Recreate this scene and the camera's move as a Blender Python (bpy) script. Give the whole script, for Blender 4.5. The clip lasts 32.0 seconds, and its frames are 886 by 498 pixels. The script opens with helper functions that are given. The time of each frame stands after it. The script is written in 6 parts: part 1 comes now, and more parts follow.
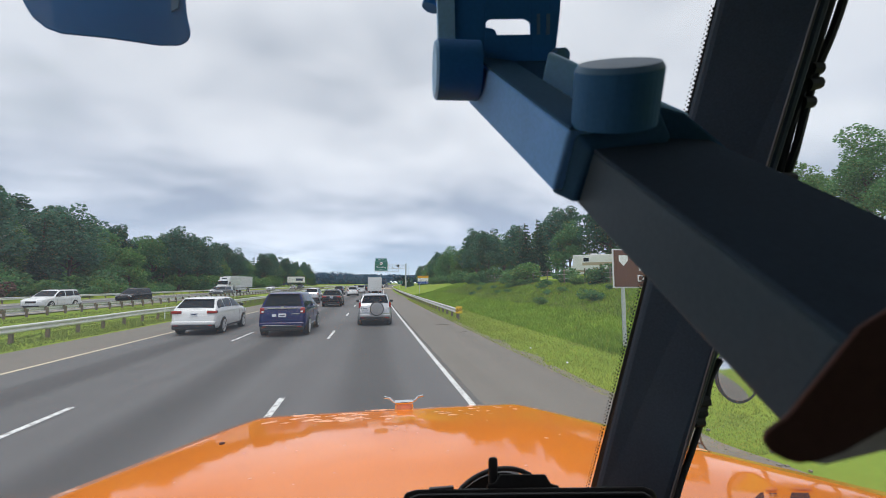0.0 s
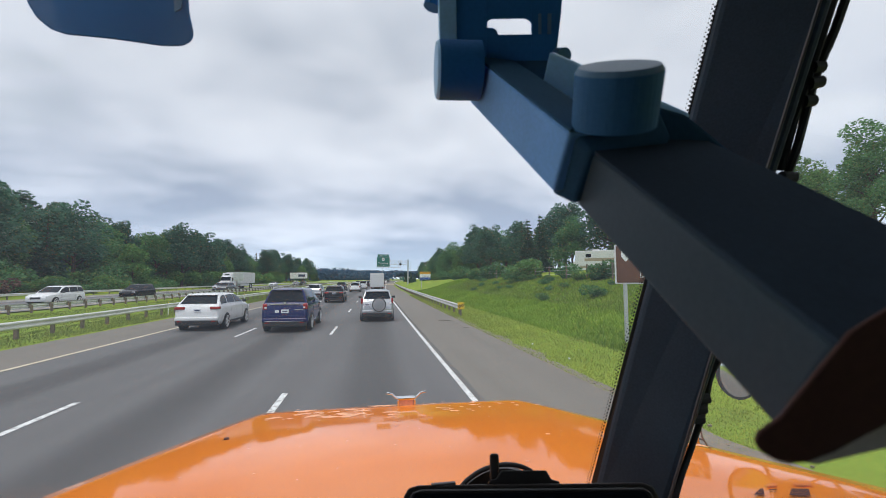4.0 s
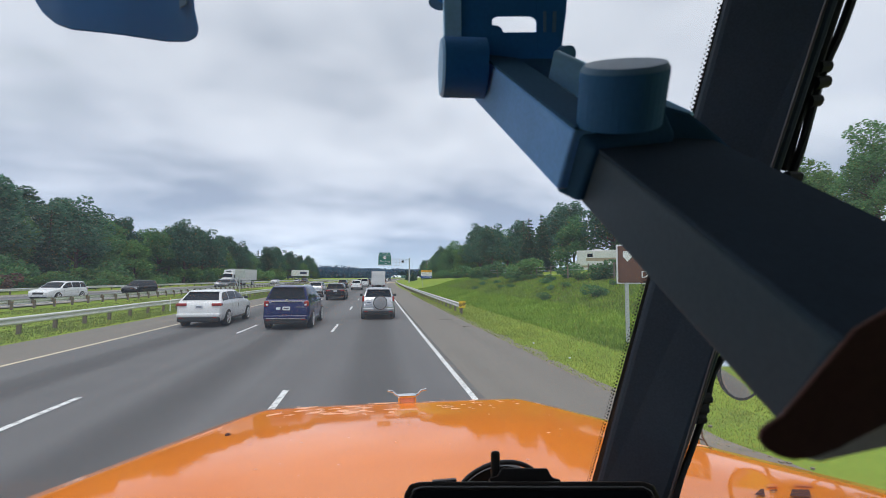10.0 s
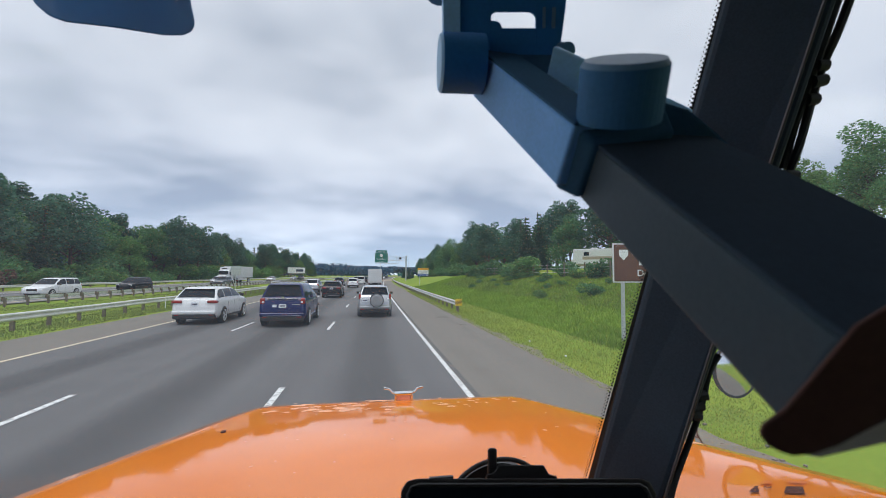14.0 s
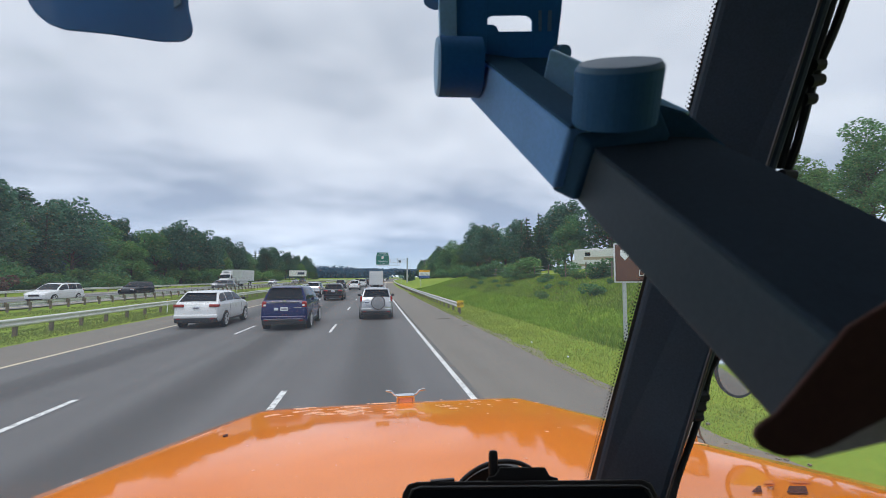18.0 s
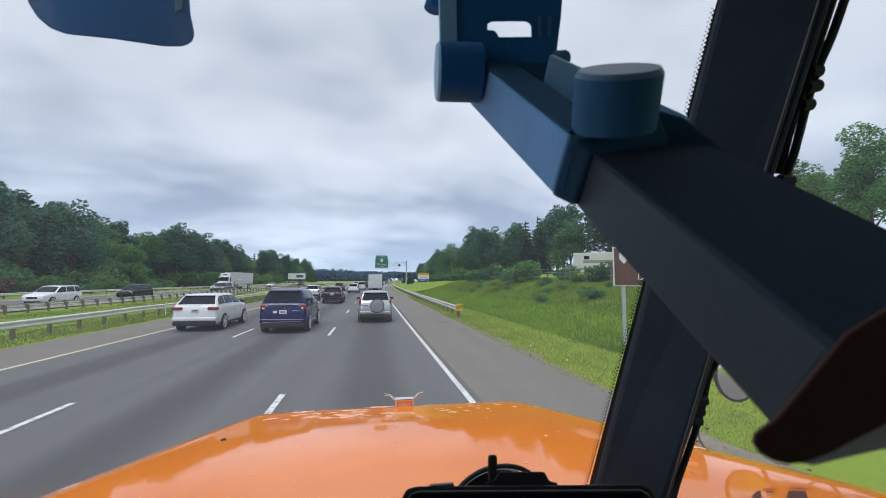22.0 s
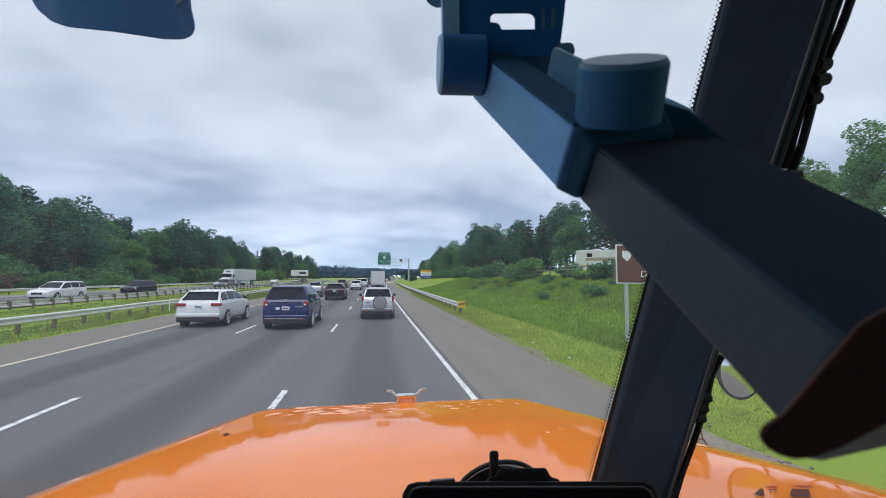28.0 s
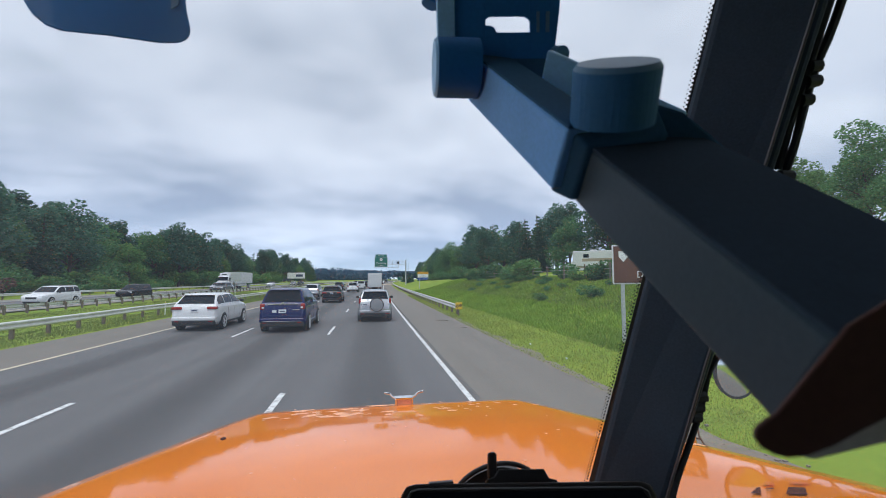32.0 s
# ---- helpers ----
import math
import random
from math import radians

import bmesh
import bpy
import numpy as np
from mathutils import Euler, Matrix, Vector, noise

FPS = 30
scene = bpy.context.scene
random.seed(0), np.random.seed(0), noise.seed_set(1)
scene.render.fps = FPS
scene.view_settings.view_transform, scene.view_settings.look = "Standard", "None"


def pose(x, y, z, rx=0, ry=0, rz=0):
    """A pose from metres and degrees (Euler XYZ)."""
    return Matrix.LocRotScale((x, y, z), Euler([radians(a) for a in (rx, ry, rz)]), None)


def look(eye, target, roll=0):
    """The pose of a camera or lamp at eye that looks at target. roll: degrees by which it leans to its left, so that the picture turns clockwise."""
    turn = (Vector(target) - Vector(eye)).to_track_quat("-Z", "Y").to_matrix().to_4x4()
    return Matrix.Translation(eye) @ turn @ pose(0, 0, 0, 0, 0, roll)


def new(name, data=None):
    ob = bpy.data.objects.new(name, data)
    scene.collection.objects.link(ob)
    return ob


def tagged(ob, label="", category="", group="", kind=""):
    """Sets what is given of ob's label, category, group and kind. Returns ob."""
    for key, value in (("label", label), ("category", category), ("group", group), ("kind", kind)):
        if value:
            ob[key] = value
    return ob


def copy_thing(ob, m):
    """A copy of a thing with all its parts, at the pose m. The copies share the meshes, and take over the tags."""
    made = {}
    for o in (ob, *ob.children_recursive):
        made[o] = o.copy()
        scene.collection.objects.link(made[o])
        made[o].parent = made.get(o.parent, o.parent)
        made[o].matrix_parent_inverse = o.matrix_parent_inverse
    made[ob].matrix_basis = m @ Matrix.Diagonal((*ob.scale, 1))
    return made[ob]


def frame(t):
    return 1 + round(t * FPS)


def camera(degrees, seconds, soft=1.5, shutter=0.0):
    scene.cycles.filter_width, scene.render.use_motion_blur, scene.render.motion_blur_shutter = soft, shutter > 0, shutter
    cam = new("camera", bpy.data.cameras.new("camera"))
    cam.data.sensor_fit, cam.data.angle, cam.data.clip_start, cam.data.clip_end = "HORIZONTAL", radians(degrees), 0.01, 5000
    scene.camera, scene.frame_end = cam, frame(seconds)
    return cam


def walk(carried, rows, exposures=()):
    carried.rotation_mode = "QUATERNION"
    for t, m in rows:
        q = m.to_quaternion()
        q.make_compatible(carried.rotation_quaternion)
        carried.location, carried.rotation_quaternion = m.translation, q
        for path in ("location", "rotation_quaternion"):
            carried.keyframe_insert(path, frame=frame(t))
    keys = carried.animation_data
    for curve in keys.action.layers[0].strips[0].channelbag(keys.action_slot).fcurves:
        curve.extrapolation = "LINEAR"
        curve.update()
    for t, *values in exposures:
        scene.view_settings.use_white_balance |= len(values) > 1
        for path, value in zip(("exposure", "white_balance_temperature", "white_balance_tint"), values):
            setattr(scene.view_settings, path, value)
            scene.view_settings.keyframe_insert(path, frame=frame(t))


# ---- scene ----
# ---- camera ----
cam = camera(93.0, 32.0, soft=0.7)
# a small phone-like aperture focused on the road: the holder close to the lens goes soft
cam.data.dof.use_dof, cam.data.dof.focus_distance, cam.data.dof.aperture_fstop = True, 25.0, 8.5
PATH = [
    (0, pose(-0.0002, 0.0058, 2.2963, 94.62, 0.13, -9.85)),
    (0.5, pose(-0.0008, 0.0026, 2.2992, 94.28, 0.30, -9.74)),
    (1, pose(-0.0017, -0.0007, 2.3023, 93.83, -0.22, -9.74)),
    (1.5, pose(-0.0011, 0.0040, 2.3008, 94.38, 0.24, -9.65)),
    (2, pose(0.0004, 0.0012, 2.2978, 94.41, 0.08, -9.62)),
    (2.5, pose(-0.0007, 0.0057, 2.3003, 94.02, 0.04, -9.76)),
    (3, pose(0.0000, 0.0030, 2.2999, 94.08, 0.07, -9.69)),
    (3.5, pose(-0.0005, 0.0007, 2.3001, 94.10, 0.14, -9.64)),
    (5.5, pose(-0.0008, 0.0020, 2.2985, 93.91, 0.01, -9.31)),
    (6, pose(-0.0018, 0.0021, 2.2970, 94.09, -0.08, -9.35)),
    (6.5, pose(-0.0028, -0.0037, 2.3038, 93.80, -0.24, -9.45)),
    (7, pose(-0.0030, 0.0017, 2.2999, 93.61, 0.01, -9.32)),
    (7.5, pose(-0.0012, 0.0037, 2.2961, 93.60, -0.25, -9.12)),
    (8, pose(-0.0023, 0.0002, 2.2991, 93.92, -0.53, -9.19)),
    (8.5, pose(-0.0012, 0.0006, 2.3009, 93.69, -0.21, -9.29)),
    (9, pose(-0.0024, -0.0007, 2.2997, 93.47, -0.60, -9.20)),
    (9.5, pose(0.0008, 0.0044, 2.2967, 93.72, 0.04, -9.26)),
    (10, pose(-0.0026, 0.0005, 2.2985, 93.87, -0.31, -9.39)),
    (10.5, pose(-0.0006, 0.0017, 2.2982, 94.07, -0.10, -9.48)),
    (11, pose(-0.0011, -0.0011, 2.3002, 94.14, 0.01, -9.61)),
    (11.5, pose(-0.0019, 0.0015, 2.2975, 93.95, -0.25, -9.71)),
    (12, pose(-0.0027, 0.0016, 2.2990, 93.64, -0.12, -9.70)),
    (12.5, pose(-0.0020, 0.0043, 2.2959, 93.40, -0.45, -9.58)),
    (13, pose(-0.0028, -0.0008, 2.3006, 93.21, -0.24, -9.56)),
    (13.5, pose(-0.0005, 0.0009, 2.2996, 93.32, -0.42, -9.70)),
    (14, pose(-0.0037, 0.0029, 2.2969, 93.60, -0.51, -9.85)),
    (14.5, pose(-0.0060, 0.0011, 2.2966, 93.70, -0.30, -10.19)),
    (16.5, pose(0.0001, 0.0022, 2.2982, 93.38, -0.06, -9.33)),
    (17, pose(-0.0029, 0.0010, 2.2986, 93.59, -0.13, -9.48)),
    (17.5, pose(-0.0005, 0.0038, 2.2975, 93.97, -0.12, -9.69)),
    (18, pose(-0.0010, 0.0008, 2.2986, 93.82, 0.02, -9.67)),
    (18.5, pose(-0.0022, 0.0044, 2.2956, 93.91, -0.20, -9.60)),
    (19, pose(-0.0000, -0.0000, 2.3000, 93.79, 0.00, -9.46)),
    (19.5, pose(-0.0034, 0.0026, 2.2968, 93.71, -0.10, -9.64)),
    (20, pose(-0.0005, 0.0018, 2.2983, 93.95, -0.21, -9.69)),
    (20.5, pose(-0.0026, -0.0006, 2.3014, 93.98, -0.25, -9.73)),
    (21, pose(-0.0006, 0.0055, 2.2971, 94.24, -0.41, -9.75)),
    (21.5, pose(-0.0004, 0.0025, 2.2973, 94.18, -0.10, -9.63)),
    (22, pose(-0.0019, -0.0001, 2.2998, 94.25, -0.10, -9.79)),
    (22.5, pose(-0.0029, 0.0033, 2.2971, 94.39, -0.10, -9.72)),
    (23, pose(-0.0022, -0.0000, 2.2994, 94.16, -0.06, -9.51)),
    (23.5, pose(-0.0018, 0.0022, 2.2975, 94.11, -0.03, -9.34)),
    (24, pose(-0.0028, 0.0016, 2.2985, 94.29, 0.09, -9.42)),
    (24.5, pose(-0.0014, 0.0006, 2.2983, 94.39, -0.13, -9.54)),
    (25, pose(-0.0014, 0.0026, 2.2981, 94.19, -0.06, -9.55)),
    (25.5, pose(-0.0024, 0.0013, 2.2991, 93.96, -0.28, -9.67)),
    (27.5, pose(-0.0009, -0.0001, 2.3002, 93.92, -0.01, -9.57)),
    (28, pose(-0.0003, 0.0036, 2.2970, 93.85, -0.28, -9.46)),
    (28.5, pose(-0.0019, -0.0006, 2.3007, 93.74, -0.10, -9.61)),
    (29, pose(-0.0026, -0.0011, 2.3005, 94.04, -0.12, -9.80)),
    (29.5, pose(-0.0034, -0.0001, 2.3002, 94.19, -0.34, -9.90)),
    (30, pose(-0.0016, 0.0026, 2.2976, 94.18, 0.04, -10.12)),
    (30.5, pose(-0.0031, 0.0008, 2.2989, 94.15, -0.15, -10.10)),
    (31, pose(-0.0008, 0.0026, 2.2973, 94.07, -0.00, -9.97)),
    (31.5, pose(-0.0036, 0.0001, 2.2976, 94.38, -0.15, -9.92)),
    (32, pose(-0.0004, 0.0022, 2.2976, 94.08, 0.12, -9.86)),
]

# the clip's camera meters a little cooler as the cloud thickens
EXPOSURE = [(0, 0.28, 6750, 10), (3.5, 0.26, 6680, 10), (9, 0.22, 6560, 10), (17, 0.21, 6460, 10), (25, 0.21, 6350, 10), (32, 0.20, 6250, 10)]
walk(cam, PATH, EXPOSURE)

# ---- world and light: a bright overcast day ----
world = bpy.data.worlds.new("overcast_sky")
scene.world = world
world.use_nodes = True
wt = world.node_tree
wt.nodes.clear()


def wnode(kind, **values):
    n = wt.nodes.new(kind)
    for key, v in values.items():
        n.inputs[key].default_value = v
    return n


sky = wt.nodes.new("ShaderNodeTexSky")
sky.sky_type, sky.sun_disc = "NISHITA", False
sky.sun_elevation, sky.sun_rotation = radians(70), radians(-140)
sky.air_density, sky.dust_density, sky.ozone_density = 0.5, 0.0, 2.0
sky.altitude = 2500
coord = wt.nodes.new("ShaderNodeTexCoord")
sep = wt.nodes.new("ShaderNodeSeparateXYZ")
wt.links.new(coord.outputs["Generated"], sep.inputs[0])
# cloud deck: directions laid on a plane overhead
lift = wt.nodes.new("ShaderNodeMath"); lift.operation = "MAXIMUM"; lift.inputs[1].default_value = 0.0
wt.links.new(sep.outputs["Z"], lift.inputs[0])
lift2 = wt.nodes.new("ShaderNodeMath"); lift2.operation = "ADD"; lift2.inputs[1].default_value = 0.20
wt.links.new(lift.outputs[0], lift2.inputs[0])
plane = wt.nodes.new("ShaderNodeCombineXYZ")
for axis in ("X", "Y"):
    d = wt.nodes.new("ShaderNodeMath"); d.operation = "DIVIDE"
    wt.links.new(sep.outputs[axis], d.inputs[0]); wt.links.new(lift2.outputs[0], d.inputs[1])
    wt.links.new(d.outputs[0], plane.inputs[axis])
stretch = wt.nodes.new("ShaderNodeMapping")
stretch.inputs["Scale"].default_value = (0.85, 1.0, 1.0)
stretch.inputs["Rotation"].default_value = (0, 0, radians(-22))
stretch.inputs["Location"].default_value = (0.7, 0.35, 0)
wt.links.new(plane.outputs[0], stretch.inputs[0])
cl1 = wnode("ShaderNodeTexNoise", Scale=0.95, Detail=3.0, Roughness=0.5, Distortion=0.25)
cl2 = wnode("ShaderNodeTexNoise", Scale=3.4, Detail=4.0, Roughness=0.5, Distortion=0.3)
for n in (cl1, cl2):
    wt.links.new(stretch.outputs[0], n.inputs["Vector"])
blend = wt.nodes.new("ShaderNodeMix"); blend.data_type = "FLOAT"; blend.inputs[0].default_value = 0.24
wt.links.new(cl1.outputs["Fac"], blend.inputs[2]); wt.links.new(cl2.outputs["Fac"], blend.inputs[3])
# layers of the deck: a pale gap over the horizon, a heavier bank above it
layer = wt.nodes.new("ShaderNodeValToRGB")
layer.color_ramp.interpolation = "B_SPLINE"
steps = ((0.0, 0.32), (0.04, 0.36), (0.085, 0.45), (0.14, 0.34), (0.20, 0.38), (0.28, 0.51), (0.45, 0.57), (0.65, 0.55))
for i, (p, g) in enumerate(steps):
    el = layer.color_ramp.elements[i] if i < 2 else layer.color_ramp.elements.new(p)
    el.position, el.color = p, (g, g, g, 1)
wt.links.new(lift.outputs[0], layer.inputs[0])
mixed = wt.nodes.new("ShaderNodeMath"); mixed.operation = "ADD"
wt.links.new(blend.outputs[0], mixed.inputs[0]); wt.links.new(layer.outputs[0], mixed.inputs[1])
ramp = wt.nodes.new("ShaderNodeValToRGB")
ramp.color_ramp.elements[0].position, ramp.color_ramp.elements[0].color = 0.36, (0.275, 0.310, 0.360, 1)
ramp.color_ramp.elements[1].position, ramp.color_ramp.elements[1].color = 0.66, (0.712, 0.735, 0.765, 1)
e = ramp.color_ramp.elements.new(0.5); e.color = (0.515, 0.545, 0.585, 1)
half = wt.nodes.new("ShaderNodeMath"); half.operation = "MULTIPLY"; half.inputs[1].default_value = 0.5
wt.links.new(mixed.outputs[0], half.inputs[0])
spread_ = wt.nodes.new("ShaderNodeMapRange")
spread_.inputs["From Min"].default_value, spread_.inputs["From Max"].default_value = 0.40, 0.605
spread_.inputs["To Min"].default_value, spread_.inputs["To Max"].default_value = 0.36, 0.68
wt.links.new(half.outputs[0], spread_.inputs["Value"])
wt.links.new(spread_.outputs[0], ramp.inputs[0])
# an overcast sky is brightest overhead
high = wt.nodes.new("ShaderNodeMapRange")
high.interpolation_type = "SMOOTHSTEP"
high.inputs["From Min"].default_value, high.inputs["From Max"].default_value = 0.42, 1.0
high.inputs["To Min"].default_value, high.inputs["To Max"].default_value = 1.08, 1.75
wt.links.new(lift.outputs[0], high.inputs["Value"])
bgc = wt.nodes.new("ShaderNodeBackground")
wt.links.new(ramp.outputs[0], bgc.inputs["Color"]); wt.links.new(high.outputs[0], bgc.inputs["Strength"])
bgs = wnode("ShaderNodeBackground", Strength=0.05)
wt.links.new(sky.outputs[0], bgs.inputs["Color"])
both = wt.nodes.new("ShaderNodeAddShader")
wt.links.new(bgc.outputs[0], both.inputs[0]); wt.links.new(bgs.outputs[0], both.inputs[1])
wout = wt.nodes.new("ShaderNodeOutputWorld")
wt.links.new(both.outputs[0], wout.inputs[0])

sun = new("sun", bpy.data.lights.new("sun", "SUN"))
sun.data.energy, sun.data.angle, sun.data.color = 1.0, radians(25), (1.0, 0.97, 0.92)
sun.matrix_world = look((-15, -18, 68), (0, 0, 0))


# ---- materials ----
def mat(name, colour, rough=0.6, metal=0.0, vary=0.15, scale=8.0, fine=60.0, bump=0.0, coat=0.0, island=0.0, obrand=0.0,
        emit=None, spec=0.5):
    """A surface with stains at one scale and grain at another."""
    m = bpy.data.materials.new(name)
    m.use_nodes = True
    t = m.node_tree
    b = t.nodes["Principled BSDF"]
    b.inputs["Roughness"].default_value, b.inputs["Metallic"].default_value = rough, metal
    b.inputs["Coat Weight"].default_value = coat
    b.inputs["Coat Roughness"].default_value = 0.04
    b.inputs["Specular IOR Level"].default_value = spec
    if emit:
        b.inputs["Emission Color"].default_value, b.inputs["Emission Strength"].default_value = (*colour, 1), emit
    tc = t.nodes.new("ShaderNodeTexCoord")
    n1, n2 = t.nodes.new("ShaderNodeTexNoise"), t.nodes.new("ShaderNodeTexNoise")
    n1.inputs["Scale"].default_value, n2.inputs["Scale"].default_value = scale, fine
    n1.inputs["Detail"].default_value = n2.inputs["Detail"].default_value = 4
    for n in (n1, n2):
        t.links.new(tc.outputs["Object"], n.inputs["Vector"])
    add = t.nodes.new("ShaderNodeMath"); add.operation = "ADD"
    t.links.new(n1.outputs["Fac"], add.inputs[0]); t.links.new(n2.outputs["Fac"], add.inputs[1])
    rng = t.nodes.new("ShaderNodeMapRange")
    rng.inputs["From Min"].default_value, rng.inputs["From Max"].default_value = 0.6, 1.4
    rng.inputs["To Min"].default_value, rng.inputs["To Max"].default_value = 1 - vary, 1 + vary
    t.links.new(add.outputs[0], rng.inputs["Value"])
    last = rng.outputs[0]
    for amount, kind, out in ((island, "ShaderNodeNewGeometry", "Random Per Island"), (obrand, "ShaderNodeObjectInfo", "Random")):
        if amount:
            g = t.nodes.new(kind)
            r2 = t.nodes.new("ShaderNodeMapRange")
            r2.inputs["To Min"].default_value, r2.inputs["To Max"].default_value = 1 - amount, 1 + amount
            t.links.new(g.outputs[out], r2.inputs["Value"])
            mu = t.nodes.new("ShaderNodeMath"); mu.operation = "MULTIPLY"
            t.links.new(last, mu.inputs[0]); t.links.new(r2.outputs[0], mu.inputs[1])
            last = mu.outputs[0]
    col = t.nodes.new("ShaderNodeVectorMath"); col.operation = "SCALE"
    col.inputs[0].default_value = colour
    t.links.new(last, col.inputs["Scale"])
    t.links.new(col.outputs[0], b.inputs["Base Color"])
    if bump:
        bp = t.nodes.new("ShaderNodeBump")
        bp.inputs["Strength"].default_value, bp.inputs["Distance"].default_value = bump, 0.02
        t.links.new(n2.outputs["Fac"], bp.inputs["Height"]); t.links.new(bp.outputs[0], b.inputs["Normal"])
    return m


def leaf_mat(name, colour, obrand=0.25, island=0.4):
    m = mat(name, colour, 0.55, vary=0.25 if island > 0.2 else 0.1, scale=0.35, fine=3.0, island=island, obrand=obrand, spec=0.25)
    t = m.node_tree
    b = t.nodes["Principled BSDF"]
    tr = t.nodes.new("ShaderNodeBsdfTranslucent")
    t.links.new(b.inputs["Base Color"].links[0].from_socket, tr.inputs["Color"])
    mx = t.nodes.new("ShaderNodeMixShader"); mx.inputs[0].default_value = 0.4
    t.links.new(b.outputs[0], mx.inputs[1]); t.links.new(tr.outputs[0], mx.inputs[2])
    t.links.new(mx.outputs[0], t.nodes["Material Output"].inputs[0])
    return m


def glass_mat(name, tint, clear, rough=0.02):
    """Thin pane: mostly see-through, with a little mirror sheen and a thin bluish dust film that stands in for haze."""
    m = bpy.data.materials.new(name)
    m.use_nodes = True
    t = m.node_tree
    tr, gl, mx = t.nodes.new("ShaderNodeBsdfTransparent"), t.nodes.new("ShaderNodeBsdfGlossy"), t.nodes.new("ShaderNodeMixShader")
    tr.inputs[0].default_value = (*tint, 1)
    gl.inputs["Roughness"].default_value = rough
    mx.inputs[0].default_value = 1 - clear
    t.links.new(tr.outputs[0], mx.inputs[1]); t.links.new(gl.outputs[0], mx.inputs[2])
    # Bluish film lifts the darks outside, imitating haze along with road dust.
    dust_haze, film = t.nodes.new("ShaderNodeBsdfTranslucent"), t.nodes.new("ShaderNodeMixShader")
    dust_haze.inputs[0].default_value = (0.72, 0.84, 1.0, 1)
    film.inputs[0].default_value = 0.028
    t.links.new(mx.outputs[0], film.inputs[1]); t.links.new(dust_haze.outputs[0], film.inputs[2])
    t.links.new(film.outputs[0], t.nodes["Material Output"].inputs[0])
    return m


def road_mat(name, colour, lane0, lane, count):
    """Asphalt with aggregate grain, long streaks and darker oil bands along the lane centres (UV: metres across, along)."""
    m = mat(name, colour, 0.85, vary=0.10, scale=0.6, fine=90.0, bump=0.25, spec=0.3)
    t = m.node_tree
    b = t.nodes["Principled BSDF"]
    uv = t.nodes.new("ShaderNodeUVMap")
    s = t.nodes.new("ShaderNodeSeparateXYZ")
    t.links.new(uv.outputs[0], s.inputs[0])
    ph = t.nodes.new("ShaderNodeMath"); ph.operation = "MULTIPLY_ADD"
    ph.inputs[1].default_value, ph.inputs[2].default_value = 2 * math.pi / lane, -2 * math.pi * (lane0 + lane / 2) / lane
    t.links.new(s.outputs["X"], ph.inputs[0])
    co = t.nodes.new("ShaderNodeMath"); co.operation = "COSINE"
    t.links.new(ph.outputs[0], co.inputs[0])
    inside = t.nodes.new("ShaderNodeMath"); inside.operation = "COMPARE"
    inside.inputs[1].default_value, inside.inputs[2].default_value = lane0 + lane * count / 2, lane * count / 2
    t.links.new(s.outputs["X"], inside.inputs[0])
    band = t.nodes.new("ShaderNodeMapRange"); band.interpolation_type = "SMOOTHSTEP"
    band.inputs["From Min"].default_value, band.inputs["From Max"].default_value = 0.0, 1.0
    band.inputs["To Min"].default_value, band.inputs["To Max"].default_value = 0.0, 0.36
    t.links.new(co.outputs[0], band.inputs["Value"])
    mp = t.nodes.new("ShaderNodeMapping"); mp.inputs["Scale"].default_value = (1.3, 0.03, 1)
    t.links.new(uv.outputs[0], mp.inputs[0])
    st = t.nodes.new("ShaderNodeTexNoise"); st.inputs["Scale"].default_value, st.inputs["Detail"].default_value = 1.0, 5
    t.links.new(mp.outputs[0], st.inputs["Vector"])
    amount = t.nodes.new("ShaderNodeMath"); amount.operation = "MULTIPLY"
    t.links.new(band.outputs[0], amount.inputs[0]); t.links.new(inside.outputs[0], amount.inputs[1])
    streak = t.nodes.new("ShaderNodeMapRange")
    streak.inputs["From Min"].default_value, streak.inputs["From Max"].default_value = 0.3, 0.7
    streak.inputs["To Min"].default_value, streak.inputs["To Max"].default_value = 1.10, 0.90
    t.links.new(st.outputs["Fac"], streak.inputs["Value"])
    shoulder = t.nodes.new("ShaderNodeMath"); shoulder.operation = "MULTIPLY_ADD"
    shoulder.inputs[1].default_value, shoulder.inputs[2].default_value = -0.24, 1.22
    t.links.new(inside.outputs[0], shoulder.inputs[0])
    keep = t.nodes.new("ShaderNodeMath"); keep.operation = "SUBTRACT"
    t.links.new(shoulder.outputs[0], keep.inputs[0]); t.links.new(amount.outputs[0], keep.inputs[1])
    tot = t.nodes.new("ShaderNodeMath"); tot.operation = "MULTIPLY"
    t.links.new(keep.outputs[0], tot.inputs[0]); t.links.new(streak.outputs[0], tot.inputs[1])
    base = b.inputs["Base Color"].links[0].from_socket
    sc = t.nodes.new("ShaderNodeVectorMath"); sc.operation = "SCALE"
    warm = t.nodes.new("ShaderNodeMix"); warm.data_type = "RGBA"; warm.blend_type = "MULTIPLY"
    warm.inputs[0].default_value = 1.0
    tone = t.nodes.new("ShaderNodeMix"); tone.data_type = "RGBA"
    tone.inputs[6].default_value, tone.inputs[7].default_value = (1.14, 1.06, 0.91, 1), (1, 1, 1, 1)
    t.links.new(inside.outputs[0], tone.inputs[0])
    t.links.new(base, warm.inputs[6]); t.links.new(tone.outputs[2], warm.inputs[7])
    t.links.new(warm.outputs[2], sc.inputs[0]); t.links.new(tot.outputs[0], sc.inputs["Scale"])
    t.links.new(sc.outputs[0], b.inputs["Base Color"])
    return m


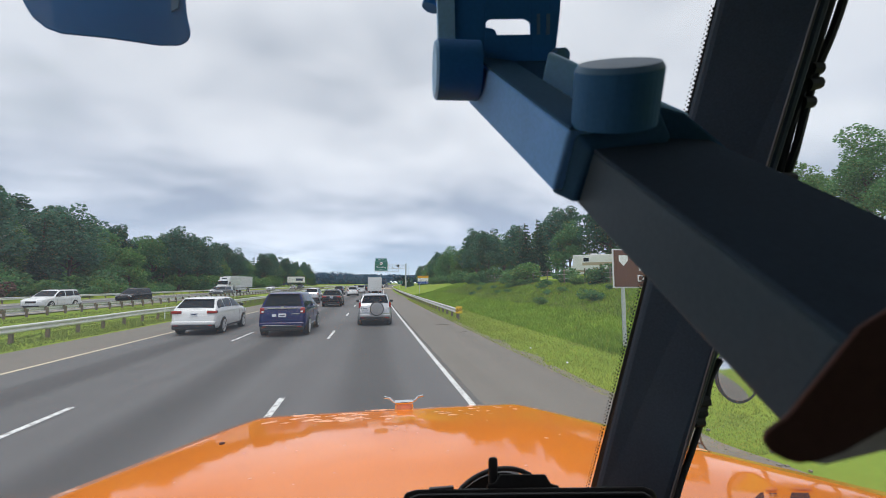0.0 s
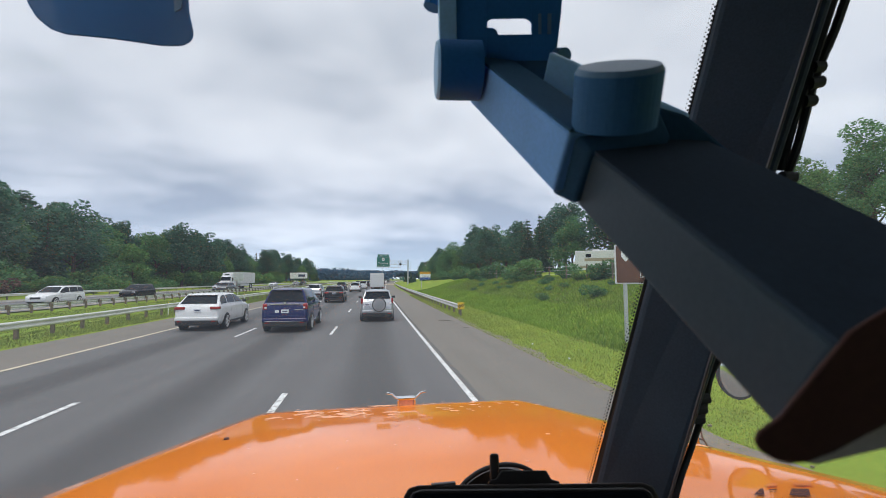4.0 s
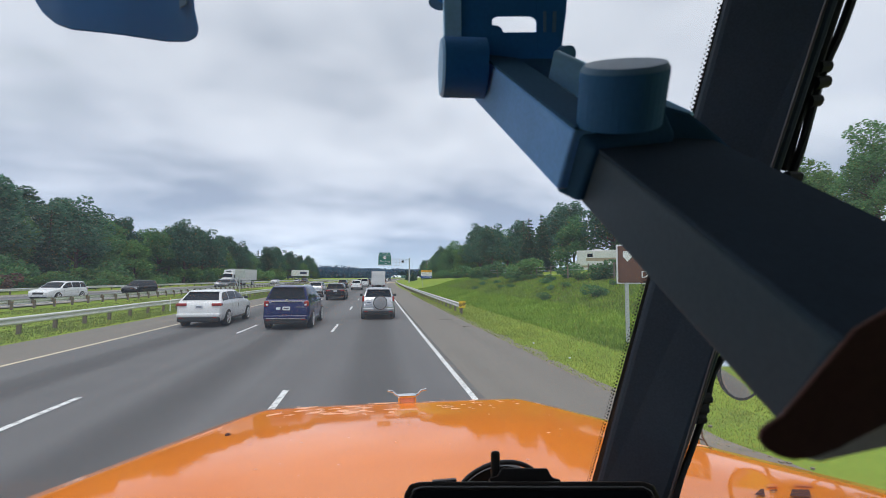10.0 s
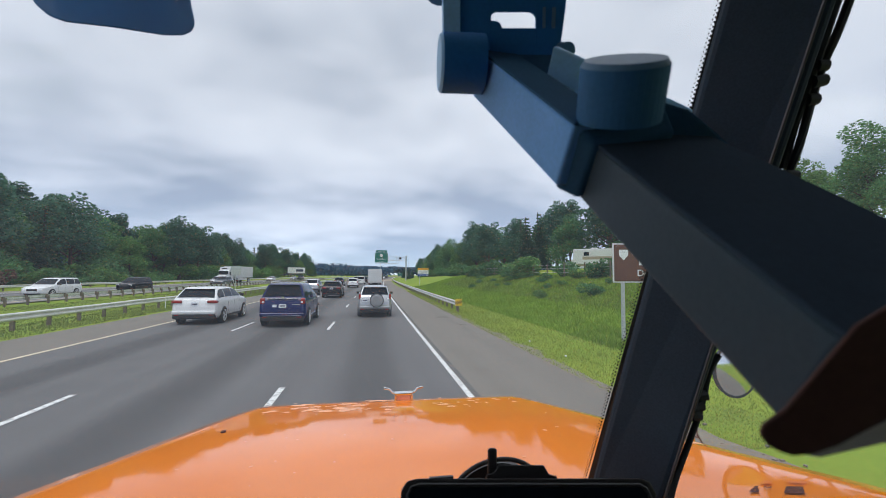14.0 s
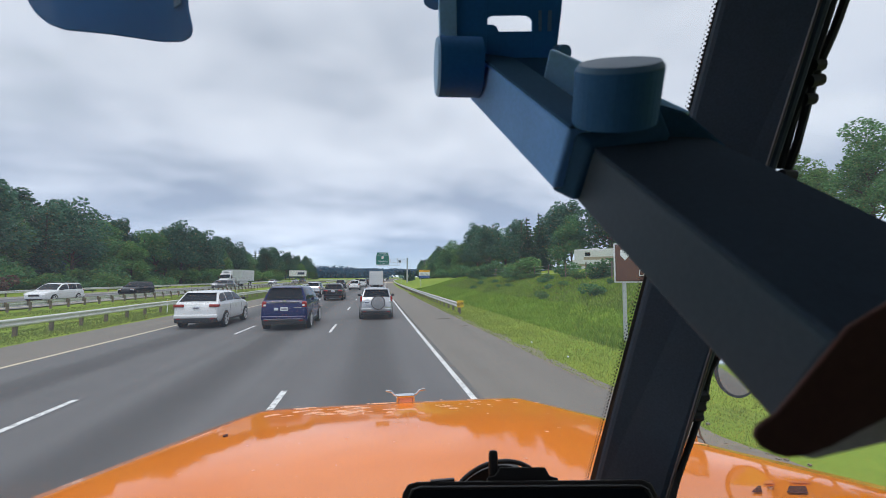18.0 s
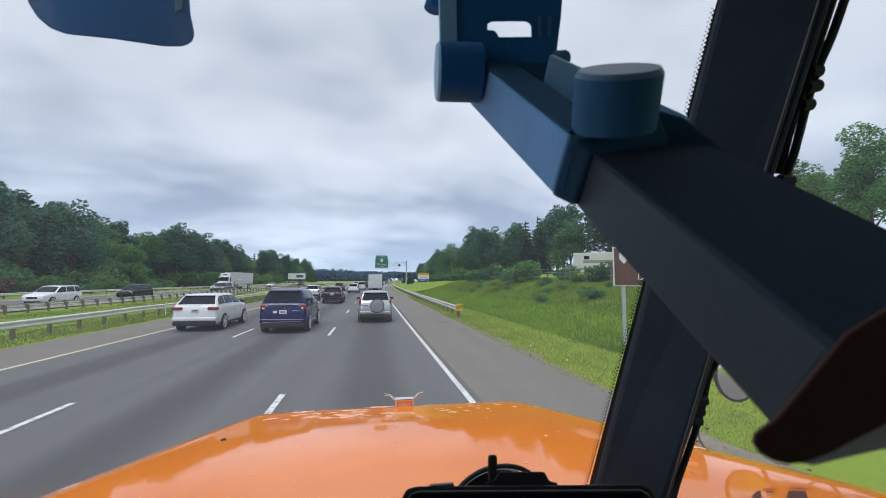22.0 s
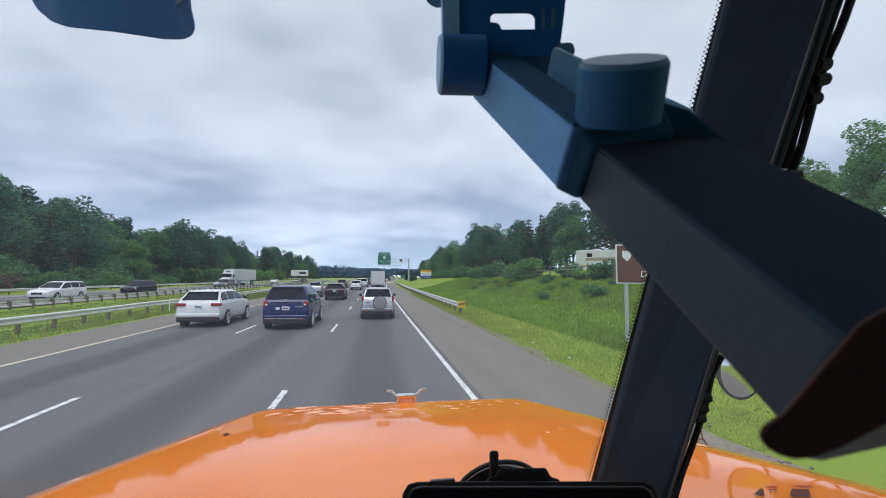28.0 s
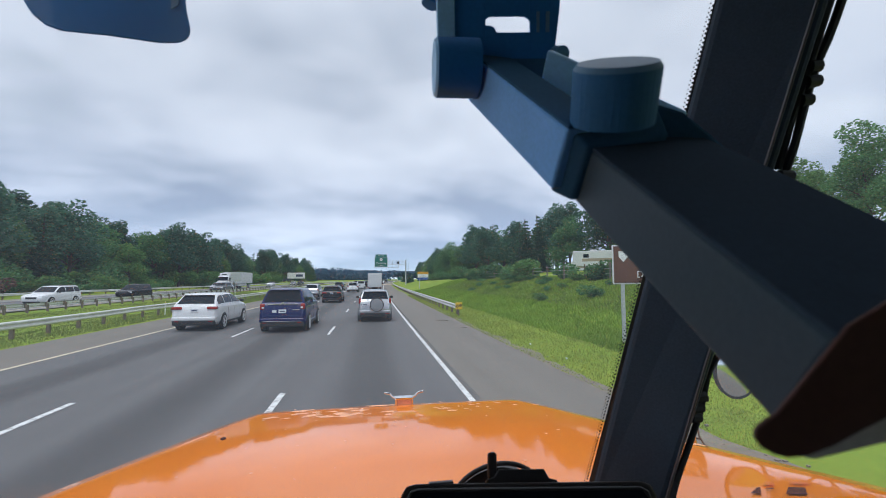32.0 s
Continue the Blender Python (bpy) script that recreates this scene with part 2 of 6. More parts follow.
def ground_mat(name, c1, c2, c3):
    """Turf: three greens broken up by two noises."""
    m = mat(name, c1, 0.95, vary=0.2, scale=0.5, fine=14.0, bump=0.25, spec=0.1)
    t = m.node_tree
    b = t.nodes["Principled BSDF"]
    tc = t.nodes.new("ShaderNodeTexCoord")
    base = b.inputs["Base Color"].links[0].from_socket
    for colour, sc, lo, hi in ((c2, 0.12, 0.45, 0.62), (c3, 0.9, 0.55, 0.72)):
        n = t.nodes.new("ShaderNodeTexNoise"); n.inputs["Scale"].default_value, n.inputs["Detail"].default_value = sc, 6
        t.links.new(tc.outputs["Object"], n.inputs["Vector"])
        r = t.nodes.new("ShaderNodeMapRange")
        r.inputs["From Min"].default_value, r.inputs["From Max"].default_value = lo, hi
        t.links.new(n.outputs["Fac"], r.inputs["Value"])
        mx = t.nodes.new("ShaderNodeMix"); mx.data_type = "RGBA"
        t.links.new(r.outputs[0], mx.inputs[0]); t.links.new(base, mx.inputs[6]); mx.inputs[7].default_value = (*colour, 1)
        base = mx.outputs[2]
    t.links.new(base, b.inputs["Base Color"])
    return m


M_ROAD = road_mat("asphalt", (0.129, 0.127, 0.129), -9.1, 3.68, 3)
M_ROAD2 = road_mat("asphalt_far_side", (0.165, 0.165, 0.168), -38.0, 3.68, 3)
def worn_paint(name, colour):
    """Road paint scuffed through to the asphalt in specks and streaks."""
    m = mat(name, colour, 0.6, vary=0.12, scale=3, fine=30)
    t = m.node_tree
    b = t.nodes["Principled BSDF"]
    base = b.inputs["Base Color"].links[0].from_socket
    tc, n, r, mx = (t.nodes.new(k) for k in ("ShaderNodeTexCoord", "ShaderNodeTexNoise", "ShaderNodeMapRange", "ShaderNodeMix"))
    n.inputs["Scale"].default_value, n.inputs["Detail"].default_value = 9.0, 8
    t.links.new(tc.outputs["Object"], n.inputs["Vector"])
    r.inputs["From Min"].default_value, r.inputs["From Max"].default_value = 0.50, 0.62
    r.inputs["To Max"].default_value = 0.75
    t.links.new(n.outputs["Fac"], r.inputs["Value"])
    mx.data_type = "RGBA"
    t.links.new(r.outputs[0], mx.inputs[0]); t.links.new(base, mx.inputs[6]); mx.inputs[7].default_value = (0.16, 0.16, 0.155, 1)
    t.links.new(mx.outputs[2], b.inputs["Base Color"])
    return m


M_PAINT = worn_paint("road_paint_white", (0.70, 0.71, 0.70))
M_PAINTY = mat("road_paint_cream", (0.64, 0.55, 0.39), 0.6, vary=0.2, scale=5, fine=40)
M_TURF = ground_mat("turf", (0.185, 0.270, 0.032), (0.24, 0.300, 0.038), (0.150, 0.195, 0.036))
M_BLADE = mat("grass_blades", (0.205, 0.325, 0.034), 0.7, vary=0.3, scale=0.3, fine=2.0, island=0.13, spec=0.15)
M_BLADE2 = mat("dry_grass_blades", (0.31, 0.375, 0.070), 0.7, vary=0.25, scale=0.3, fine=2.0, island=0.2, spec=0.15)
M_BLADE4 = mat("olive_grass_blades", (0.195, 0.245, 0.070), 0.8, vary=0.2, scale=0.3, fine=2.0, island=0.10, spec=0.1)
M_BLADE3 = mat("seeding_weeds", (0.185, 0.235, 0.058), 0.7, vary=0.2, scale=0.3, fine=2.0, island=0.25, spec=0.15)
M_DIRT = mat("gravelly_dirt", (0.20, 0.175, 0.14), 0.95, vary=0.3, scale=3, fine=40, bump=0.6)
M_STEEL = mat("galvanised_steel", (0.62, 0.63, 0.60), 0.45, 0.25, vary=0.2, scale=2, fine=30, bump=0.05)
M_WOODPOST = mat("weathered_post", (0.16, 0.13, 0.10), 0.9, vary=0.3, scale=6, fine=60, bump=0.3)
M_GALV = mat("gantry_steel", (0.50, 0.52, 0.53), 0.55, 0.4, vary=0.15, scale=2, fine=20)
M_BARK = mat("bark", (0.09, 0.075, 0.06), 0.95, vary=0.35, scale=4, fine=30, bump=0.6)
M_LEAF = leaf_mat("broad_leaves", (0.092, 0.205, 0.074))
M_LEAF2 = leaf_mat("dark_leaves", (0.068, 0.155, 0.094))
M_LEAF3 = leaf_mat("light_leaves", (0.135, 0.265, 0.075))
M_NEEDLE = leaf_mat("needles", (0.062, 0.135, 0.070))
# Blue of the distance haze is put into these leaves' colour.
M_FAR = leaf_mat("haze_blue_leaves", (0.052, 0.110, 0.175), 0.1, 0.12)
M_RED_BUSH = leaf_mat("reddish_leaves", (0.14, 0.085, 0.065))

M_HOOD = mat("orange_gloss_paint", (0.86, 0.220, 0.003), 0.05, spec=0.36, vary=0.05, scale=3, fine=7, coat=0.0, bump=0.02)
M_CHIP = mat("worn_clearcoat_patch", (0.95, 0.42, 0.19), 0.35, spec=0.4, vary=0.15, scale=30, fine=200)
M_ORN = mat("faded_orange_plate", (0.80, 0.36, 0.20), 0.35, vary=0.15, scale=20, fine=120)
# Dark brown for the painted reflection marks and the rubber stop.
M_REFL_STOP = mat("dark_reflection_and_stop", (0.09, 0.035, 0.025), 0.9, spec=0.0, vary=0.2, scale=30, fine=150)
# Fainter colour for the painted reflection lines.
M_REFL_FAINT = mat("faint_reflection_film", (0.80, 0.19, 0.02), 0.08, spec=0.36, vary=0.25, scale=60, fine=200)
M_STALK = mat("dull_metal", (0.22, 0.17, 0.14), 0.4, 0.5, vary=0.25, scale=20, fine=120)
M_CLIP = mat("holder_black", (0.030, 0.029, 0.030), 0.5, vary=0.15, scale=9, fine=260, bump=0.03, spec=0.3)
M_FOOT = mat("foot_plate_grey", (0.72, 0.68, 0.65), 0.5, vary=0.15, scale=9, fine=200)
M_CHROME = mat("chrome", (0.75, 0.75, 0.76), 0.12, 1.0, vary=0.08)
# Bluish base: windscreen glare over the post is put into this colour.
M_TRIM = mat("cab_trim_plastic", (0.045, 0.065, 0.090), 0.65, spec=0.12, vary=0.2, scale=6, fine=300, bump=0.05)
M_CAB = mat("cab_lining", (0.16, 0.16, 0.165), 0.8, vary=0.15, scale=5, fine=120, bump=0.1)
# Lit and shaded copies of the arms' metal: the light is in the colour.
M_MOUNTL = mat("mount_metal_lit", (0.22, 0.48, 0.90), 0.55, 0.0, spec=0.08, vary=0.12, scale=9, fine=260, bump=0.02)
M_MOUNT = mat("mount_metal_shaded", (0.056, 0.082, 0.104), 0.45, 0.0, spec=0.12, vary=0.12, scale=9, fine=260, bump=0.02)
# Blue in the plastics below puts window glare into their colour.
M_MOUNT2 = mat("mount_black_plastic", (0.075, 0.205, 0.375), 0.5, spec=0.35, vary=0.15, scale=9, fine=260, bump=0.03)
# Near-black that paints the shade on the lower arm's top face.
M_MOUNT3 = mat("mount_top_shade", (0.044, 0.066, 0.092), 0.9, vary=0.12, scale=9, fine=260, bump=0.008, spec=0.02)
# Paler copy of the arm metal, coloured as if light fell on it.
M_BRACKET = mat("bracket_metal_lit", (0.36, 0.66, 0.95), 0.5, spec=0.15, vary=0.1, scale=9, fine=200)
M_KNOB = mat("knob_glare_blue", (0.055, 0.175, 0.350), 0.6, spec=0.08, vary=0.12, scale=9, fine=260, bump=0.02)
# Colour of sleeve, web and joint block; also paints shade on the upper arm.
M_SLEEVE_SHADE = mat("sleeve_and_shade_navy", (0.045, 0.115, 0.200), 0.8, spec=0.02, vary=0.12, scale=9, fine=260, bump=0.02)
M_SEAM = mat("grey_trim_seam", (0.10, 0.10, 0.105), 0.5, vary=0.1, scale=9, fine=200)
M_HCAP = mat("blue_grey_plastic", (0.34, 0.64, 0.95), 0.5, spec=0.2, vary=0.1, scale=9, fine=200)
M_ENDB = mat("end_block_plastic", (0.100, 0.050, 0.042), 0.65, vary=0.15, scale=9, fine=260, bump=0.03, spec=0.1)
M_MOUNTG = mat("mount_grey_cap", (0.13, 0.26, 0.40), 0.5, spec=0.25, vary=0.12, scale=9, fine=200)
# Saturated blue stands in for lens flare over dark plastic.
M_NAVY = mat("flare_blue_plastic", (0.034, 0.180, 0.460), 0.6, spec=0.10, vary=0.12, scale=7, fine=200)
M_FRIT = mat("black_frit", (0.008, 0.008, 0.009), 0.5)
M_RUBBER = mat("black_rubber", (0.034, 0.038, 0.044), 0.7, vary=0.2, scale=10, fine=90)
M_SCREENB = mat("tablet_black", (0.034, 0.030, 0.030), 0.35, vary=0.15, scale=12, fine=200)
M_WIND = glass_mat("windshield_glass", (0.985, 0.99, 0.99), 0.985)

M_TYRE = mat("tyre_rubber", (0.018, 0.018, 0.018), 0.8, vary=0.25, scale=8, fine=60)
M_RIM = mat("alloy_rim", (0.72, 0.72, 0.73), 0.3, 0.2, vary=0.1)
M_RIMB = mat("rim_barrel", (0.26, 0.26, 0.27), 0.4, 0.3, vary=0.1)
M_DARKRIM = mat("dark_alloy_rim", (0.05, 0.05, 0.055), 0.35, 0.8, vary=0.1)
M_CGLASS = mat("tinted_car_glass", (0.004, 0.008, 0.014), 0.06, vary=0.1, spec=0.15)
M_TAIL = mat("red_tail_lens", (0.30, 0.008, 0.010), 0.15, vary=0.15, scale=25, fine=120, coat=0.6)
M_LAMP = mat("clear_lamp_lens", (0.75, 0.76, 0.78), 0.15, vary=0.1, coat=0.6)
M_PLATE = mat("number_plate_white", (0.72, 0.74, 0.78), 0.5, vary=0.06)
M_BAR = mat("plain_dark_bar", (0.05, 0.06, 0.12), 0.6, vary=0.05)
M_BLACKP = mat("black_car_plastic", (0.02, 0.02, 0.022), 0.6, vary=0.2)
M_UNDER = mat("underbody", (0.01, 0.01, 0.01), 0.95)


def car_paint(name, colour, metal=0.35, spec=0.28):
    return mat(name, colour, 0.10, metal, vary=0.06, scale=2, fine=20, coat=0.0, spec=spec)


M_CSILVER = car_paint("silver_paint", (0.46, 0.47, 0.49), 0.5)
M_CBLUE = car_paint("navy_blue_paint", (0.003, 0.009, 0.080), 0.0, 0.28)
M_CBLACK = car_paint("black_paint", (0.012, 0.012, 0.016))
M_CWHITE = car_paint("white_paint", (0.70, 0.71, 0.72), 0.0)
M_CGREY = car_paint("grey_paint", (0.16, 0.17, 0.18), 0.4)
M_CRED = car_paint("red_paint", (0.32, 0.02, 0.02), 0.2)
M_CSLATE = car_paint("slate_blue_paint", (0.10, 0.14, 0.22), 0.4)
M_GREENSIGN = mat("green_sign_sheet", (0.010, 0.15, 0.115), 0.45, vary=0.08, scale=1.5, fine=15)
M_BROWN = mat("brown_sign_sheet", (0.115, 0.042, 0.022), 0.5, vary=0.1, scale=1.5, fine=15)
M_SIGNW = mat("white_sign_sheet", (0.76, 0.77, 0.77), 0.5, vary=0.06)
M_SIGNY = mat("amber_sign_sheet", (0.80, 0.40, 0.012), 0.5, vary=0.06)
M_SIGNB = mat("blue_sign_sheet", (0.012, 0.07, 0.33), 0.5, vary=0.06)
M_YELLOW = mat("reflective_yellow", (0.78, 0.50, 0.02), 0.5, vary=0.08)
M_BLACK = mat("sign_black", (0.015, 0.015, 0.015), 0.6)
M_RVW = mat("trailer_white_skin", (0.60, 0.61, 0.61), 0.5, vary=0.1, scale=1.2, fine=10)
M_RVB = mat("trailer_tan_graphic", (0.33, 0.27, 0.19), 0.5, vary=0.1)
M_WIRE = mat("wire", (0.03, 0.03, 0.03), 0.7)


# ---- building blocks ----
def thing(name, m=None, label="", category="", group="", kind=""):
    ob = new(name)
    ob.empty_display_size = 0.2
    if m is not None:
        ob.matrix_world = m
    return tagged(ob, label, category, group, kind)


def chain(ob):
    m = Matrix()
    while ob:
        m = ob.matrix_basis @ m
        ob = ob.parent
    return m


def part(name, bm, material, parent=None, label="", smooth=False, placed=False):
    """Links a bmesh as one mesh object; placed: its coordinates are the world's, not the parent's."""
    if placed and parent:
        bm.transform(chain(parent).inverted())
    me = bpy.data.meshes.new(name)
    bm.to_mesh(me)
    bm.free()
    for mt in (material if isinstance(material, (list, tuple)) else [material]):
        me.materials.append(mt)
    if smooth:
        for p in me.polygons:
            p.use_smooth = True
    ob = new(name, me)
    ob.parent = parent
    if label:
        ob["label"] = label
    return ob


def quick(name, verts, faces, material, parent=None, label="", smooth=False):
    me = bpy.data.meshes.new(name)
    me.from_pydata(verts, [], faces)
    me.materials.append(material)
    if smooth:
        for p in me.polygons:
            p.use_smooth = True
    ob = new(name, me)
    ob.parent = parent
    if label:
        ob["label"] = label
    return ob


def box(bm, cx, cy, cz, sx, sy, sz, bevel=0.0, rot=None, seg=2):
    r = bmesh.ops.create_cube(bm, size=1)
    vs = r["verts"]
    m = Matrix.Translation((cx, cy, cz)) @ (rot.to_4x4() if rot else Matrix()) @ Matrix.Diagonal((sx, sy, sz, 1))
    bmesh.ops.transform(bm, matrix=m, verts=vs)
    if bevel:
        es = {e for v in vs for e in v.link_edges}
        bmesh.ops.bevel(bm, geom=list(es), offset=bevel, segments=seg, affect="EDGES", profile=0.5)
    return bm


def boxm(*a, **k):
    return box(bmesh.new(), *a, **k)


def rod(bm, a, b, r0, r1=None, n=12, caps=True):
    a, b = Vector(a), Vector(b)
    d = b - a
    r = bmesh.ops.create_cone(bm, cap_ends=caps, segments=n, radius1=r0, radius2=r0 if r1 is None else r1, depth=d.length)
    bmesh.ops.transform(bm, matrix=Matrix.Translation((a + b) / 2) @ d.to_track_quat("Z", "Y").to_matrix().to_4x4(), verts=r["verts"])
    return r["verts"]


def rodm(*a, **k):
    bm = bmesh.new()
    rod(bm, *a, **k)
    return bm


def tube(points, radius, n=8):
    """A bent tube through the points."""
    bm = bmesh.new()
    pts = [Vector(p) for p in points]
    rings = []
    for i, p in enumerate(pts):
        d = (pts[min(i + 1, len(pts) - 1)] - pts[max(i - 1, 0)]).normalized()
        q = d.to_track_quat("Z", "Y")
        rings.append([bm.verts.new(p + q @ Vector((radius * math.cos(2 * math.pi * k / n), radius * math.sin(2 * math.pi * k / n), 0))) for k in range(n)])
    for a, b in zip(rings, rings[1:]):
        for k in range(n):
            bm.faces.new((a[k], a[(k + 1) % n], b[(k + 1) % n], b[k]))
    bm.faces.new(rings[0][::-1]); bm.faces.new(rings[-1])
    return bm


def eased(points, rounds=2):
    """The same line with its corners cut off, again and again."""
    pts = [Vector(p) for p in points]
    for _ in range(rounds):
        cut = [pts[0]]
        for a, b in zip(pts, pts[1:]):
            cut += [a * 0.75 + b * 0.25, a * 0.25 + b * 0.75]
        pts = cut + [pts[-1]]
    return pts


def prism(outline, axis_from, axis_to, bevel=0.0):
    """A flat outline (3D points) pushed along a vector."""
    bm = bmesh.new()
    d = Vector(axis_to) - Vector(axis_from)
    f = [bm.verts.new(Vector(p)) for p in outline]
    g = [bm.verts.new(Vector(p) + d) for p in outline]
    n = len(f)
    bm.faces.new(f[::-1]); bm.faces.new(g)
    for i in range(n):
        bm.faces.new((f[i], f[(i + 1) % n], g[(i + 1) % n], g[i]))
    bmesh.ops.recalc_face_normals(bm, faces=bm.faces)
    if bevel:
        bmesh.ops.bevel(bm, geom=list(bm.edges), offset=bevel, segments=2, affect="EDGES", profile=0.5)
    return bm


def hexa(c, bevel=0.0, seg=2):
    """A six-sided block from its eight corners: lower ring of four, upper ring of four."""
    bm = bmesh.new()
    v = [bm.verts.new(Vector(p)) for p in c]
    for f in ((3, 2, 1, 0), (4, 5, 6, 7), (0, 1, 5, 4), (1, 2, 6, 5), (2, 3, 7, 6), (3, 0, 4, 7)):
        bm.faces.new([v[i] for i in f])
    bmesh.ops.recalc_face_normals(bm, faces=bm.faces)
    if bevel:
        bmesh.ops.bevel(bm, geom=list(bm.edges), offset=bevel, segments=seg, affect="EDGES", profile=0.5)
    return bm


def words(name, text, size, m, material, parent=None, label="", depth=0.004, align="CENTER"):
    cu = bpy.data.curves.new(name, "FONT")
    cu.body, cu.size, cu.extrude = text, size, depth
    cu.align_x, cu.align_y = align, "CENTER"
    cu.materials.append(material)
    ob = new(name, cu)
    ob.parent = parent
    ob.matrix_basis = m
    if label:
        ob["label"] = label
    return ob


# ---- the road's course: a long gentle bend to the right ----
BEND = 1.3e-4


def smooth01(a, b, x):
    t = min(1.0, max(0.0, (x - a) / (b - a)))
    return t * t * (3 - 2 * t)


def across(lat, y):
    return lat + (BEND * y * y if 0 < y < 900 else (BEND * 900 * (2 * y - 900) if y >= 900 else 0.0))


def heading(y):
    return -math.degrees(math.atan(2 * BEND * max(0.0, min(y, 900.0))))


def turf(lat, y):
    """Height of the ground beside the road."""
    if lat >= 4.7:
        bank = 0.15 * smooth01(4.7, 7.5, lat) + 2.15 * smooth01(6.5, 17, lat) + 1.9 * smooth01(17, 45, lat)
        z = bank * (1 - 0.65 * smooth01(70, 260, y))
        z += 0.10 * smooth01(7, 10, lat) * noise.noise((lat * 0.25, y * 0.2, 3))
    elif lat <= -11.9:
        z = -0.32 * smooth01(-14.5, -18, lat) + 0.32 * smooth01(-20, -25, lat) if lat > -25 else 0.0
        if lat < -41.5:
            z = 0.9 * smooth01(-42, -60, lat)
        z += 0.06 * noise.noise((lat * 0.3, y * 0.2, 7))
    else:
        z = 0.0
    return z


def at(lat, y, z=None, turn=0.0):
    """A pose on the course: metres across and along, heading with the road."""
    return pose(across(lat, y), y, turf(lat, y) if z is None else z, 0, 0, heading(y) + turn)


def strip(lat_list, ys, zfun):
    """A sheet laid along the course, with metres across and along as UV."""
    verts = [(across(l, y), y, zfun(l, y)) for y in ys for l in lat_list]
    n = len(lat_list)
    faces = [(j * n + i, j * n + i + 1, (j + 1) * n + i + 1, (j + 1) * n + i) for j in range(len(ys) - 1) for i in range(n - 1)]
    uvs = [(l, y) for y in ys for l in lat_list]
    return verts, faces, uvs


def sheet(name, lat_list, ys, zfun, material, parent=None):
    verts, faces, uvs = strip(lat_list, ys, zfun)
    ob = quick(name, verts, faces, material, parent, smooth=True)
    layer = ob.data.uv_layers.new(name="UVMap")
    for lp in ob.data.loops:
        layer.data[lp.index].uv = uvs[lp.vertex_index]
    return ob


YS = [-60, -40, -20, -10] + [i * 4.0 for i in range(0, 60)] + [240 + i * 12 for i in range(0, 40)] + [720 + i * 60 for i in range(0, 12)]
FAR_YS = [-300, -120] + YS + [1600, 2000, 2600, 3400, 4200]
ROAD_Y = [y for y in YS if y <= 1400]

lats = [-2500, -1200, -600, -300, -160, -100, -75, -62, -55, -50, -46, -43, -41.6]
lats += [-41, -26, -25, -24, -22, -20, -18, -16, -14.5, -13, -12]
lats += [-11.8, 4.6, 4.8, 5.6, 6.5, 7.5, 8.5, 9.5, 10.5, 11.5, 12.5, 13.5, 14.5, 16, 18, 21, 25, 30, 36, 45, 60, 90, 150, 300, 700, 1400, 2500]


def ground_z(l, y):
    if -11.9 < l < 4.7 or -41.2 < l < -25.5:
        return -0.12
    return turf(l, y) - 0.02


ground = sheet("ground", lats, FAR_YS, ground_z, M_TURF)
tagged(ground, "rolling green roadside turf reaching the horizon", "grass ground", kind="structure")

road = sheet("road", [-11.95, -9.25, -7, -5.4, -3.5, -1.7, 0, 2, 4.75], ROAD_Y, lambda l, y: 0.0, M_ROAD)
tagged(road, "grey three-lane motorway asphalt with darker oil bands", "road", kind="structure")
road2 = sheet("road_opposite", [-41.3, -38, -34, -30, -26, -25.4], ROAD_Y, lambda l, y: 0.03, M_ROAD2)
tagged(road2, "grey asphalt of the opposite carriageway", "road", kind="structure")


def line(name, lat, w, y0, y1, material, parent, z=0.004, step=6.0):
    n = max(1, int((y1 - y0) / step))
    ys = [y0 + (y1 - y0) * i / n for i in range(n + 1)]
    return sheet(name, [lat - w / 2, lat + w / 2], ys, lambda l, y: z, material, parent)


line("edge_line", 1.93, 0.12, -20, 700, M_PAINT, road)["label"] = "worn white edge line"
line("edge_line", -9.25, 0.12, -20, 700, M_PAINTY, road)["label"] = "cream-yellow edge line"
for lat in (-1.72, -5.45):
    for k in range(-2, 32):
        y1 = 9.1 + 12.19 * k
        line("lane_dash", lat, 0.12, y1 - 3.05, y1, M_PAINT, road, step=3.1)
line("edge_line", -26.6, 0.15, -20, 600, M_PAINTY, road2, z=0.034)
line("edge_line", -38.3, 0.15, -20, 600, M_PAINT, road2, z=0.034)
for lat in (-30.4, -34.2):
    for k in range(0, 24):
        line("lane_dash", lat, 0.13, 12.19 * k, 12.19 * k + 3.05, M_PAINT, road2, z=0.034, step=3.1)
# dark sealed joints between the paving passes
M_SEAL = mat("joint_sealant", (0.098, 0.096, 0.097), 0.8, vary=0.25, scale=2, fine=30)
for lat, w in ((2.035, 0.035), (-1.60, 0.030), (-5.33, 0.030), (-9.12, 0.025)):
    line("joint_seal", lat, w, -10, 260, M_SEAL, road, z=0.003)["label"] = "dark sealed paving joint"
# rumble strip worn into the shoulder beside the white line
M_RUMBLE = mat("rumble_strip", (0.118, 0.115, 0.112), 0.9, vary=0.3, scale=6, fine=60)
rum = bmesh.new()
for k in range(300):
    box(rum, across(2.08, 3 + k * 0.14), 3 + k * 0.14, 0.002, 0.10, 0.085, 0.004)
tagged(part("rumble_strip", rum, M_RUMBLE, road, "row of dark milled rumble grooves"), kind="stuff")

# ---- the lorry that carries the viewer: bonnet, windshield post, cab ----
truck = thing("truck", pose(0.14, -0.6, 0), "orange long-nosed truck seen from inside its cab, glossy scratched bonnet", "truck")


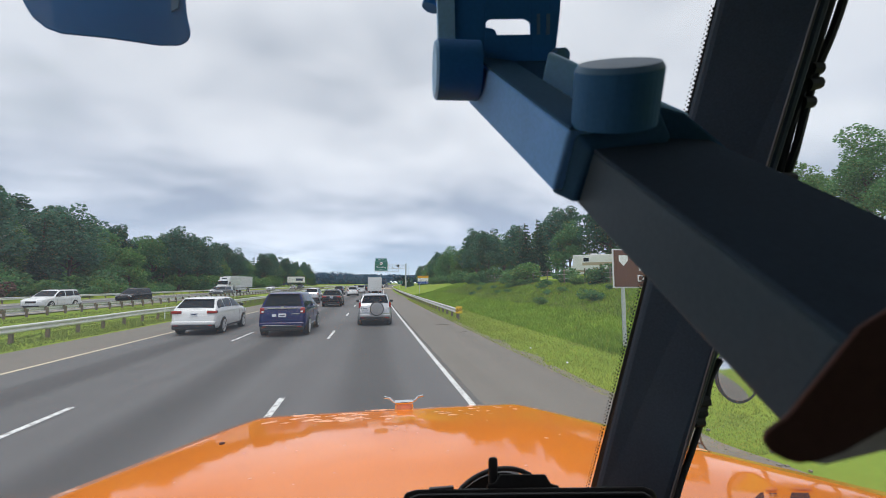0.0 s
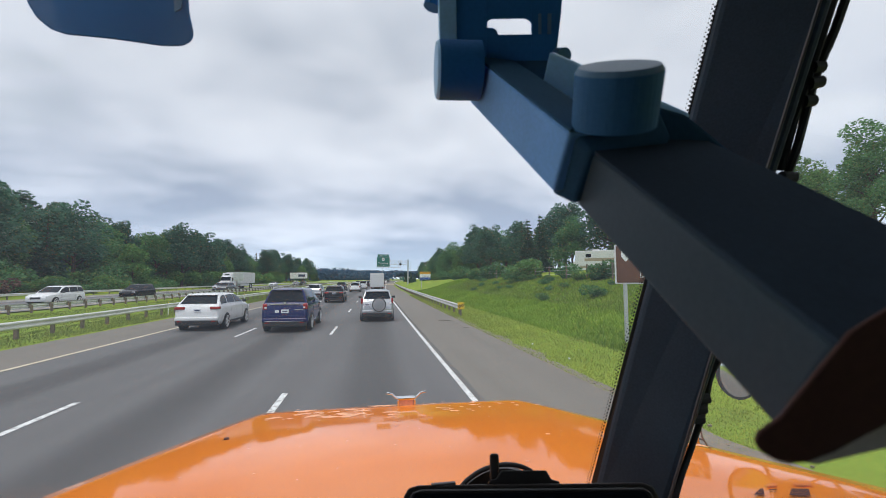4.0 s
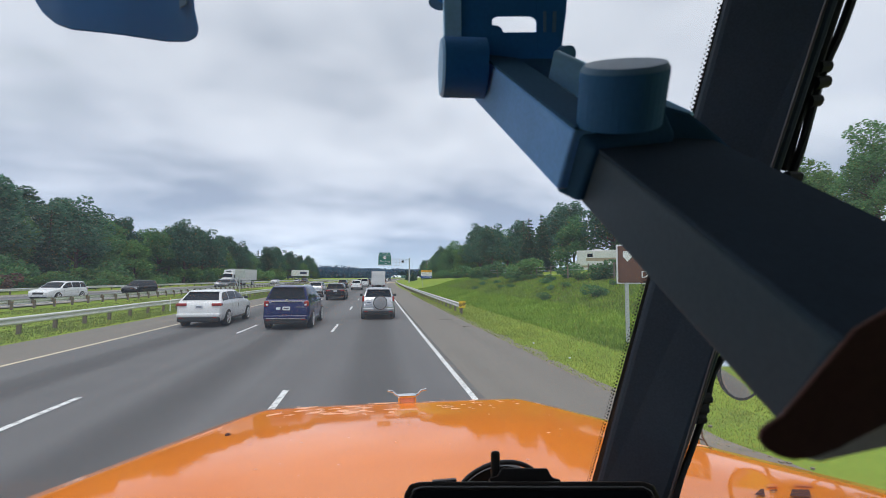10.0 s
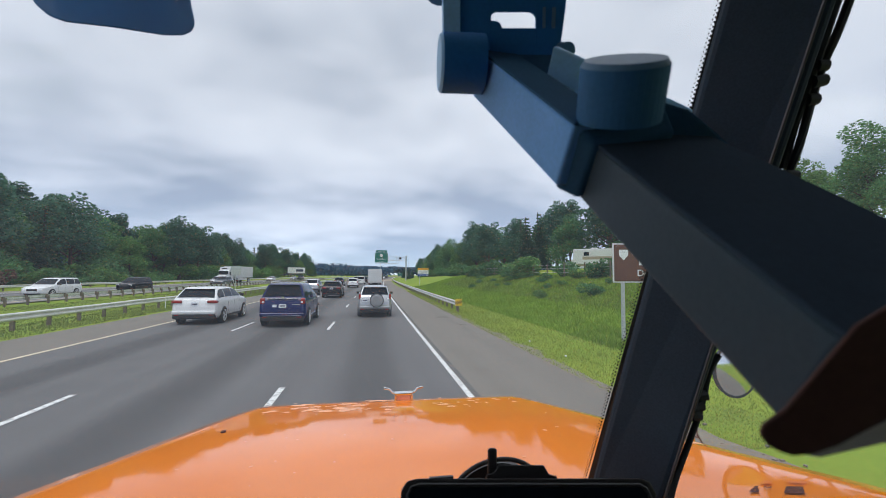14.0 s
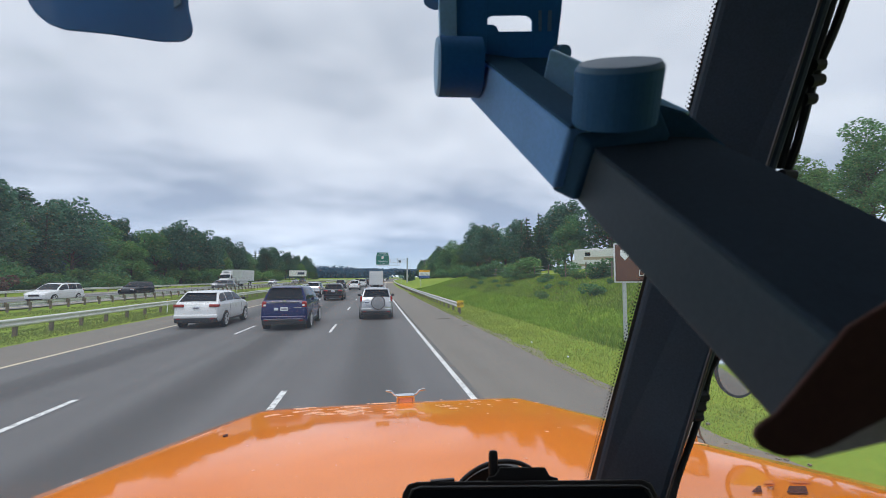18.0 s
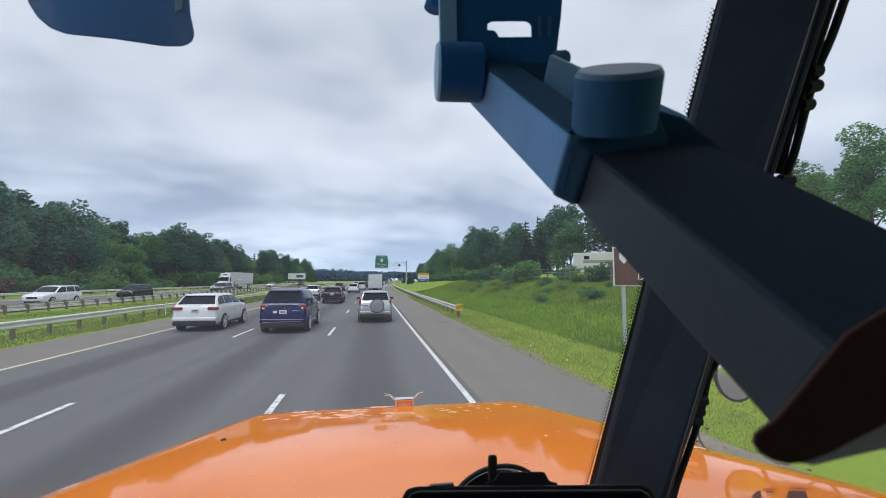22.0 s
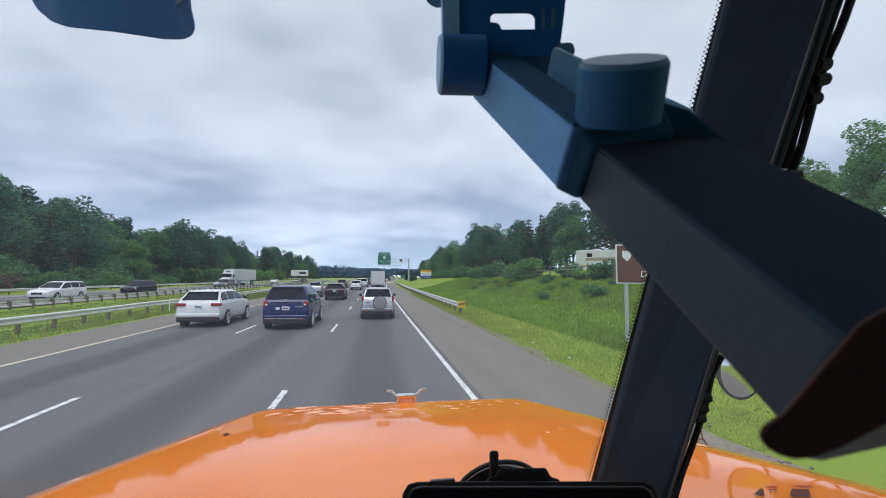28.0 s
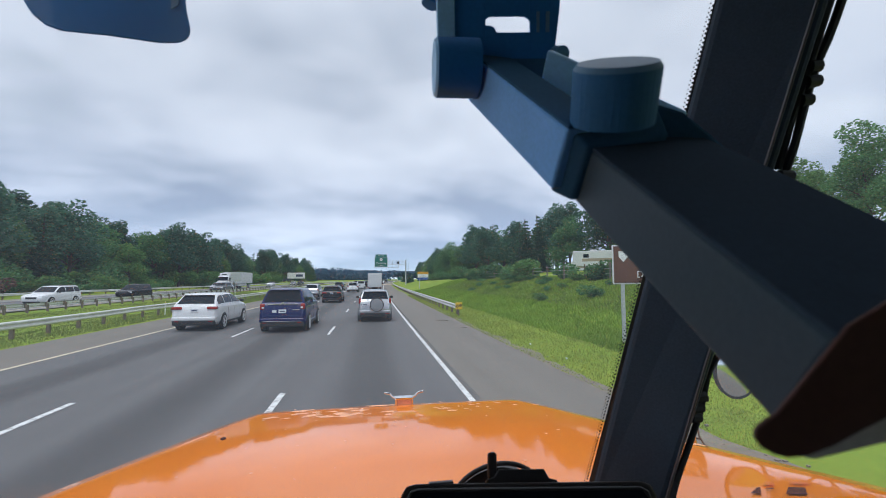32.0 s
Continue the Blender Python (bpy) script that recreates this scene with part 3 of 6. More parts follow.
def bonnet_half(y):
    return float(np.interp(y, (0.6, 0.9, 1.25, 1.72, 2.1, 2.4, 2.5), (1.18, 1.13, 1.01, 0.88, 0.77, 0.66, 0.60)))


def bonnet_edge(y):
    return float(np.interp(y, (0.6, 0.8, 2.3, 2.5), (1.81, 1.79, 1.625, 1.60)))


def bonnet_z(u, y):
    z = bonnet_edge(y) + 0.035 * (1 - min(1.0, abs(u)) ** 2.2) * smooth01(2.6, 1.5, y)
    if abs(u) > 1:
        z -= 0.9 * (abs(u) - 1) + 3.0 * (abs(u) - 1) ** 2
    if abs(u) > 0.9:
        z -= 0.5 * (abs(u) - 0.9) ** 2
    if y > 2.36:
        z -= 2.2 * (y - 2.36) ** 2 + 0.4 * (y - 2.36)
    return z


us = [-1.2, -1.12, -1.06, -1.02] + [i / 16 for i in range(-16, 17)] + [1.02, 1.06, 1.12, 1.2]
vs = [0.62 + i * 0.06 for i in range(29)] + [2.40, 2.44, 2.48, 2.53, 2.6, 2.7]
bm = bmesh.new()
grid = [[bm.verts.new((0.14 + u * bonnet_half(v), v, bonnet_z(u, v))) for u in us] for v in vs]
for j in range(len(vs) - 1):
    for i in range(len(us) - 1):
        bm.faces.new((grid[j][i], grid[j][i + 1], grid[j + 1][i + 1], grid[j + 1][i]))
skirt = [bm.verts.new((v.co.x, v.co.y, 0.9)) for v in grid[-1]]
for i in range(len(us) - 1):
    bm.faces.new((grid[-1][i], grid[-1][i + 1], skirt[i + 1], skirt[i]))
hood = part("hood", bm, M_HOOD, truck, "glossy orange painted bonnet with chipped clearcoat", smooth=True, placed=True)
for s in (-1, 1):
    bm = bmesh.new()
    col = [(bm.verts.new((0.14 + s * 1.2 * bonnet_half(v), v, bonnet_z(1.2, v) - 0.001)), bm.verts.new((0.14 + s * 1.2 * bonnet_half(v), v, 1.08))) for v in vs]
    for p, q in zip(col, col[1:]):
        bm.faces.new((p[0], q[0], q[1], p[1]))
    part("fender_side", bm, M_HOOD, truck, "orange fender side", smooth=True, placed=True)
# worn patches of clearcoat, irregular flakes lying on the paint
rng = random.Random(5)
for k in range(120):
    if k < 3:
        y, u, r0 = 1.30 + 0.07 * k, 0.96, 0.030 - 0.007 * k
    elif k < 26:
        y, u, r0 = rng.uniform(1.98, 2.30), rng.uniform(-0.80, -0.02), rng.uniform(0.016, 0.034)
    elif k < 50:
        y, u, r0 = rng.uniform(2.0, 2.34), rng.uniform(0.25, 0.97), rng.uniform(0.006, 0.018)
    elif k < 80:
        y, u, r0 = 2.05 + 0.3 * rng.random() ** 0.7, rng.uniform(-0.95, 0.75), 0.0025 + 0.009 * rng.random() ** 2.2
    else:
        y, u, r0 = rng.uniform(1.1, 2.1), rng.uniform(-0.7, 0.85), 0.002 + 0.006 * rng.random() ** 2
    bm = bmesh.new()
    ring = []
    n = rng.randint(9, 14) if k < 50 else rng.randint(6, 9)
    for i in range(n):
        a = 2 * math.pi * i / n
        r = r0 * rng.uniform(0.4, 1.3)
        uu, yy = u + 1.5 * r * math.cos(a) / bonnet_half(y), y + r * math.sin(a)
        ring.append(bm.verts.new((0.14 + uu * bonnet_half(yy), yy, bonnet_z(uu, yy) + 0.0008)))
    bm.faces.new(ring)
    bmesh.ops.recalc_face_normals(bm, faces=bm.faces)
    part("paint_chip", bm, M_CHIP, hood, "pale flake of worn clearcoat" if k == 0 else "", placed=True)
# rubber bump stop on the bonnet
part("bump_stop", rodm((-0.535, 1.74, 1.66), (-0.535, 1.74, 1.706), 0.013, 0.009, 10), M_REFL_STOP, hood, "small dark brown rubber stop", placed=True)

# bonnet ornament: chrome bull-horn bar on a small plated stand
orn = part("hood_ornament", boxm(0.187, 2.32, 1.632, 0.078, 0.035, 0.048, 0.004), M_ORN, truck, "small ornament stand with orange plate and chrome bar", placed=True)
part("chrome_bar", boxm(0.187, 2.318, 1.661, 0.098, 0.045, 0.013, 0.004), M_CHROME, orn, "chrome top bar", placed=True)
for s in (-1, 1):
    c = 0.187
    part("chrome_post", boxm(c + s * 0.044, 2.316, 1.632, 0.010, 0.045, 0.052, 0.002), M_CHROME, orn, "chrome side post", placed=True)
    part("ornament_horn", tube([(c + s * 0.045, 2.318, 1.661), (c + s * 0.060, 2.318, 1.668), (c + s * 0.074, 2.318, 1.684), (c + s * 0.105, 2.318, 1.690)], 0.0058, 8),
         M_CHROME, orn, "bent chrome horn", placed=True)
# dark bars on the bonnet's side that paint a mirrored reflection
for k, pts in enumerate((((0.9392, 0.8492, 1.7950), (0.9874, 0.8412, 1.7950), (1.0291, 0.8808, 1.7950), (0.9892, 0.8874, 1.7950)),
                         ((0.8593, 0.8625, 1.7950), (0.8834, 0.8585, 1.7950), (0.9179, 0.8939, 1.7950), (0.9113, 0.8950, 1.7950)),
                         ((0.9214, 0.8827, 1.7950), (0.9397, 0.8797, 1.7950), (0.9471, 0.8864, 1.7950), (0.9287, 0.8894, 1.7950)),
                         ((1.0106, 0.9060, 1.7950), (1.0595, 0.8979, 1.7950), (1.0800, 0.9147, 1.7950), (1.0357, 0.9220, 1.7950)),
                         ((0.9353, 0.9074, 1.7950), (0.9649, 0.9024, 1.7950), (0.9887, 0.9240, 1.7950), (0.9667, 0.9277, 1.7950)))):
    q = [Vector(p) for p in pts]
    for v in q:
        v.z = bonnet_z((v.x - 0.14) / bonnet_half(v.y), v.y) + 0.004
    bm = bmesh.new()
    bm.faces.new([bm.verts.new(v) for v in q])
    part("reflection_bar", bm, M_REFL_STOP if k < 3 else M_REFL_FAINT, hood, "dark fragment of a painted reflection" if k < 3 else "faint line of a painted reflection", placed=True)

# windshield post with its dotted glass edge
post_in = hexa([(0.3848, 0.7365, 1.8773), (0.4575, 0.6190, 1.9329), (0.5355, 0.7535, 1.8551), (0.4832, 0.8677, 1.7995),
                (0.4919, 0.4987, 2.7308), (0.5704, 0.4082, 2.6733), (0.6740, 0.5070, 2.7595), (0.6074, 0.5956, 2.8169)], 0.012, 3)
post = part("windshield_post", post_in, M_TRIM, truck, "black plastic windshield post with trim seam", placed=True)
part("trim_seam", tube([(0.5592, 0.4233, 2.6570), (0.5237, 0.4767, 2.4503), (0.4748, 0.5386, 2.1796), (0.4524, 0.6060, 1.9579)], 0.0022, 6), M_SEAM, post, "thin pale trim seam", placed=True)
# dotted frit along the glass edge
bm = bmesh.new()
A, B = Vector((0.3868, 0.7384, 1.9187)), Vector((0.4932, 0.5156, 2.7044))
d = (B - A).normalized()
side = (Vector((0.3757, 0.7403, 1.9187)) - A).normalized()
nrm = d.cross(side).normalized()
count = 128
for i in range(count):
    for row, (off, r) in enumerate(((-0.001, 0.0018), (0.0030, 0.0012))):
        c = A + (B - A) * ((i + 0.5 * (row % 2)) / count) + side * off
        ring = [bm.verts.new(c + d * r * math.cos(a) + side * r * math.sin(a)) for a in [k * math.pi / 4 for k in range(8)]]
        bm.faces.new(ring)
tagged(part("frit_dots", bm, M_FRIT, truck, "black printed dots along the windshield edge", placed=True), kind="stuff")
part("frit_band", hexa([(0.3867, 0.7436, 1.8883), (0.3997, 0.7172, 1.9007), (0.4035, 0.7240, 1.8969), (0.3901, 0.7504, 1.8846),
                        (0.4953, 0.5067, 2.7243), (0.5063, 0.4971, 2.7187), (0.5113, 0.5021, 2.7229), (0.5002, 0.5117, 2.7285)]), M_FRIT, truck, "black printed glass border", placed=True)

# cables and clips outside along the post
cable = thing("cable", pose(*(0.5903, 0.5209, 2.4583)), "black cables clipped along the outside of the windshield post", "cable")
part("upper_cable", tube(eased([(0.6241, 0.4392, 2.6833), (0.6094, 0.4506, 2.6261), (0.5978, 0.4599, 2.5923), (0.5905, 0.4687, 2.5547), (0.5854, 0.4773, 2.5142), (0.5815, 0.4854, 2.4791), (0.5841, 0.5022, 2.4491)]), 0.0055, 8), M_RUBBER, cable, placed=True)
part("inner_cable", tube(eased([(0.6078, 0.4419, 2.6833), (0.5987, 0.4513, 2.6412), (0.5895, 0.4611, 2.5946), (0.5745, 0.4784, 2.5258), (0.5737, 0.5037, 2.4531)]), 0.0055, 8), M_RUBBER, cable, placed=True)
for p, q in (((0.5866, 0.4622, 2.5846), (0.6009, 0.4598, 2.5861)), ((0.5823, 0.4644, 2.5632), (0.5996, 0.4613, 2.5663)), ((0.5800, 0.4714, 2.5408), (0.5945, 0.4688, 2.5424)), ((0.5658, 0.4957, 2.4411), (0.5838, 0.4927, 2.4411))):
    part("cable_clip", rodm(p, q, 0.009, 0.008, 10), M_RUBBER, cable, placed=True)
part("lower_cable", tube(eased([(0.5397, 0.5889, 2.1764), (0.5234, 0.5934, 2.1498), (0.5152, 0.5984, 2.0967), (0.4949, 0.6059, 2.0347), (0.4762, 0.6126, 1.9816), (0.4662, 0.6172, 1.9374)]), 0.005, 8), M_RUBBER, cable, placed=True)
for p, q in (((0.5025, 0.5944, 2.1123), (0.5172, 0.5918, 2.1140)), ((0.4974, 0.5963, 2.0965), (0.5122, 0.5937, 2.0982)), ((0.4941, 0.5978, 2.0824), (0.5089, 0.5953, 2.0824))):
    part("cable_clip", rodm(p, q, 0.009, 0.008, 10), M_RUBBER, cable, placed=True)

# fender mirror: round convex glass on a chrome stalk
fm = thing("fender_mirror", pose(*(1.3774, 1.5973, 1.5732)), "round convex fender mirror on a chrome stalk", "mirror")
c, ax = Vector((1.4448, 1.5112, 1.9314)), Vector((0.08, -1.0, 0.0)).normalized()
part("mirror_shell", rodm(c + ax * 0.014, c + ax * 0.03, 0.106, 0.112, 40), M_RUBBER, fm, "black round shell", smooth=False, placed=True)
bm = bmesh.new()
q = ax.to_track_quat("Z", "Y")
rings = []
for k in range(6):
    a = 0.42 * (k + 1) / 6
    rings.append([bm.verts.new(c + ax * (0.028 + 0.262 * (math.cos(a) - math.cos(0.42))) + q @ Vector((0.262 * math.sin(a) * math.cos(w), 0.262 * math.sin(a) * math.sin(w), 0)))
                  for w in [2 * math.pi * n / 32 for n in range(32)]])
tip = bm.verts.new(c + ax * (0.028 + 0.262 * (1 - math.cos(0.42))))
for n in range(32):
    bm.faces.new((tip, rings[0][n], rings[0][(n + 1) % 32]))
for p, r in zip(rings, rings[1:]):
    for n in range(32):
        bm.faces.new((p[n], r[n], r[(n + 1) % 32], p[(n + 1) % 32]))
bmesh.ops.recalc_face_normals(bm, faces=bm.faces)
part("mirror_glass", bm, M_CHROME, fm, "silvered convex glass", smooth=True, placed=True)
part("stalk", tube(eased([(1.50, 1.535, 1.94), (1.72, 1.53, 1.93), (1.84, 1.51, 1.76), (1.95, 1.50, 1.66)]), 0.006, 8), M_STALK, fm, "dull brown-grey stalk", placed=True)
for p in ([(1.3244, 1.6153, 1.5879), (1.3448, 1.6081, 1.6446), (1.3535, 1.6025, 1.7059)], [(1.3535, 1.6025, 1.7059), (1.3581, 1.5958, 1.6436), (1.3927, 1.5845, 1.5750)], [(1.3426, 1.6091, 1.6351), (1.3675, 1.5952, 1.6295)]):
    part("bracket_leg", tube(p, 0.004, 6), M_STALK, fm, "brown-grey bracket leg", placed=True)
part("bracket", hexa([(1.3196, 1.6152, 1.6021), (1.3462, 1.5905, 1.6007), (1.3927, 1.6453, 1.5766), (1.3646, 1.6702, 1.5783), (1.3284, 1.6105, 1.6493), (1.3365, 1.5890, 1.6473), (1.3826, 1.6438, 1.6248), (1.3737, 1.6654, 1.6271)], 0.004), M_CHROME, fm, "small chrome bracket", placed=True)
part("bracket_foot", hexa([(1.3557, 1.5905, 1.5773), (1.3813, 1.5658, 1.5787), (1.4214, 1.6113, 1.5578), (1.3947, 1.6362, 1.5566), (1.3600, 1.5876, 1.6100), (1.3672, 1.5658, 1.6133), (1.4070, 1.6114, 1.5934), (1.3991, 1.6332, 1.5902)], 0.004), M_STALK, fm, "brown-grey clamp foot", placed=True)

# cab shell behind and around: closes the view from inside
def cab_part(name, bm, label="", material=None):
    return part(name, bm, material or M_CAB, truck, label, placed=True)


cab_part("roof", hexa([(-0.95, -1.2, 3.0), (1.25, -1.2, 3.0), (1.25, 0.45, 2.98), (-0.95, 0.45, 2.98), (-0.95, -1.2, 3.08), (1.25, -1.2, 3.08), (1.25, 0.5, 3.05), (-0.95, 0.5, 3.05)], 0.02), "dark cab roof lining")
cab_part("back_wall", boxm(0.15, -1.24, 2.1, 2.2, 0.06, 1.9, 0.01), "dark cab back wall")
cab_part("floor_pan", boxm(0.15, -0.2, 1.12, 2.2, 2.0, 0.06, 0.01), "dark cab floor")
for s, x in (("left", -0.98), ("right", 1.28)):
    cab_part("door_panel", boxm(x, -0.25, 1.42, 0.07, 1.95, 0.6, 0.02), "dark door panel below the side window")
    cab_part("door_frame", boxm(x, -0.80, 2.35, 0.07, 0.8, 1.35, 0.02), "dark rear door frame")
    cab_part("corner_post", tube([(x, 0.74, 1.7), (x * 0.985, 0.46, 3.0)], 0.045, 10), "black corner post", M_TRIM)
cab_part("dashboard", hexa([(-0.95, 0.30, 1.25), (1.25, 0.30, 1.25), (1.25, 0.72, 1.25), (-0.95, 0.72, 1.25), (-0.95, 0.34, 1.80), (1.25, 0.34, 1.80), (1.25, 0.70, 1.82), (-0.95, 0.70, 1.82)], 0.03), "black dashboard top", M_TRIM)
wind = cab_part("windshield", hexa([(-0.94, 0.795, 1.82), (1.24, 0.795, 1.82), (1.24, 0.80, 1.82), (-0.94, 0.80, 1.82),
                                    (-0.94, 0.515, 3.02), (1.24, 0.515, 3.02), (1.24, 0.52, 3.02), (-0.94, 0.52, 3.02)]), "clear windshield glass", M_WIND)
wind.visible_shadow = False
part("bug_speck", boxm(*(0.0461, 0.7120, 2.3251), 0.004, 0.002, 0.004, 0.001), M_FRIT, wind, "dark speck of dirt", placed=True)

# outside of the lorry: bumper, running gear and skin
part("front_bumper", boxm(0.14, 2.82, 0.62, 2.3, 0.16, 0.42, 0.05), M_CHROME, truck, "chrome front bumper", placed=True)
part("grille", boxm(0.14, 2.68, 0.98, 1.05, 0.06, 0.62, 0.02), M_CHROME, truck, "chrome radiator grille", placed=True)
part("chassis", boxm(0.14, 0.3, 0.80, 0.9, 5.0, 0.26, 0.02), M_UNDER, truck, placed=True)
part("cab_base", boxm(0.14, -0.25, 1.02, 2.2, 2.0, 0.14, 0.02), M_HOOD, truck, "orange cab sill", placed=True)
part("roof_skin", hexa([(-0.98, -1.3, 3.09), (1.28, -1.3, 3.09), (1.28, 0.5, 3.06), (-0.98, 0.5, 3.06), (-0.9, -1.3, 3.2), (1.2, -1.3, 3.2), (1.2, 0.35, 3.13), (-0.9, 0.35, 3.13)], 0.03), M_HOOD, truck, "orange cab roof", placed=True)
for s in (-1, 1):
    part("fuel_tank", rodm((0.14 + s * 0.85, -1.2, 0.72), (0.14 + s * 0.85, 0.5, 0.72), 0.30, 0.30, 20), M_CHROME, truck, "chrome fuel tank", placed=True)
    for y in (1.75, -1.75):
        part("road_wheel", rodm((0.14 + s * 0.78, y, 0.52), (0.14 + s * 1.08, y, 0.52), 0.52, 0.52, 28), M_TYRE, truck, "black truck tyre", placed=True)
        part("wheel_hub", rodm((0.14 + s * 1.08, y, 0.52), (0.14 + s * 1.10, y, 0.52), 0.30, 0.26, 20), M_CHROME, truck, placed=True)

# ---- the long folding holder across the windshield ----
mount = thing("device_mount", pose(*(0.2283, 0.1896, 2.2381)), "dark metal folding device holder with a big clamp knob", "device mount")


def beam(l0, u0, b0, l1, u1, b1, bevel):
    """A square bar from three corners at each end: lower front, upper front, upper back."""
    l0, u0, b0, l1, u1, b1 = (Vector(p) for p in (l0, u0, b0, l1, u1, b1))
    return hexa([l0, l0 + b0 - u0, l1 + b1 - u1, l1, u0, b0, b1, u1], bevel, 3)


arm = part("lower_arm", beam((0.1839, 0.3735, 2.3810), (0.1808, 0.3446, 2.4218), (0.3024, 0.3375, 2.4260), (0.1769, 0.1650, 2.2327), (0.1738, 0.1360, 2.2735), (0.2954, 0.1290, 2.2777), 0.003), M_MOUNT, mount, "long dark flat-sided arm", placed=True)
# Thin slab added to darken the top face, which is only in shade.
part("arm_top_shade", beam((0.1808, 0.3446, 2.4218), (0.1807, 0.3429, 2.4243), (0.3022, 0.3358, 2.4284), (0.1738, 0.1360, 2.2735), (0.1736, 0.1343, 2.2760), (0.2952, 0.1272, 2.2801), 0.001), M_MOUNT3, arm, "thin black slab painting shade on top of the arm", placed=True)
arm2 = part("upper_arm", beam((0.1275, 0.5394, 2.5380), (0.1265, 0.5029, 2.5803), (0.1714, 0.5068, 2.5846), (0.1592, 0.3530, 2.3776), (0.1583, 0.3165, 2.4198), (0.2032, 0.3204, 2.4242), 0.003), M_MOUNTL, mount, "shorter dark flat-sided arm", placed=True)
# Same added shade slab for the upper arm's top.
part("arm_top_shade", beam((0.1265, 0.5029, 2.5803), (0.1265, 0.5009, 2.5826), (0.1714, 0.5048, 2.5869), (0.1583, 0.3165, 2.4198), (0.1582, 0.3145, 2.4221), (0.2031, 0.3184, 2.4265), 0.001), M_SLEEVE_SHADE, arm2, "thin dark navy slab painting shade on top of the arm", placed=True)
part("sleeve", hexa([(0.1625, 0.3659, 2.3790), (0.1778, 0.3500, 2.3661), (0.1755, 0.3142, 2.4047), (0.1598, 0.3226, 2.4257), (0.2663, 0.3751, 2.4072), (0.2709, 0.3651, 2.3937), (0.2588, 0.3245, 2.4242), (0.2520, 0.3288, 2.4510)], 0.004, 3),
     M_SLEEVE_SHADE, mount, "black plastic sleeve round the arm", placed=True)
# rounded end of the arm
part("end_block", prism([(0.1762, 0.1325, 2.2799), (0.1607, 0.1364, 2.2607), (0.1498, 0.1391, 2.2475), (0.1456, 0.1400, 2.2445), (0.1421, 0.1407, 2.2420), (0.1411, 0.1411, 2.2386), (0.1436, 0.1410, 2.2348), (0.1487, 0.1403, 2.2318), (0.1542, 0.1395, 2.2304), (0.1611, 0.1383, 2.2312), (0.1704, 0.1365, 2.2346), (0.1809, 0.1344, 2.2403), (0.1954, 0.1315, 2.2475), (0.2163, 0.1275, 2.2556), (0.2158, 0.1243, 2.3043)],
                        (0, 0, 0), (0.002, 0.003, 0.0), 0.001), M_ENDB, mount, "rounded black end block", placed=True)
part("foot_plate", prism([(0.1737, 0.1540, 2.2240), (0.1819, 0.1527, 2.2226), (0.1958, 0.1502, 2.2259), (0.2189, 0.1460, 2.2311), (0.2397, 0.1422, 2.2358), (0.2394, 0.1403, 2.2649), (0.1910, 0.1499, 2.2414)], (0, 0, 0), (0.004, 0.006, 0.0), 0.001), M_FOOT, mount, "grey foot plate of the arm", placed=True)
part("joint_block", prism([(0.2334, 0.3427, 2.4422), (0.2546, 0.3380, 2.4592), (0.2818, 0.3341, 2.4509), (0.3060, 0.3313, 2.4313), (0.3436, 0.3273, 2.3983), (0.3055, 0.3347, 2.3828), (0.2288, 0.3464, 2.3983)],
                          (0, 0, 0), (0.012, 0.03, 0.0), 0.004), M_SLEEVE_SHADE, mount, "black joint block behind the knob", placed=True)
# clamp knob with a ribbed side
k0, k1 = Vector((0.1945, 0.3116, 2.4265)), Vector((0.1867, 0.2895, 2.4609))
kd = (k1 - k0).normalized()
knob = part("clamp_knob", rodm(k0, k1, 0.0330, 0.0328, 72), M_KNOB, mount, "large dark blue-black clamp knob", smooth=False, placed=True)
bm = rodm(k1, k1 + kd * 0.004, 0.0328, 0.0300, 72)
part("knob_cap", bm, M_MOUNTG, knob, "grey knob cap", placed=True)
ku = kd.orthogonal().normalized()
kw = kd.cross(ku)
for i in range(40):
    a = 2 * math.pi * i / 40
    o = (ku * math.cos(a) + kw * math.sin(a)) * 0.0324
    part("grip_rib", rodm(k0 + o, k1 + o - kd * 0.002, 0.0008, 0.0006, 6), M_KNOB, knob, placed=True)
part("knob_bracket", beam((0.1899, 0.4627, 2.4980), (0.2046, 0.4558, 2.5699), (0.2141, 0.4630, 2.5749), (0.3220, 0.4039, 2.4494), (0.3394, 0.3986, 2.4804), (0.3469, 0.4033, 2.4814), 0.003), M_BRACKET, mount, "short bracket arm painted pale as if lit", placed=True)
# hinge at the far end
h0, h1 = Vector((0.0780, 0.4980, 2.5576)), Vector((0.1292, 0.4946, 2.5589))
hd = (h1 - h0).normalized()
part("hinge", rodm(h0, h1, 0.0350, 0.0350, 64), M_NAVY, mount, "dark blue round hinge", placed=True)
part("hinge_cap", rodm(h0 - hd * 0.003, h0, 0.032, 0.0347, 64), M_HCAP, mount, "pale blue-grey hinge cap", placed=True)
part("hinge_web", prism([(0.1309, 0.5095, 2.5923), (0.2355, 0.4915, 2.5925), (0.2180, 0.4813, 2.5615), (0.2017, 0.4590, 2.5265), (0.2096, 0.4214, 2.4804), (0.2013, 0.3957, 2.4493), (0.1782, 0.4473, 2.5058)], (0, 0, 0), (0.006, 0.028, 0.0), 0.002), M_SLEEVE_SHADE, mount, "dark navy web between hinge and arm", placed=True)
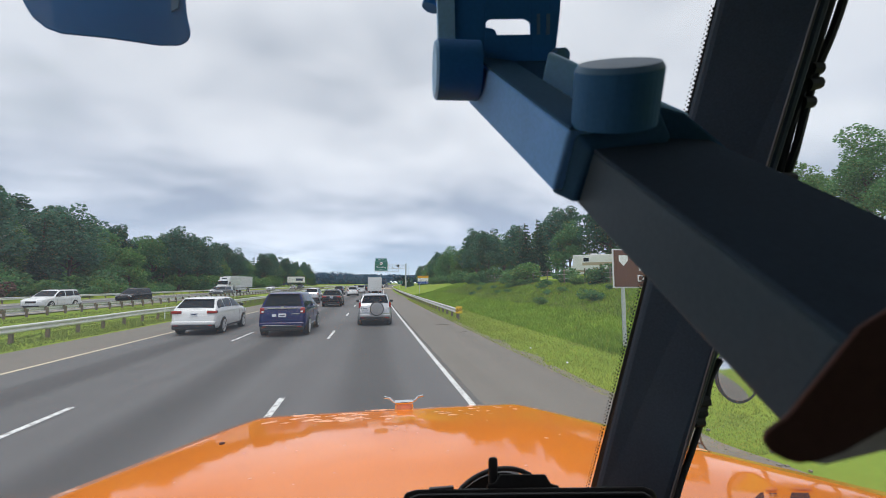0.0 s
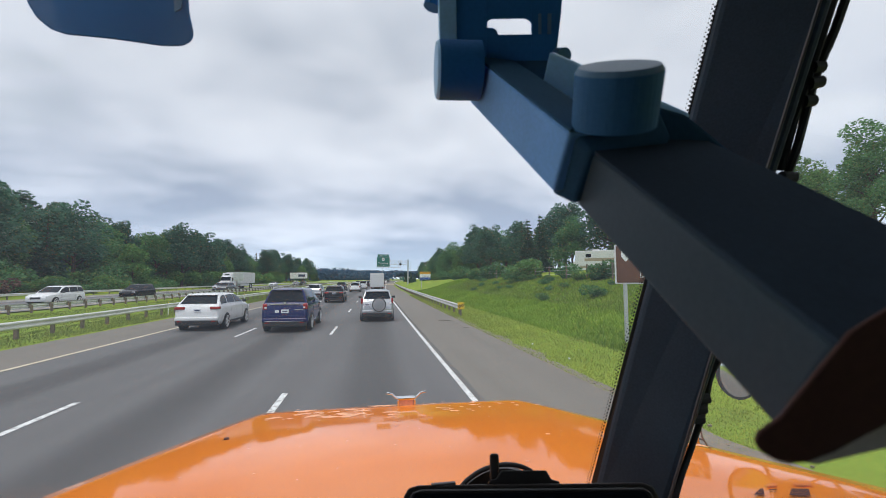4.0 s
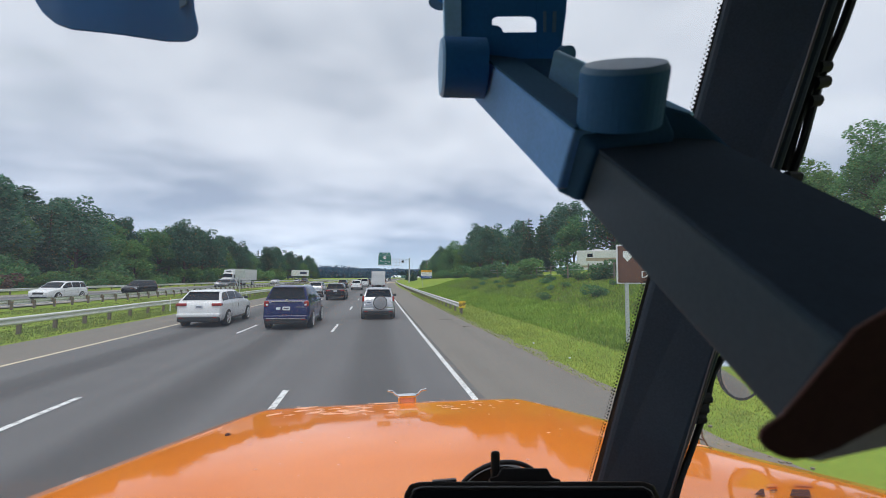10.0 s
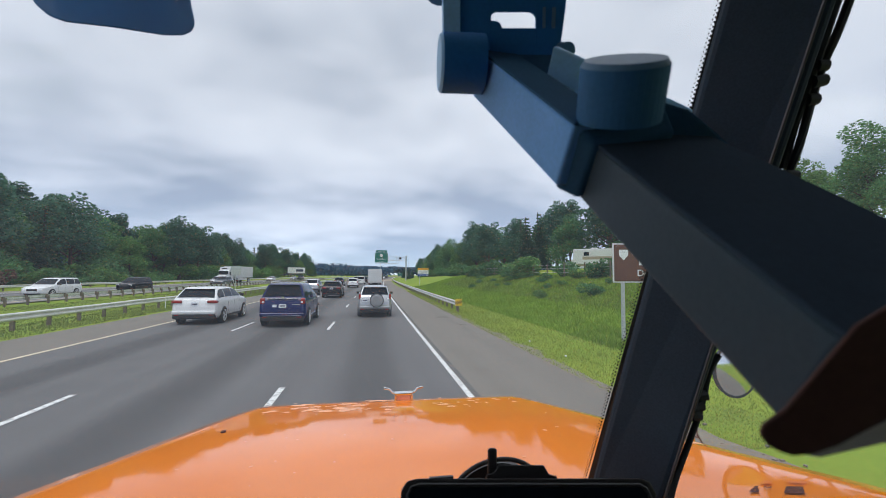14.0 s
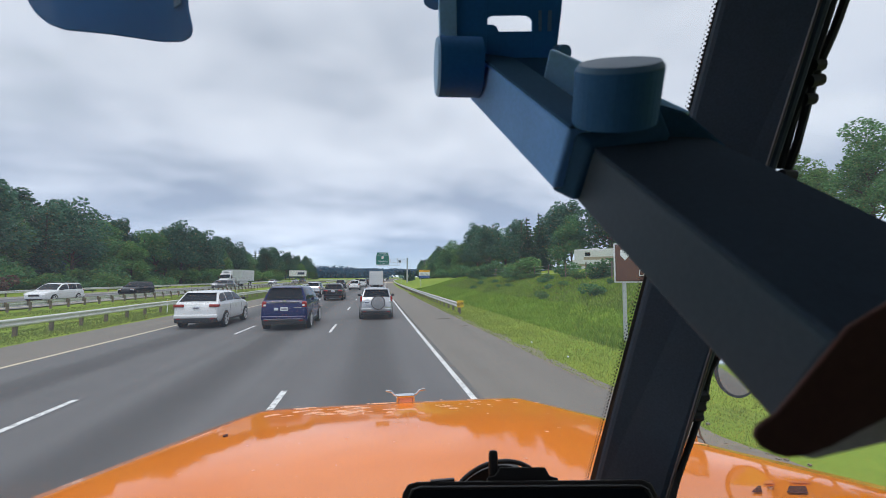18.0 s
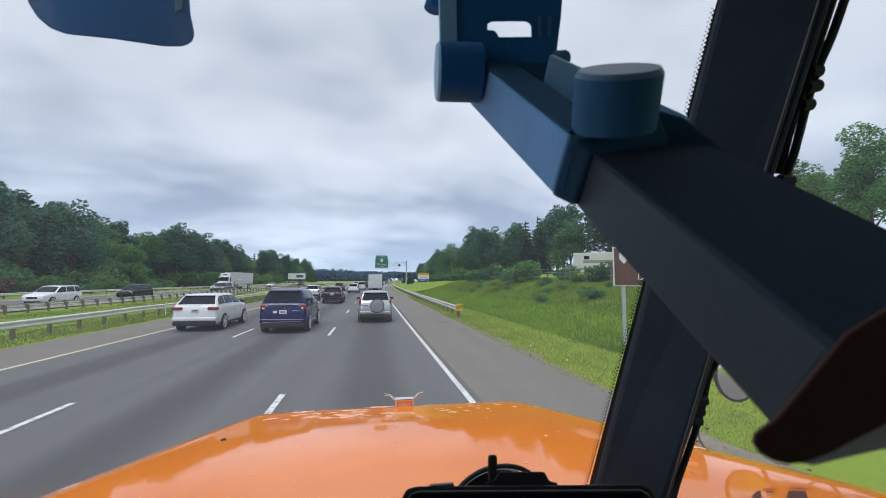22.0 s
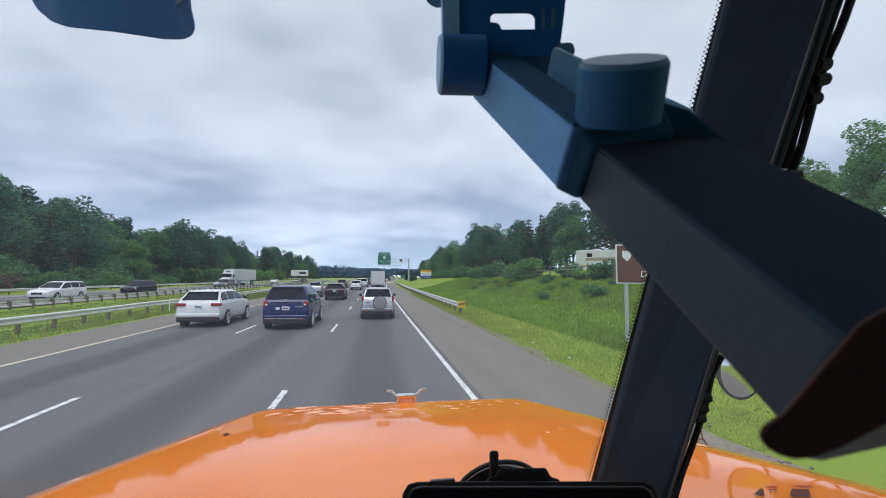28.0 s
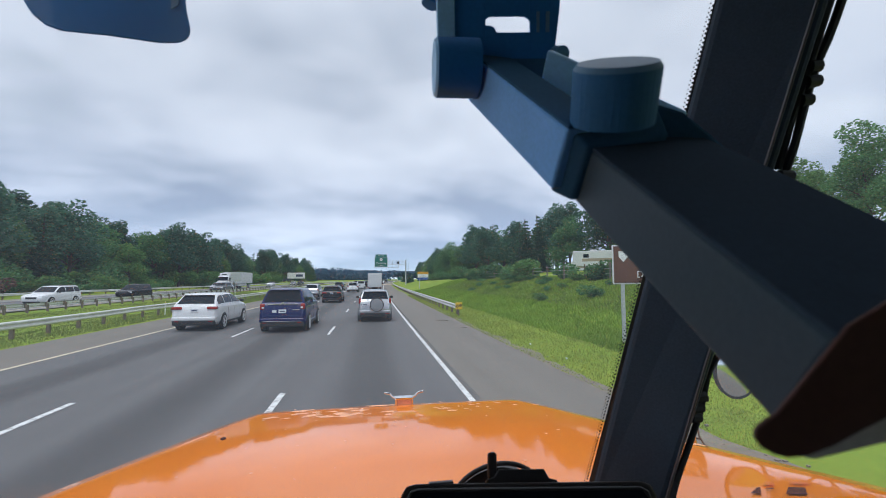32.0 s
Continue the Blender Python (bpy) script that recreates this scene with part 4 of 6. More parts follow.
# holder plate with a cut-out slot, made of four rails round the opening
PLATE_BACK = Vector((0.1702, 0.5042, 2.6145)) - Vector((0.1655, 0.4904, 2.6059))
for nm, ring in (("plate_left", ((0.0912, 0.4970, 2.6910), (0.1386, 0.4891, 2.6913), (0.1401, 0.4970, 2.5699), (0.0984, 0.5040, 2.5698))),
                 ("plate_right", ((0.1945, 0.4797, 2.6916), (0.2356, 0.4728, 2.6919), (0.2320, 0.4774, 2.6336), (0.2281, 0.4804, 2.5976), (0.2262, 0.4819, 2.5804), (0.2207, 0.4835, 2.5703), (0.1959, 0.4876, 2.5702))),
                 ("plate_top", ((0.1379, 0.4892, 2.6913), (0.1952, 0.4796, 2.6916), (0.1960, 0.4843, 2.6197), (0.1932, 0.4844, 2.6247), (0.1882, 0.4851, 2.6276), (0.1818, 0.4861, 2.6279), (0.1450, 0.4923, 2.6274), (0.1415, 0.4930, 2.6259), (0.1387, 0.4937, 2.6223))),
                 ("plate_bottom", ((0.1388, 0.4941, 2.6166), (0.1473, 0.4927, 2.6159), (0.1516, 0.4922, 2.6130), (0.1537, 0.4922, 2.6073), (0.1962, 0.4851, 2.6079), (0.1966, 0.4875, 2.5702), (0.1393, 0.4971, 2.5699)))):
    part(nm, prism(ring, (0, 0, 0), PLATE_BACK, 0.0012), M_NAVY, mount, placed=True)
part("plate_flange", prism(((0.0774, 0.4945, 2.6875), (0.0990, 0.4909, 2.6875), (0.1014, 0.4967, 2.5945), (0.0804, 0.4998, 2.6002)), (0, 0, 0), (0.002, 0.02, 0), 0.001), M_HCAP, mount, "pale blue-grey side flange", placed=True)
part("plate_screw", rodm((0.2316, 0.4713, 2.5750), (0.2290, 0.4913, 2.5856), 0.010, 0.010, 14), M_MOUNT2, mount, placed=True)
part("plate_groove", prism(((0.2033, 0.4807, 2.6334), (0.2068, 0.4801, 2.6334), (0.2070, 0.4818, 2.6078), (0.2035, 0.4824, 2.6078)), (0, 0, 0), (0.0, 0.002, 0)), M_MOUNTG, mount, placed=True)
part("plate_groove", prism(((0.2152, 0.4787, 2.6334), (0.2194, 0.4780, 2.6334), (0.2190, 0.4798, 2.6078), (0.2147, 0.4805, 2.6078)), (0, 0, 0), (0.0, 0.002, 0)), M_MOUNTG, mount, placed=True)
part("mast", tube([(0.0996, 0.5246, 2.7133), (0.0814, 0.5296, 2.6833), (0.0750, 0.5322, 2.6607)], 0.012, 10), M_NAVY, mount, "dark back rod", placed=True)

# ---- dark camera unit hanging at the top of the windshield ----
unit = thing("dash_camera", pose(*(-0.3707, 0.6406, 2.7589)), "dark flare-tinted camera unit hanging from the windshield header", "dash camera")
outline = [(-0.5058, 0.6636, 2.7509), (-0.4893, 0.6648, 2.6929), (-0.4764, 0.6640, 2.6720), (-0.4571, 0.6619, 2.6559), (-0.4347, 0.6587, 2.6479), (-0.3694, 0.6482, 2.6414), (-0.2977, 0.6370, 2.6310), (-0.2699, 0.6323, 2.6310), (-0.2572, 0.6298, 2.6374),
           (-0.2534, 0.6284, 2.6487), (-0.2601, 0.6275, 2.6785), (-0.2656, 0.6236, 2.7509)]
part("body", prism(outline, (0, 0, 0), (-0.03, 0.05, 0.045), 0.004), M_NAVY, unit, "dark plastic housing tinted blue for lens flare", placed=True)
part("vent_slot", prism(((-0.2828, 0.6262, 2.7086), (-0.2702, 0.6241, 2.7086), (-0.2715, 0.6260, 2.6846), (-0.2809, 0.6279, 2.6798)), (0, 0, 0), (0, 0.002, 0)), M_MOUNTG, unit, "pale slot", placed=True)

# ---- tablet on the dash with its suction holder ----
tab = thing("tablet", pose(*(0.2184, 0.5801, 1.8958)), "black tablet in a rubber case standing on the dashboard", "tablet")
part("case", prism([(0.0467, 0.6076, 1.9113), (0.0435, 0.6022, 2.0000), (0.0510, 0.6000, 2.0140), (0.0648, 0.5975, 2.0179), (0.3708, 0.5463, 2.0202), (0.3847, 0.5443, 2.0148), (0.3934, 0.5441, 1.9969), (0.3982, 0.5491, 1.9113)],
                   (0, 0, 0), (0.006, 0.0215, -0.0145), 0.003), M_SCREENB, tab, "black rubber case", placed=True)
part("screen", prism([(0.0579, 0.6023, 1.9172), (0.0548, 0.5976, 1.9954), (0.0608, 0.5959, 2.0062), (0.3706, 0.5441, 2.0077), (0.3783, 0.5435, 1.9985), (0.3830, 0.5481, 1.9172)], (0, 0, 0), (0.0, 0.002, 0)), M_CGLASS, tab, "dark glossy screen", placed=True)
part("case_rim", tube([(0.0544, 0.5995, 1.9601), (0.0517, 0.5976, 1.9956), (0.0569, 0.5959, 2.0080), (0.0683, 0.5937, 2.0119), (0.3671, 0.5438, 2.0134), (0.3771, 0.5425, 2.0080), (0.3834, 0.5423, 1.9948), (0.3861, 0.5442, 1.9601)], 0.0011, 6), M_SEAM, tab, "thin grey inner rim", placed=True)
part("side_button", boxm(*(0.0995, 0.5969, 2.0162), 0.034, 0.006, 0.004, 0.001), M_SCREENB, tab, placed=True)
part("holder_clip", prism([(0.1658, 0.6021, 2.0009), (0.1656, 0.6012, 2.0138), (0.1767, 0.5992, 2.0170), (0.1830, 0.5974, 2.0283), (0.2466, 0.5868, 2.0283), (0.2539, 0.5864, 2.0154), (0.2659, 0.5846, 2.0122), (0.2660, 0.5854, 2.0009)],
                          (0, 0, 0), (0.004, 0.02, -0.011), 0.002), M_CLIP, tab, "black holder clip", placed=True)
part("release_stick", hexa([(0.1700, 0.6110, 2.0090), (0.1837, 0.6087, 2.0090), (0.1883, 0.6237, 2.0019), (0.1742, 0.6260, 2.0019), (0.1696, 0.6084, 2.0483), (0.1825, 0.6063, 2.0483), (0.1870, 0.6212, 2.0421), (0.1737, 0.6234, 2.0421)], 0.004), M_CLIP, tab, "black release lever", placed=True)
part("suction_ring", tube(eased([(0.1317, 0.6713, 1.9622), (0.1437, 0.6680, 1.9816), (0.1637, 0.6636, 1.9976), (0.1854, 0.6593, 2.0073), (0.2090, 0.6552, 2.0108), (0.2309, 0.6517, 2.0082), (0.2485, 0.6494, 1.9993)]), 0.0036, 10), M_CLIP, tab, "black suction cup rim", smooth=True, placed=True)
part("suction_cup", prism(eased([(0.1380, 0.6755, 1.9596), (0.1501, 0.6723, 1.9774), (0.1694, 0.6681, 1.9917), (0.1931, 0.6636, 2.0006), (0.2151, 0.6598, 2.0024), (0.2416, 0.6560, 1.9935), (0.2552, 0.6560, 1.9596)]), (0, 0, 0), (0.002, 0.012, 0)), M_SCREENB, tab, "dark suction cup", placed=True)
part("stand", prism([(0.1798, 0.6078, 1.8818), (0.2673, 0.5932, 1.8818), (0.2842, 0.5963, 1.7933), (0.1648, 0.6162, 1.7933)], (0, 0, 0), (0, 0.03, 0), 0.004), M_CLIP, tab, "black foot", placed=True)


# ---- guard rails ----
def guard_rail(name, lat, y0, y1, label, posts=1.9, height=0.70, facing=1, post_mat=None):
    rail = thing(name, at(lat, y0), label, "guard rail")
    ys = [y0 + i * 4.0 for i in range(int((y1 - y0) / 4) + 1)]
    # W-beam section: out, in, out
    sec = [(-0.00, -0.155), (0.07, -0.12), (0.075, -0.08), (0.015, -0.02), (0.015, 0.02), (0.075, 0.08), (0.07, 0.12), (0.0, 0.155)]
    sec = sec + [(x - 0.006, z) for x, z in sec[::-1]]
    bm = bmesh.new()
    rings = [[bm.verts.new((across(lat, y) + facing * a, y, max(0.0, turf(lat, y)) + height - 0.155 + b)) for a, b in sec] for y in ys]
    for r, s in zip(rings, rings[1:]):
        for i in range(len(sec)):
            bm.faces.new((r[i], r[(i + 1) % len(sec)], s[(i + 1) % len(sec)], s[i]))
    bm.faces.new(rings[0]); bm.faces.new(rings[-1][::-1])
    bmesh.ops.recalc_face_normals(bm, faces=bm.faces)
    part("beam", bm, M_STEEL, rail, "corrugated galvanised steel beam", placed=True)
    pm, bk = None, None
    n = int((min(y1, 190) - y0) / posts)
    for k in range(n):
        y = y0 + 0.6 + k * posts
        g = turf(lat, y)
        if pm is None:
            pm = part("post", boxm(0, 0, 0, 0.14, 0.10, height + 0.25, 0.008), post_mat or M_WOODPOST, rail)
            bk = part("block", boxm(0, 0, 0, 0.10, 0.12, 0.30, 0.008), post_mat or M_WOODPOST, rail)
            p, b = pm, bk
        else:
            p, b = new("post", pm.data), new("block", bk.data)
            p.parent = b.parent = rail
        inv = chain(rail).inverted()
        p.matrix_basis = inv @ pose(across(lat, y) - facing * 0.17, y, g + (height + 0.25) / 2 - 0.30)
        b.matrix_basis = inv @ pose(across(lat, y) - facing * 0.052, y, max(0, g) + height - 0.155)
    return rail


guard_rail("guard_rail", -13.6, -8, 500, "galvanised steel guard rail along the grassy median", facing=1)
guard_rail("guard_rail", -24.2, -4, 500, "grey guard rail seen from behind with dark posts", facing=-1, height=0.62)
guard_rail("guard_rail", -42.6, 0, 400, "pale guard rail beyond the opposite carriageway", facing=1, posts=3.8)
guard_rail("guard_rail", 5.3, 214, 330, "galvanised guard rail running on beyond the bridge", facing=-1)
guard_rail("guard_rail", 5.3, 26, 158, "galvanised guard rail with a striped end marker", facing=-1)


def end_marker(m):
    t = thing("end_marker", m, "yellow and black striped guard rail end marker", "marker")
    part("panel", boxm(0, 0, 0.62, 0.42, 0.05, 0.42, 0.01), M_YELLOW, t)
    for k in (-1, 0, 1):
        a = Matrix.Rotation(radians(45), 3, "Y")
        part("stripe", boxm(k * 0.135, -0.028, 0.62, 0.05, 0.004, 0.36 if k == 0 else 0.22, 0, rot=a), M_BLACK, t)
    part("post", boxm(0, 0.04, 0.2, 0.08, 0.06, 0.5, 0.005), M_WOODPOST, t)
    return t


end_marker(at(5.35, 25.6))
for k in range(9):
    y = 30 + k * 16
    t = thing("delineator", at(-13.1, y), "thin white roadside delineator post", "marker post", "delineators along the rail")
    part("post", boxm(0, 0, 0.4, 0.05, 0.02, 0.95, 0.004), M_SIGNW, t)
    part("reflector", boxm(0, -0.012, 0.8, 0.045, 0.006, 0.08), M_YELLOW, t)


# ---- vehicles ----
def slab(quad, inset, off, thick):
    """A pane lying on a four-sided face: pulled in from its edges, standing slightly proud."""
    q = [Vector(p) for p in quad]
    c = sum(q, Vector()) / 4
    n = (q[1] - q[0]).cross(q[3] - q[0]).normalized()
    l, r, b, t = inset

    def p(u, v):
        return (q[0] * (1 - u) + q[1] * u) * (1 - v) + (q[3] * (1 - u) + q[2] * u) * v
    ring = [p(l, b), p(1 - r, b), p(1 - r, 1 - t), p(l, 1 - t)]
    bm = bmesh.new()
    a = [bm.verts.new(v + n * (off - thick)) for v in ring]
    d = [bm.verts.new(v + n * off) for v in ring]
    bm.faces.new(d)
    bm.faces.new(a[::-1])
    for i in range(4):
        bm.faces.new((a[i], a[(i + 1) % 4], d[(i + 1) % 4], d[i]))
    bmesh.ops.recalc_face_normals(bm, faces=bm.faces)
    vert = [e for e in bm.edges if abs((e.verts[0].co - e.verts[1].co).normalized().dot(n)) > 0.9]
    bmesh.ops.bevel(bm, geom=vert, offset=0.05, segments=3, affect="EDGES", profile=0.5)
    return bm


WHEELS = {}


def wheel(parent, x, y, r, rim_mat, s):
    w = new("wheel")
    w.parent = parent
    w.location = (x, y, r)
    key = (round(r, 3), rim_mat.name, s)
    if key not in WHEELS:
        bm = bmesh.new()
        prof = [(-0.11, r * 0.72), (-0.115, r * 0.9), (-0.085, r), (0.085, r), (0.115, r * 0.9), (0.11, r * 0.72)]
        n = 24
        rings = [[bm.verts.new((a, b * math.cos(2 * math.pi * k / n), b * math.sin(2 * math.pi * k / n))) for k in range(n)] for a, b in prof]
        for i in range(len(prof)):
            p, q = rings[i], rings[(i + 1) % len(prof)]
            for k in range(n):
                bm.faces.new((p[k], p[(k + 1) % n], q[(k + 1) % n], q[k]))
        bmesh.ops.recalc_face_normals(bm, faces=bm.faces)
        tyre = part("tyre", bm, M_TYRE, w)
        bm = bmesh.new()
        rod(bm, (s * 0.03, 0, 0), (s * 0.065, 0, 0), r * 0.75, r * 0.75, 24)
        rim = part("rim", bm, M_RIMB if rim_mat is M_RIM else M_UNDER, w)
        bm = bmesh.new()
        for k in range(5):
            a = 2 * math.pi * k / 5
            box(bm, s * 0.092, 0.39 * r * math.cos(a), 0.39 * r * math.sin(a), 0.03, 0.68 * r, 0.17 * r, 0, rot=Matrix.Rotation(a, 3, "X"))
        rod(bm, (s * 0.06, 0, 0), (s * 0.115, 0, 0), r * 0.16, r * 0.13, 14)
        # outer lip ring
        n = 24
        lip = [[bm.verts.new((s * a, b * math.cos(2 * math.pi * k / n), b * math.sin(2 * math.pi * k / n))) for k in range(n)] for a, b in ((0.05, r * 0.67), (0.112, r * 0.67), (0.118, r * 0.75), (0.05, r * 0.75))]
        for i in range(4):
            p, q = lip[i], lip[(i + 1) % 4]
            for k in range(n):
                bm.faces.new((p[k], p[(k + 1) % n], q[(k + 1) % n], q[k]))
        bmesh.ops.recalc_face_normals(bm, faces=bm.faces)
        spokes = part("spokes", bm, rim_mat, w)
        WHEELS[key] = [("tyre", tyre.data), ("rim", rim.data), ("spokes", spokes.data)]
    else:
        for nm, me in WHEELS[key]:
            o = new(nm, me)
            o.parent = w
    return w


def car(name, m, paint, label, L=4.6, W=1.85, H=1.7, belt=1.09, kind="suv", rails=False, spare=False, bars=False,
        rim=None, lower=None, lamps="side", chrome=False, group="", wheel_r=0.36, clear=0.24, taper=0.75, rake=0.37):
    """A road vehicle. Local y runs forward, origin on the ground under the middle of its rear bumper."""
    t = thing(name, m, label, "pickup truck" if kind == "pickup" else "car", group)
    hw = W / 2
    rim = rim or M_RIM
    # lower body: rounded sections from tail to nose
    if kind == "sedan":
        st = [(0.0, 0.80, 0.36, 0.72), (0.06, 0.92, 0.28, 0.90), (0.30, 0.97, clear, belt - 0.01), (1.0, 1.0, clear, belt + 0.03), (L * 0.5, 1.0, clear, belt), (L * 0.68, 1.0, clear, belt - 0.03),
              (L * 0.80, 0.98, clear, belt - 0.10), (L * 0.94, 0.90, clear + 0.03, belt - 0.24), (L * 0.99, 0.80, clear + 0.10, belt - 0.36), (L, 0.70, clear + 0.16, belt - 0.42)]
    else:
        st = [(0.0, 0.86, 0.42, 0.70), (0.05, 0.94, 0.32, belt - 0.04), (0.14, 0.97, 0.27, belt), (0.9, 1.0, clear, belt + 0.01), (L * 0.5, 1.0, clear, belt), (L * 0.70, 1.0, clear, belt - 0.01),
              (L * 0.84, 0.97, clear, belt - 0.08), (L * 0.95, 0.90, clear + 0.04, belt - 0.18), (L * 0.99, 0.82, clear + 0.12, belt - 0.30), (L, 0.72, clear + 0.18, belt - 0.36)]
    sy = [r[0] for r in st]

    def sect(y):
        return [float(np.interp(y, sy, [r[c] for r in st])) for c in (1, 2, 3)]

    # height of the upper shell along the car: tail, rear window, roof, windshield, bonnet
    if kind == "sedan":
        yb0, yt0, yt1, yb1, wt_ = 0.62, 1.35, L * 0.56, L * 0.74, 0.70
    elif kind == "pickup":
        yb0, yt0, yt1, yb1, wt_ = 2.1, 2.2, L * 0.62, L * 0.74, 0.80
    else:
        yb0, yt0, yt1, yb1, wt_ = 0.10, rake, L * 0.56, L * 0.73, taper
    wtp, roof_z, zb = hw * wt_, H - 0.035, belt - 0.01
    crown = [(yb0, belt), (yt0, H - 0.055), (yt0 + 0.12, H - 0.03), (yt0 + 0.45, H - 0.005), ((yt0 + yt1) / 2 + 0.2, H), (yt1 - 0.25, H - 0.02), (yt1, H - 0.06), (yb1, belt + 0.01)]

    def shell(y):
        k, z0, z1 = sect(y)
        w = hw * k
        top = float(np.interp(y, [c[0] for c in crown], [c[1] for c in crown])) if yb0 < y < yb1 else z1
        top = max(top, z1)
        f = min(1.0, max(0.0, (top - z1) / (H - 0.05 - belt)))
        return w, z0, z1, top, f

    def flank(y, v):
        """A point on the side of the cabin: v runs from the belt line to the roof edge."""
        w, z0, z1, top, f = shell(y)
        wr = (0.93 * (1 - f) + wt_ * f) * w
        return (0.93 * w * (1 - v) + wr * v + 0.028 * f * math.sin(math.pi * v), z1 + (top - 0.05 * f - z1) * v)

    def roof(y, u):
        """A point on the upper shell: u runs from -1 to 1 across the car."""
        w, z0, z1, top, f = shell(y)
        wr = flank(y, 1.0)[0]
        return (wr * u, top - 0.05 * f * abs(u) ** 3 + 0.012 * (1 - f) * (1 - u * u))

    ys_ = sorted({round(v, 3) for v in sy + [yb0 + (yt0 - yb0) * q / 5 for q in range(6)] + [yt1 + (yb1 - yt1) * q / 5 for q in range(6)] + [yt0 + 0.12, yt0 + 0.45, (yt0 + yt1) / 2, yt1 - 0.25]})
    bm = bmesh.new()
    rings = []
    for y in ys_:
        w, z0, z1, top, f = shell(y)
        h = z1 - z0
        half = [(0.55 * w, z0), (0.90 * w, z0 + 0.02 * h), (0.985 * w, z0 + 0.18 * h), (1.0 * w, z0 + 0.46 * h), (0.992 * w, z0 + 0.66 * h), (0.985 * w, z0 + 0.80 * h), (0.965 * w, z0 + 0.93 * h)]
        half += [flank(y, v) for v in (0.0, 0.33, 0.66, 0.94)] + [roof(y, u) for u in (0.97, 0.85, 0.6, 0.3)]
        pts = half + [roof(y, 0.0)] + [(-x, z) for x, z in half[::-1]]
        rings.append([bm.verts.new((x, y, z)) for x, z in pts])
    n = len(rings[0])
    for a, b in zip(rings, rings[1:]):
        for i in range(n):
            bm.faces.new((a[i], a[(i + 1) % n], b[(i + 1) % n], b[i]))
    bm.faces.new(rings[0]); bm.faces.new(rings[-1][::-1])
    bmesh.ops.recalc_face_normals(bm, faces=bm.faces)
    body = part("body", bm, paint, t, smooth=True)

    def pane(name, grid_, push, label=""):
        """A sheet of glass following the shell, set slightly proud of it."""
        g = bmesh.new()
        vv = [[g.verts.new(Vector(p) + push) for p in row] for row in grid_]
        for p, q in zip(vv, vv[1:]):
            for i in range(len(p) - 1):
                g.faces.new((p[i], p[i + 1], q[i + 1], q[i]))
        bmesh.ops.recalc_face_normals(g, faces=g.faces)
        return part(name, g, M_CGLASS, t, label, smooth=True)

    def lerp(a, b, n_):
        return [a + (b - a) * q / n_ for q in range(n_ + 1)]

    for nm, a, b, push in (("rear_window", yb0 + 0.12 * (yt0 - yb0), yt0 - 0.05 * (yt0 - yb0), Vector((0, -0.010, 0.007))), ("windshield", yb1 - 0.08 * (yb1 - yt1), yt1 + 0.10 * (yb1 - yt1), Vector((0, 0.006, 0.010)))):
        pane(nm, [[(roof(y, u)[0], y, roof(y, u)[1]) for u in lerp(-0.90, 0.90, 8)] for y in lerp(a, b, 5)], push, "dark tinted " + nm.replace("_", " "))
    ya, yz = yb0 + 0.30 * (yt0 - yb0) + 0.10, yb1 - 0.30 * (yb1 - yt1)
    span = yz - ya
    cuts = [(0.0, 0.24), (0.265, 0.60), (0.625, 1.0)] if kind == "suv" else [(0.10, 0.52), (0.55, 1.0)]
    for sd in (-1, 1):
        for a, b in cuts:
            pane("side_window", [[(sd * flank(y, v)[0], y, flank(y, v)[1]) for v in lerp(0.10, 0.88, 4)] for y in lerp(ya + span * a, ya + span * b, 4)], Vector((sd * 0.008, 0, 0.003)))
    # wheels, arches
    for y in (L * 0.185, L * 0.80):
        for s in (-1, 1):
            part("wheel_arch", rodm((s * (hw * 0.80), y, wheel_r + 0.01), (s * (hw * 1.003), y, wheel_r + 0.01), wheel_r + 0.04, wheel_r + 0.035, 28), lower or M_UNDER, t)
            wheel(t, s * (hw - 0.085), y, wheel_r, rim, s)
    # tail
    bumper_mat = lower or paint
    part("rear_bumper", boxm(0, 0.02, 0.545, W * 0.93, 0.22, 0.17, 0.06, seg=3), paint, t, "rear bumper")
    part("lower_valance", boxm(0, 0.05, 0.37, W * 0.90, 0.24, 0.22, 0.05), M_BLACKP if lower or kind == "suv" else paint, t)
    part("tailgate_seam", boxm(0, 0.028, 0.655, W * 0.70, 0.03, 0.012), M_BLACKP, t)
    zl = belt - 0.10
    for s in (-1, 1):
        if lamps == "high":
            part("tail_light", boxm(s * (hw * 0.90), 0.10, belt - 0.03, 0.12, 0.16, 0.30, 0.04), M_TAIL, t)
        elif lamps == "wide":
            part("tail_light", boxm(s * (hw * 0.75), 0.10, zl - 0.02, hw * 0.44, 0.24, 0.13, 0.04), M_TAIL, t)
        else:
            part("tail_light", boxm(s * (hw * 0.835), 0.105, zl - 0.02, 0.20, 0.20, 0.26, 0.05), M_TAIL, t)
        if lamps != "wide":
            part("reverse_lens", boxm(s * (hw * 0.80), 0.02, zl - 0.06, 0.10, 0.06, 0.08, 0.02), M_LAMP, t)
        part("head_light", boxm(s * (hw * 0.70), L * 0.965, belt - 0.30, 0.34, 0.16, 0.15, 0.03), M_LAMP, t)
        part("mirror", boxm(s * (hw + 0.10), yb1 - 0.42, belt + 0.08, 0.19, 0.12, 0.14, 0.04), M_BLACKP, t)
        part("door_handle", boxm(s * (hw * 0.985), L * 0.36, belt - 0.13, 0.03, 0.20, 0.03, 0.008), paint if not chrome else M_CHROME, t)
        part("door_handle", boxm(s * (hw * 0.985), L * 0.55, belt - 0.13, 0.03, 0.20, 0.03, 0.008), paint if not chrome else M_CHROME, t)
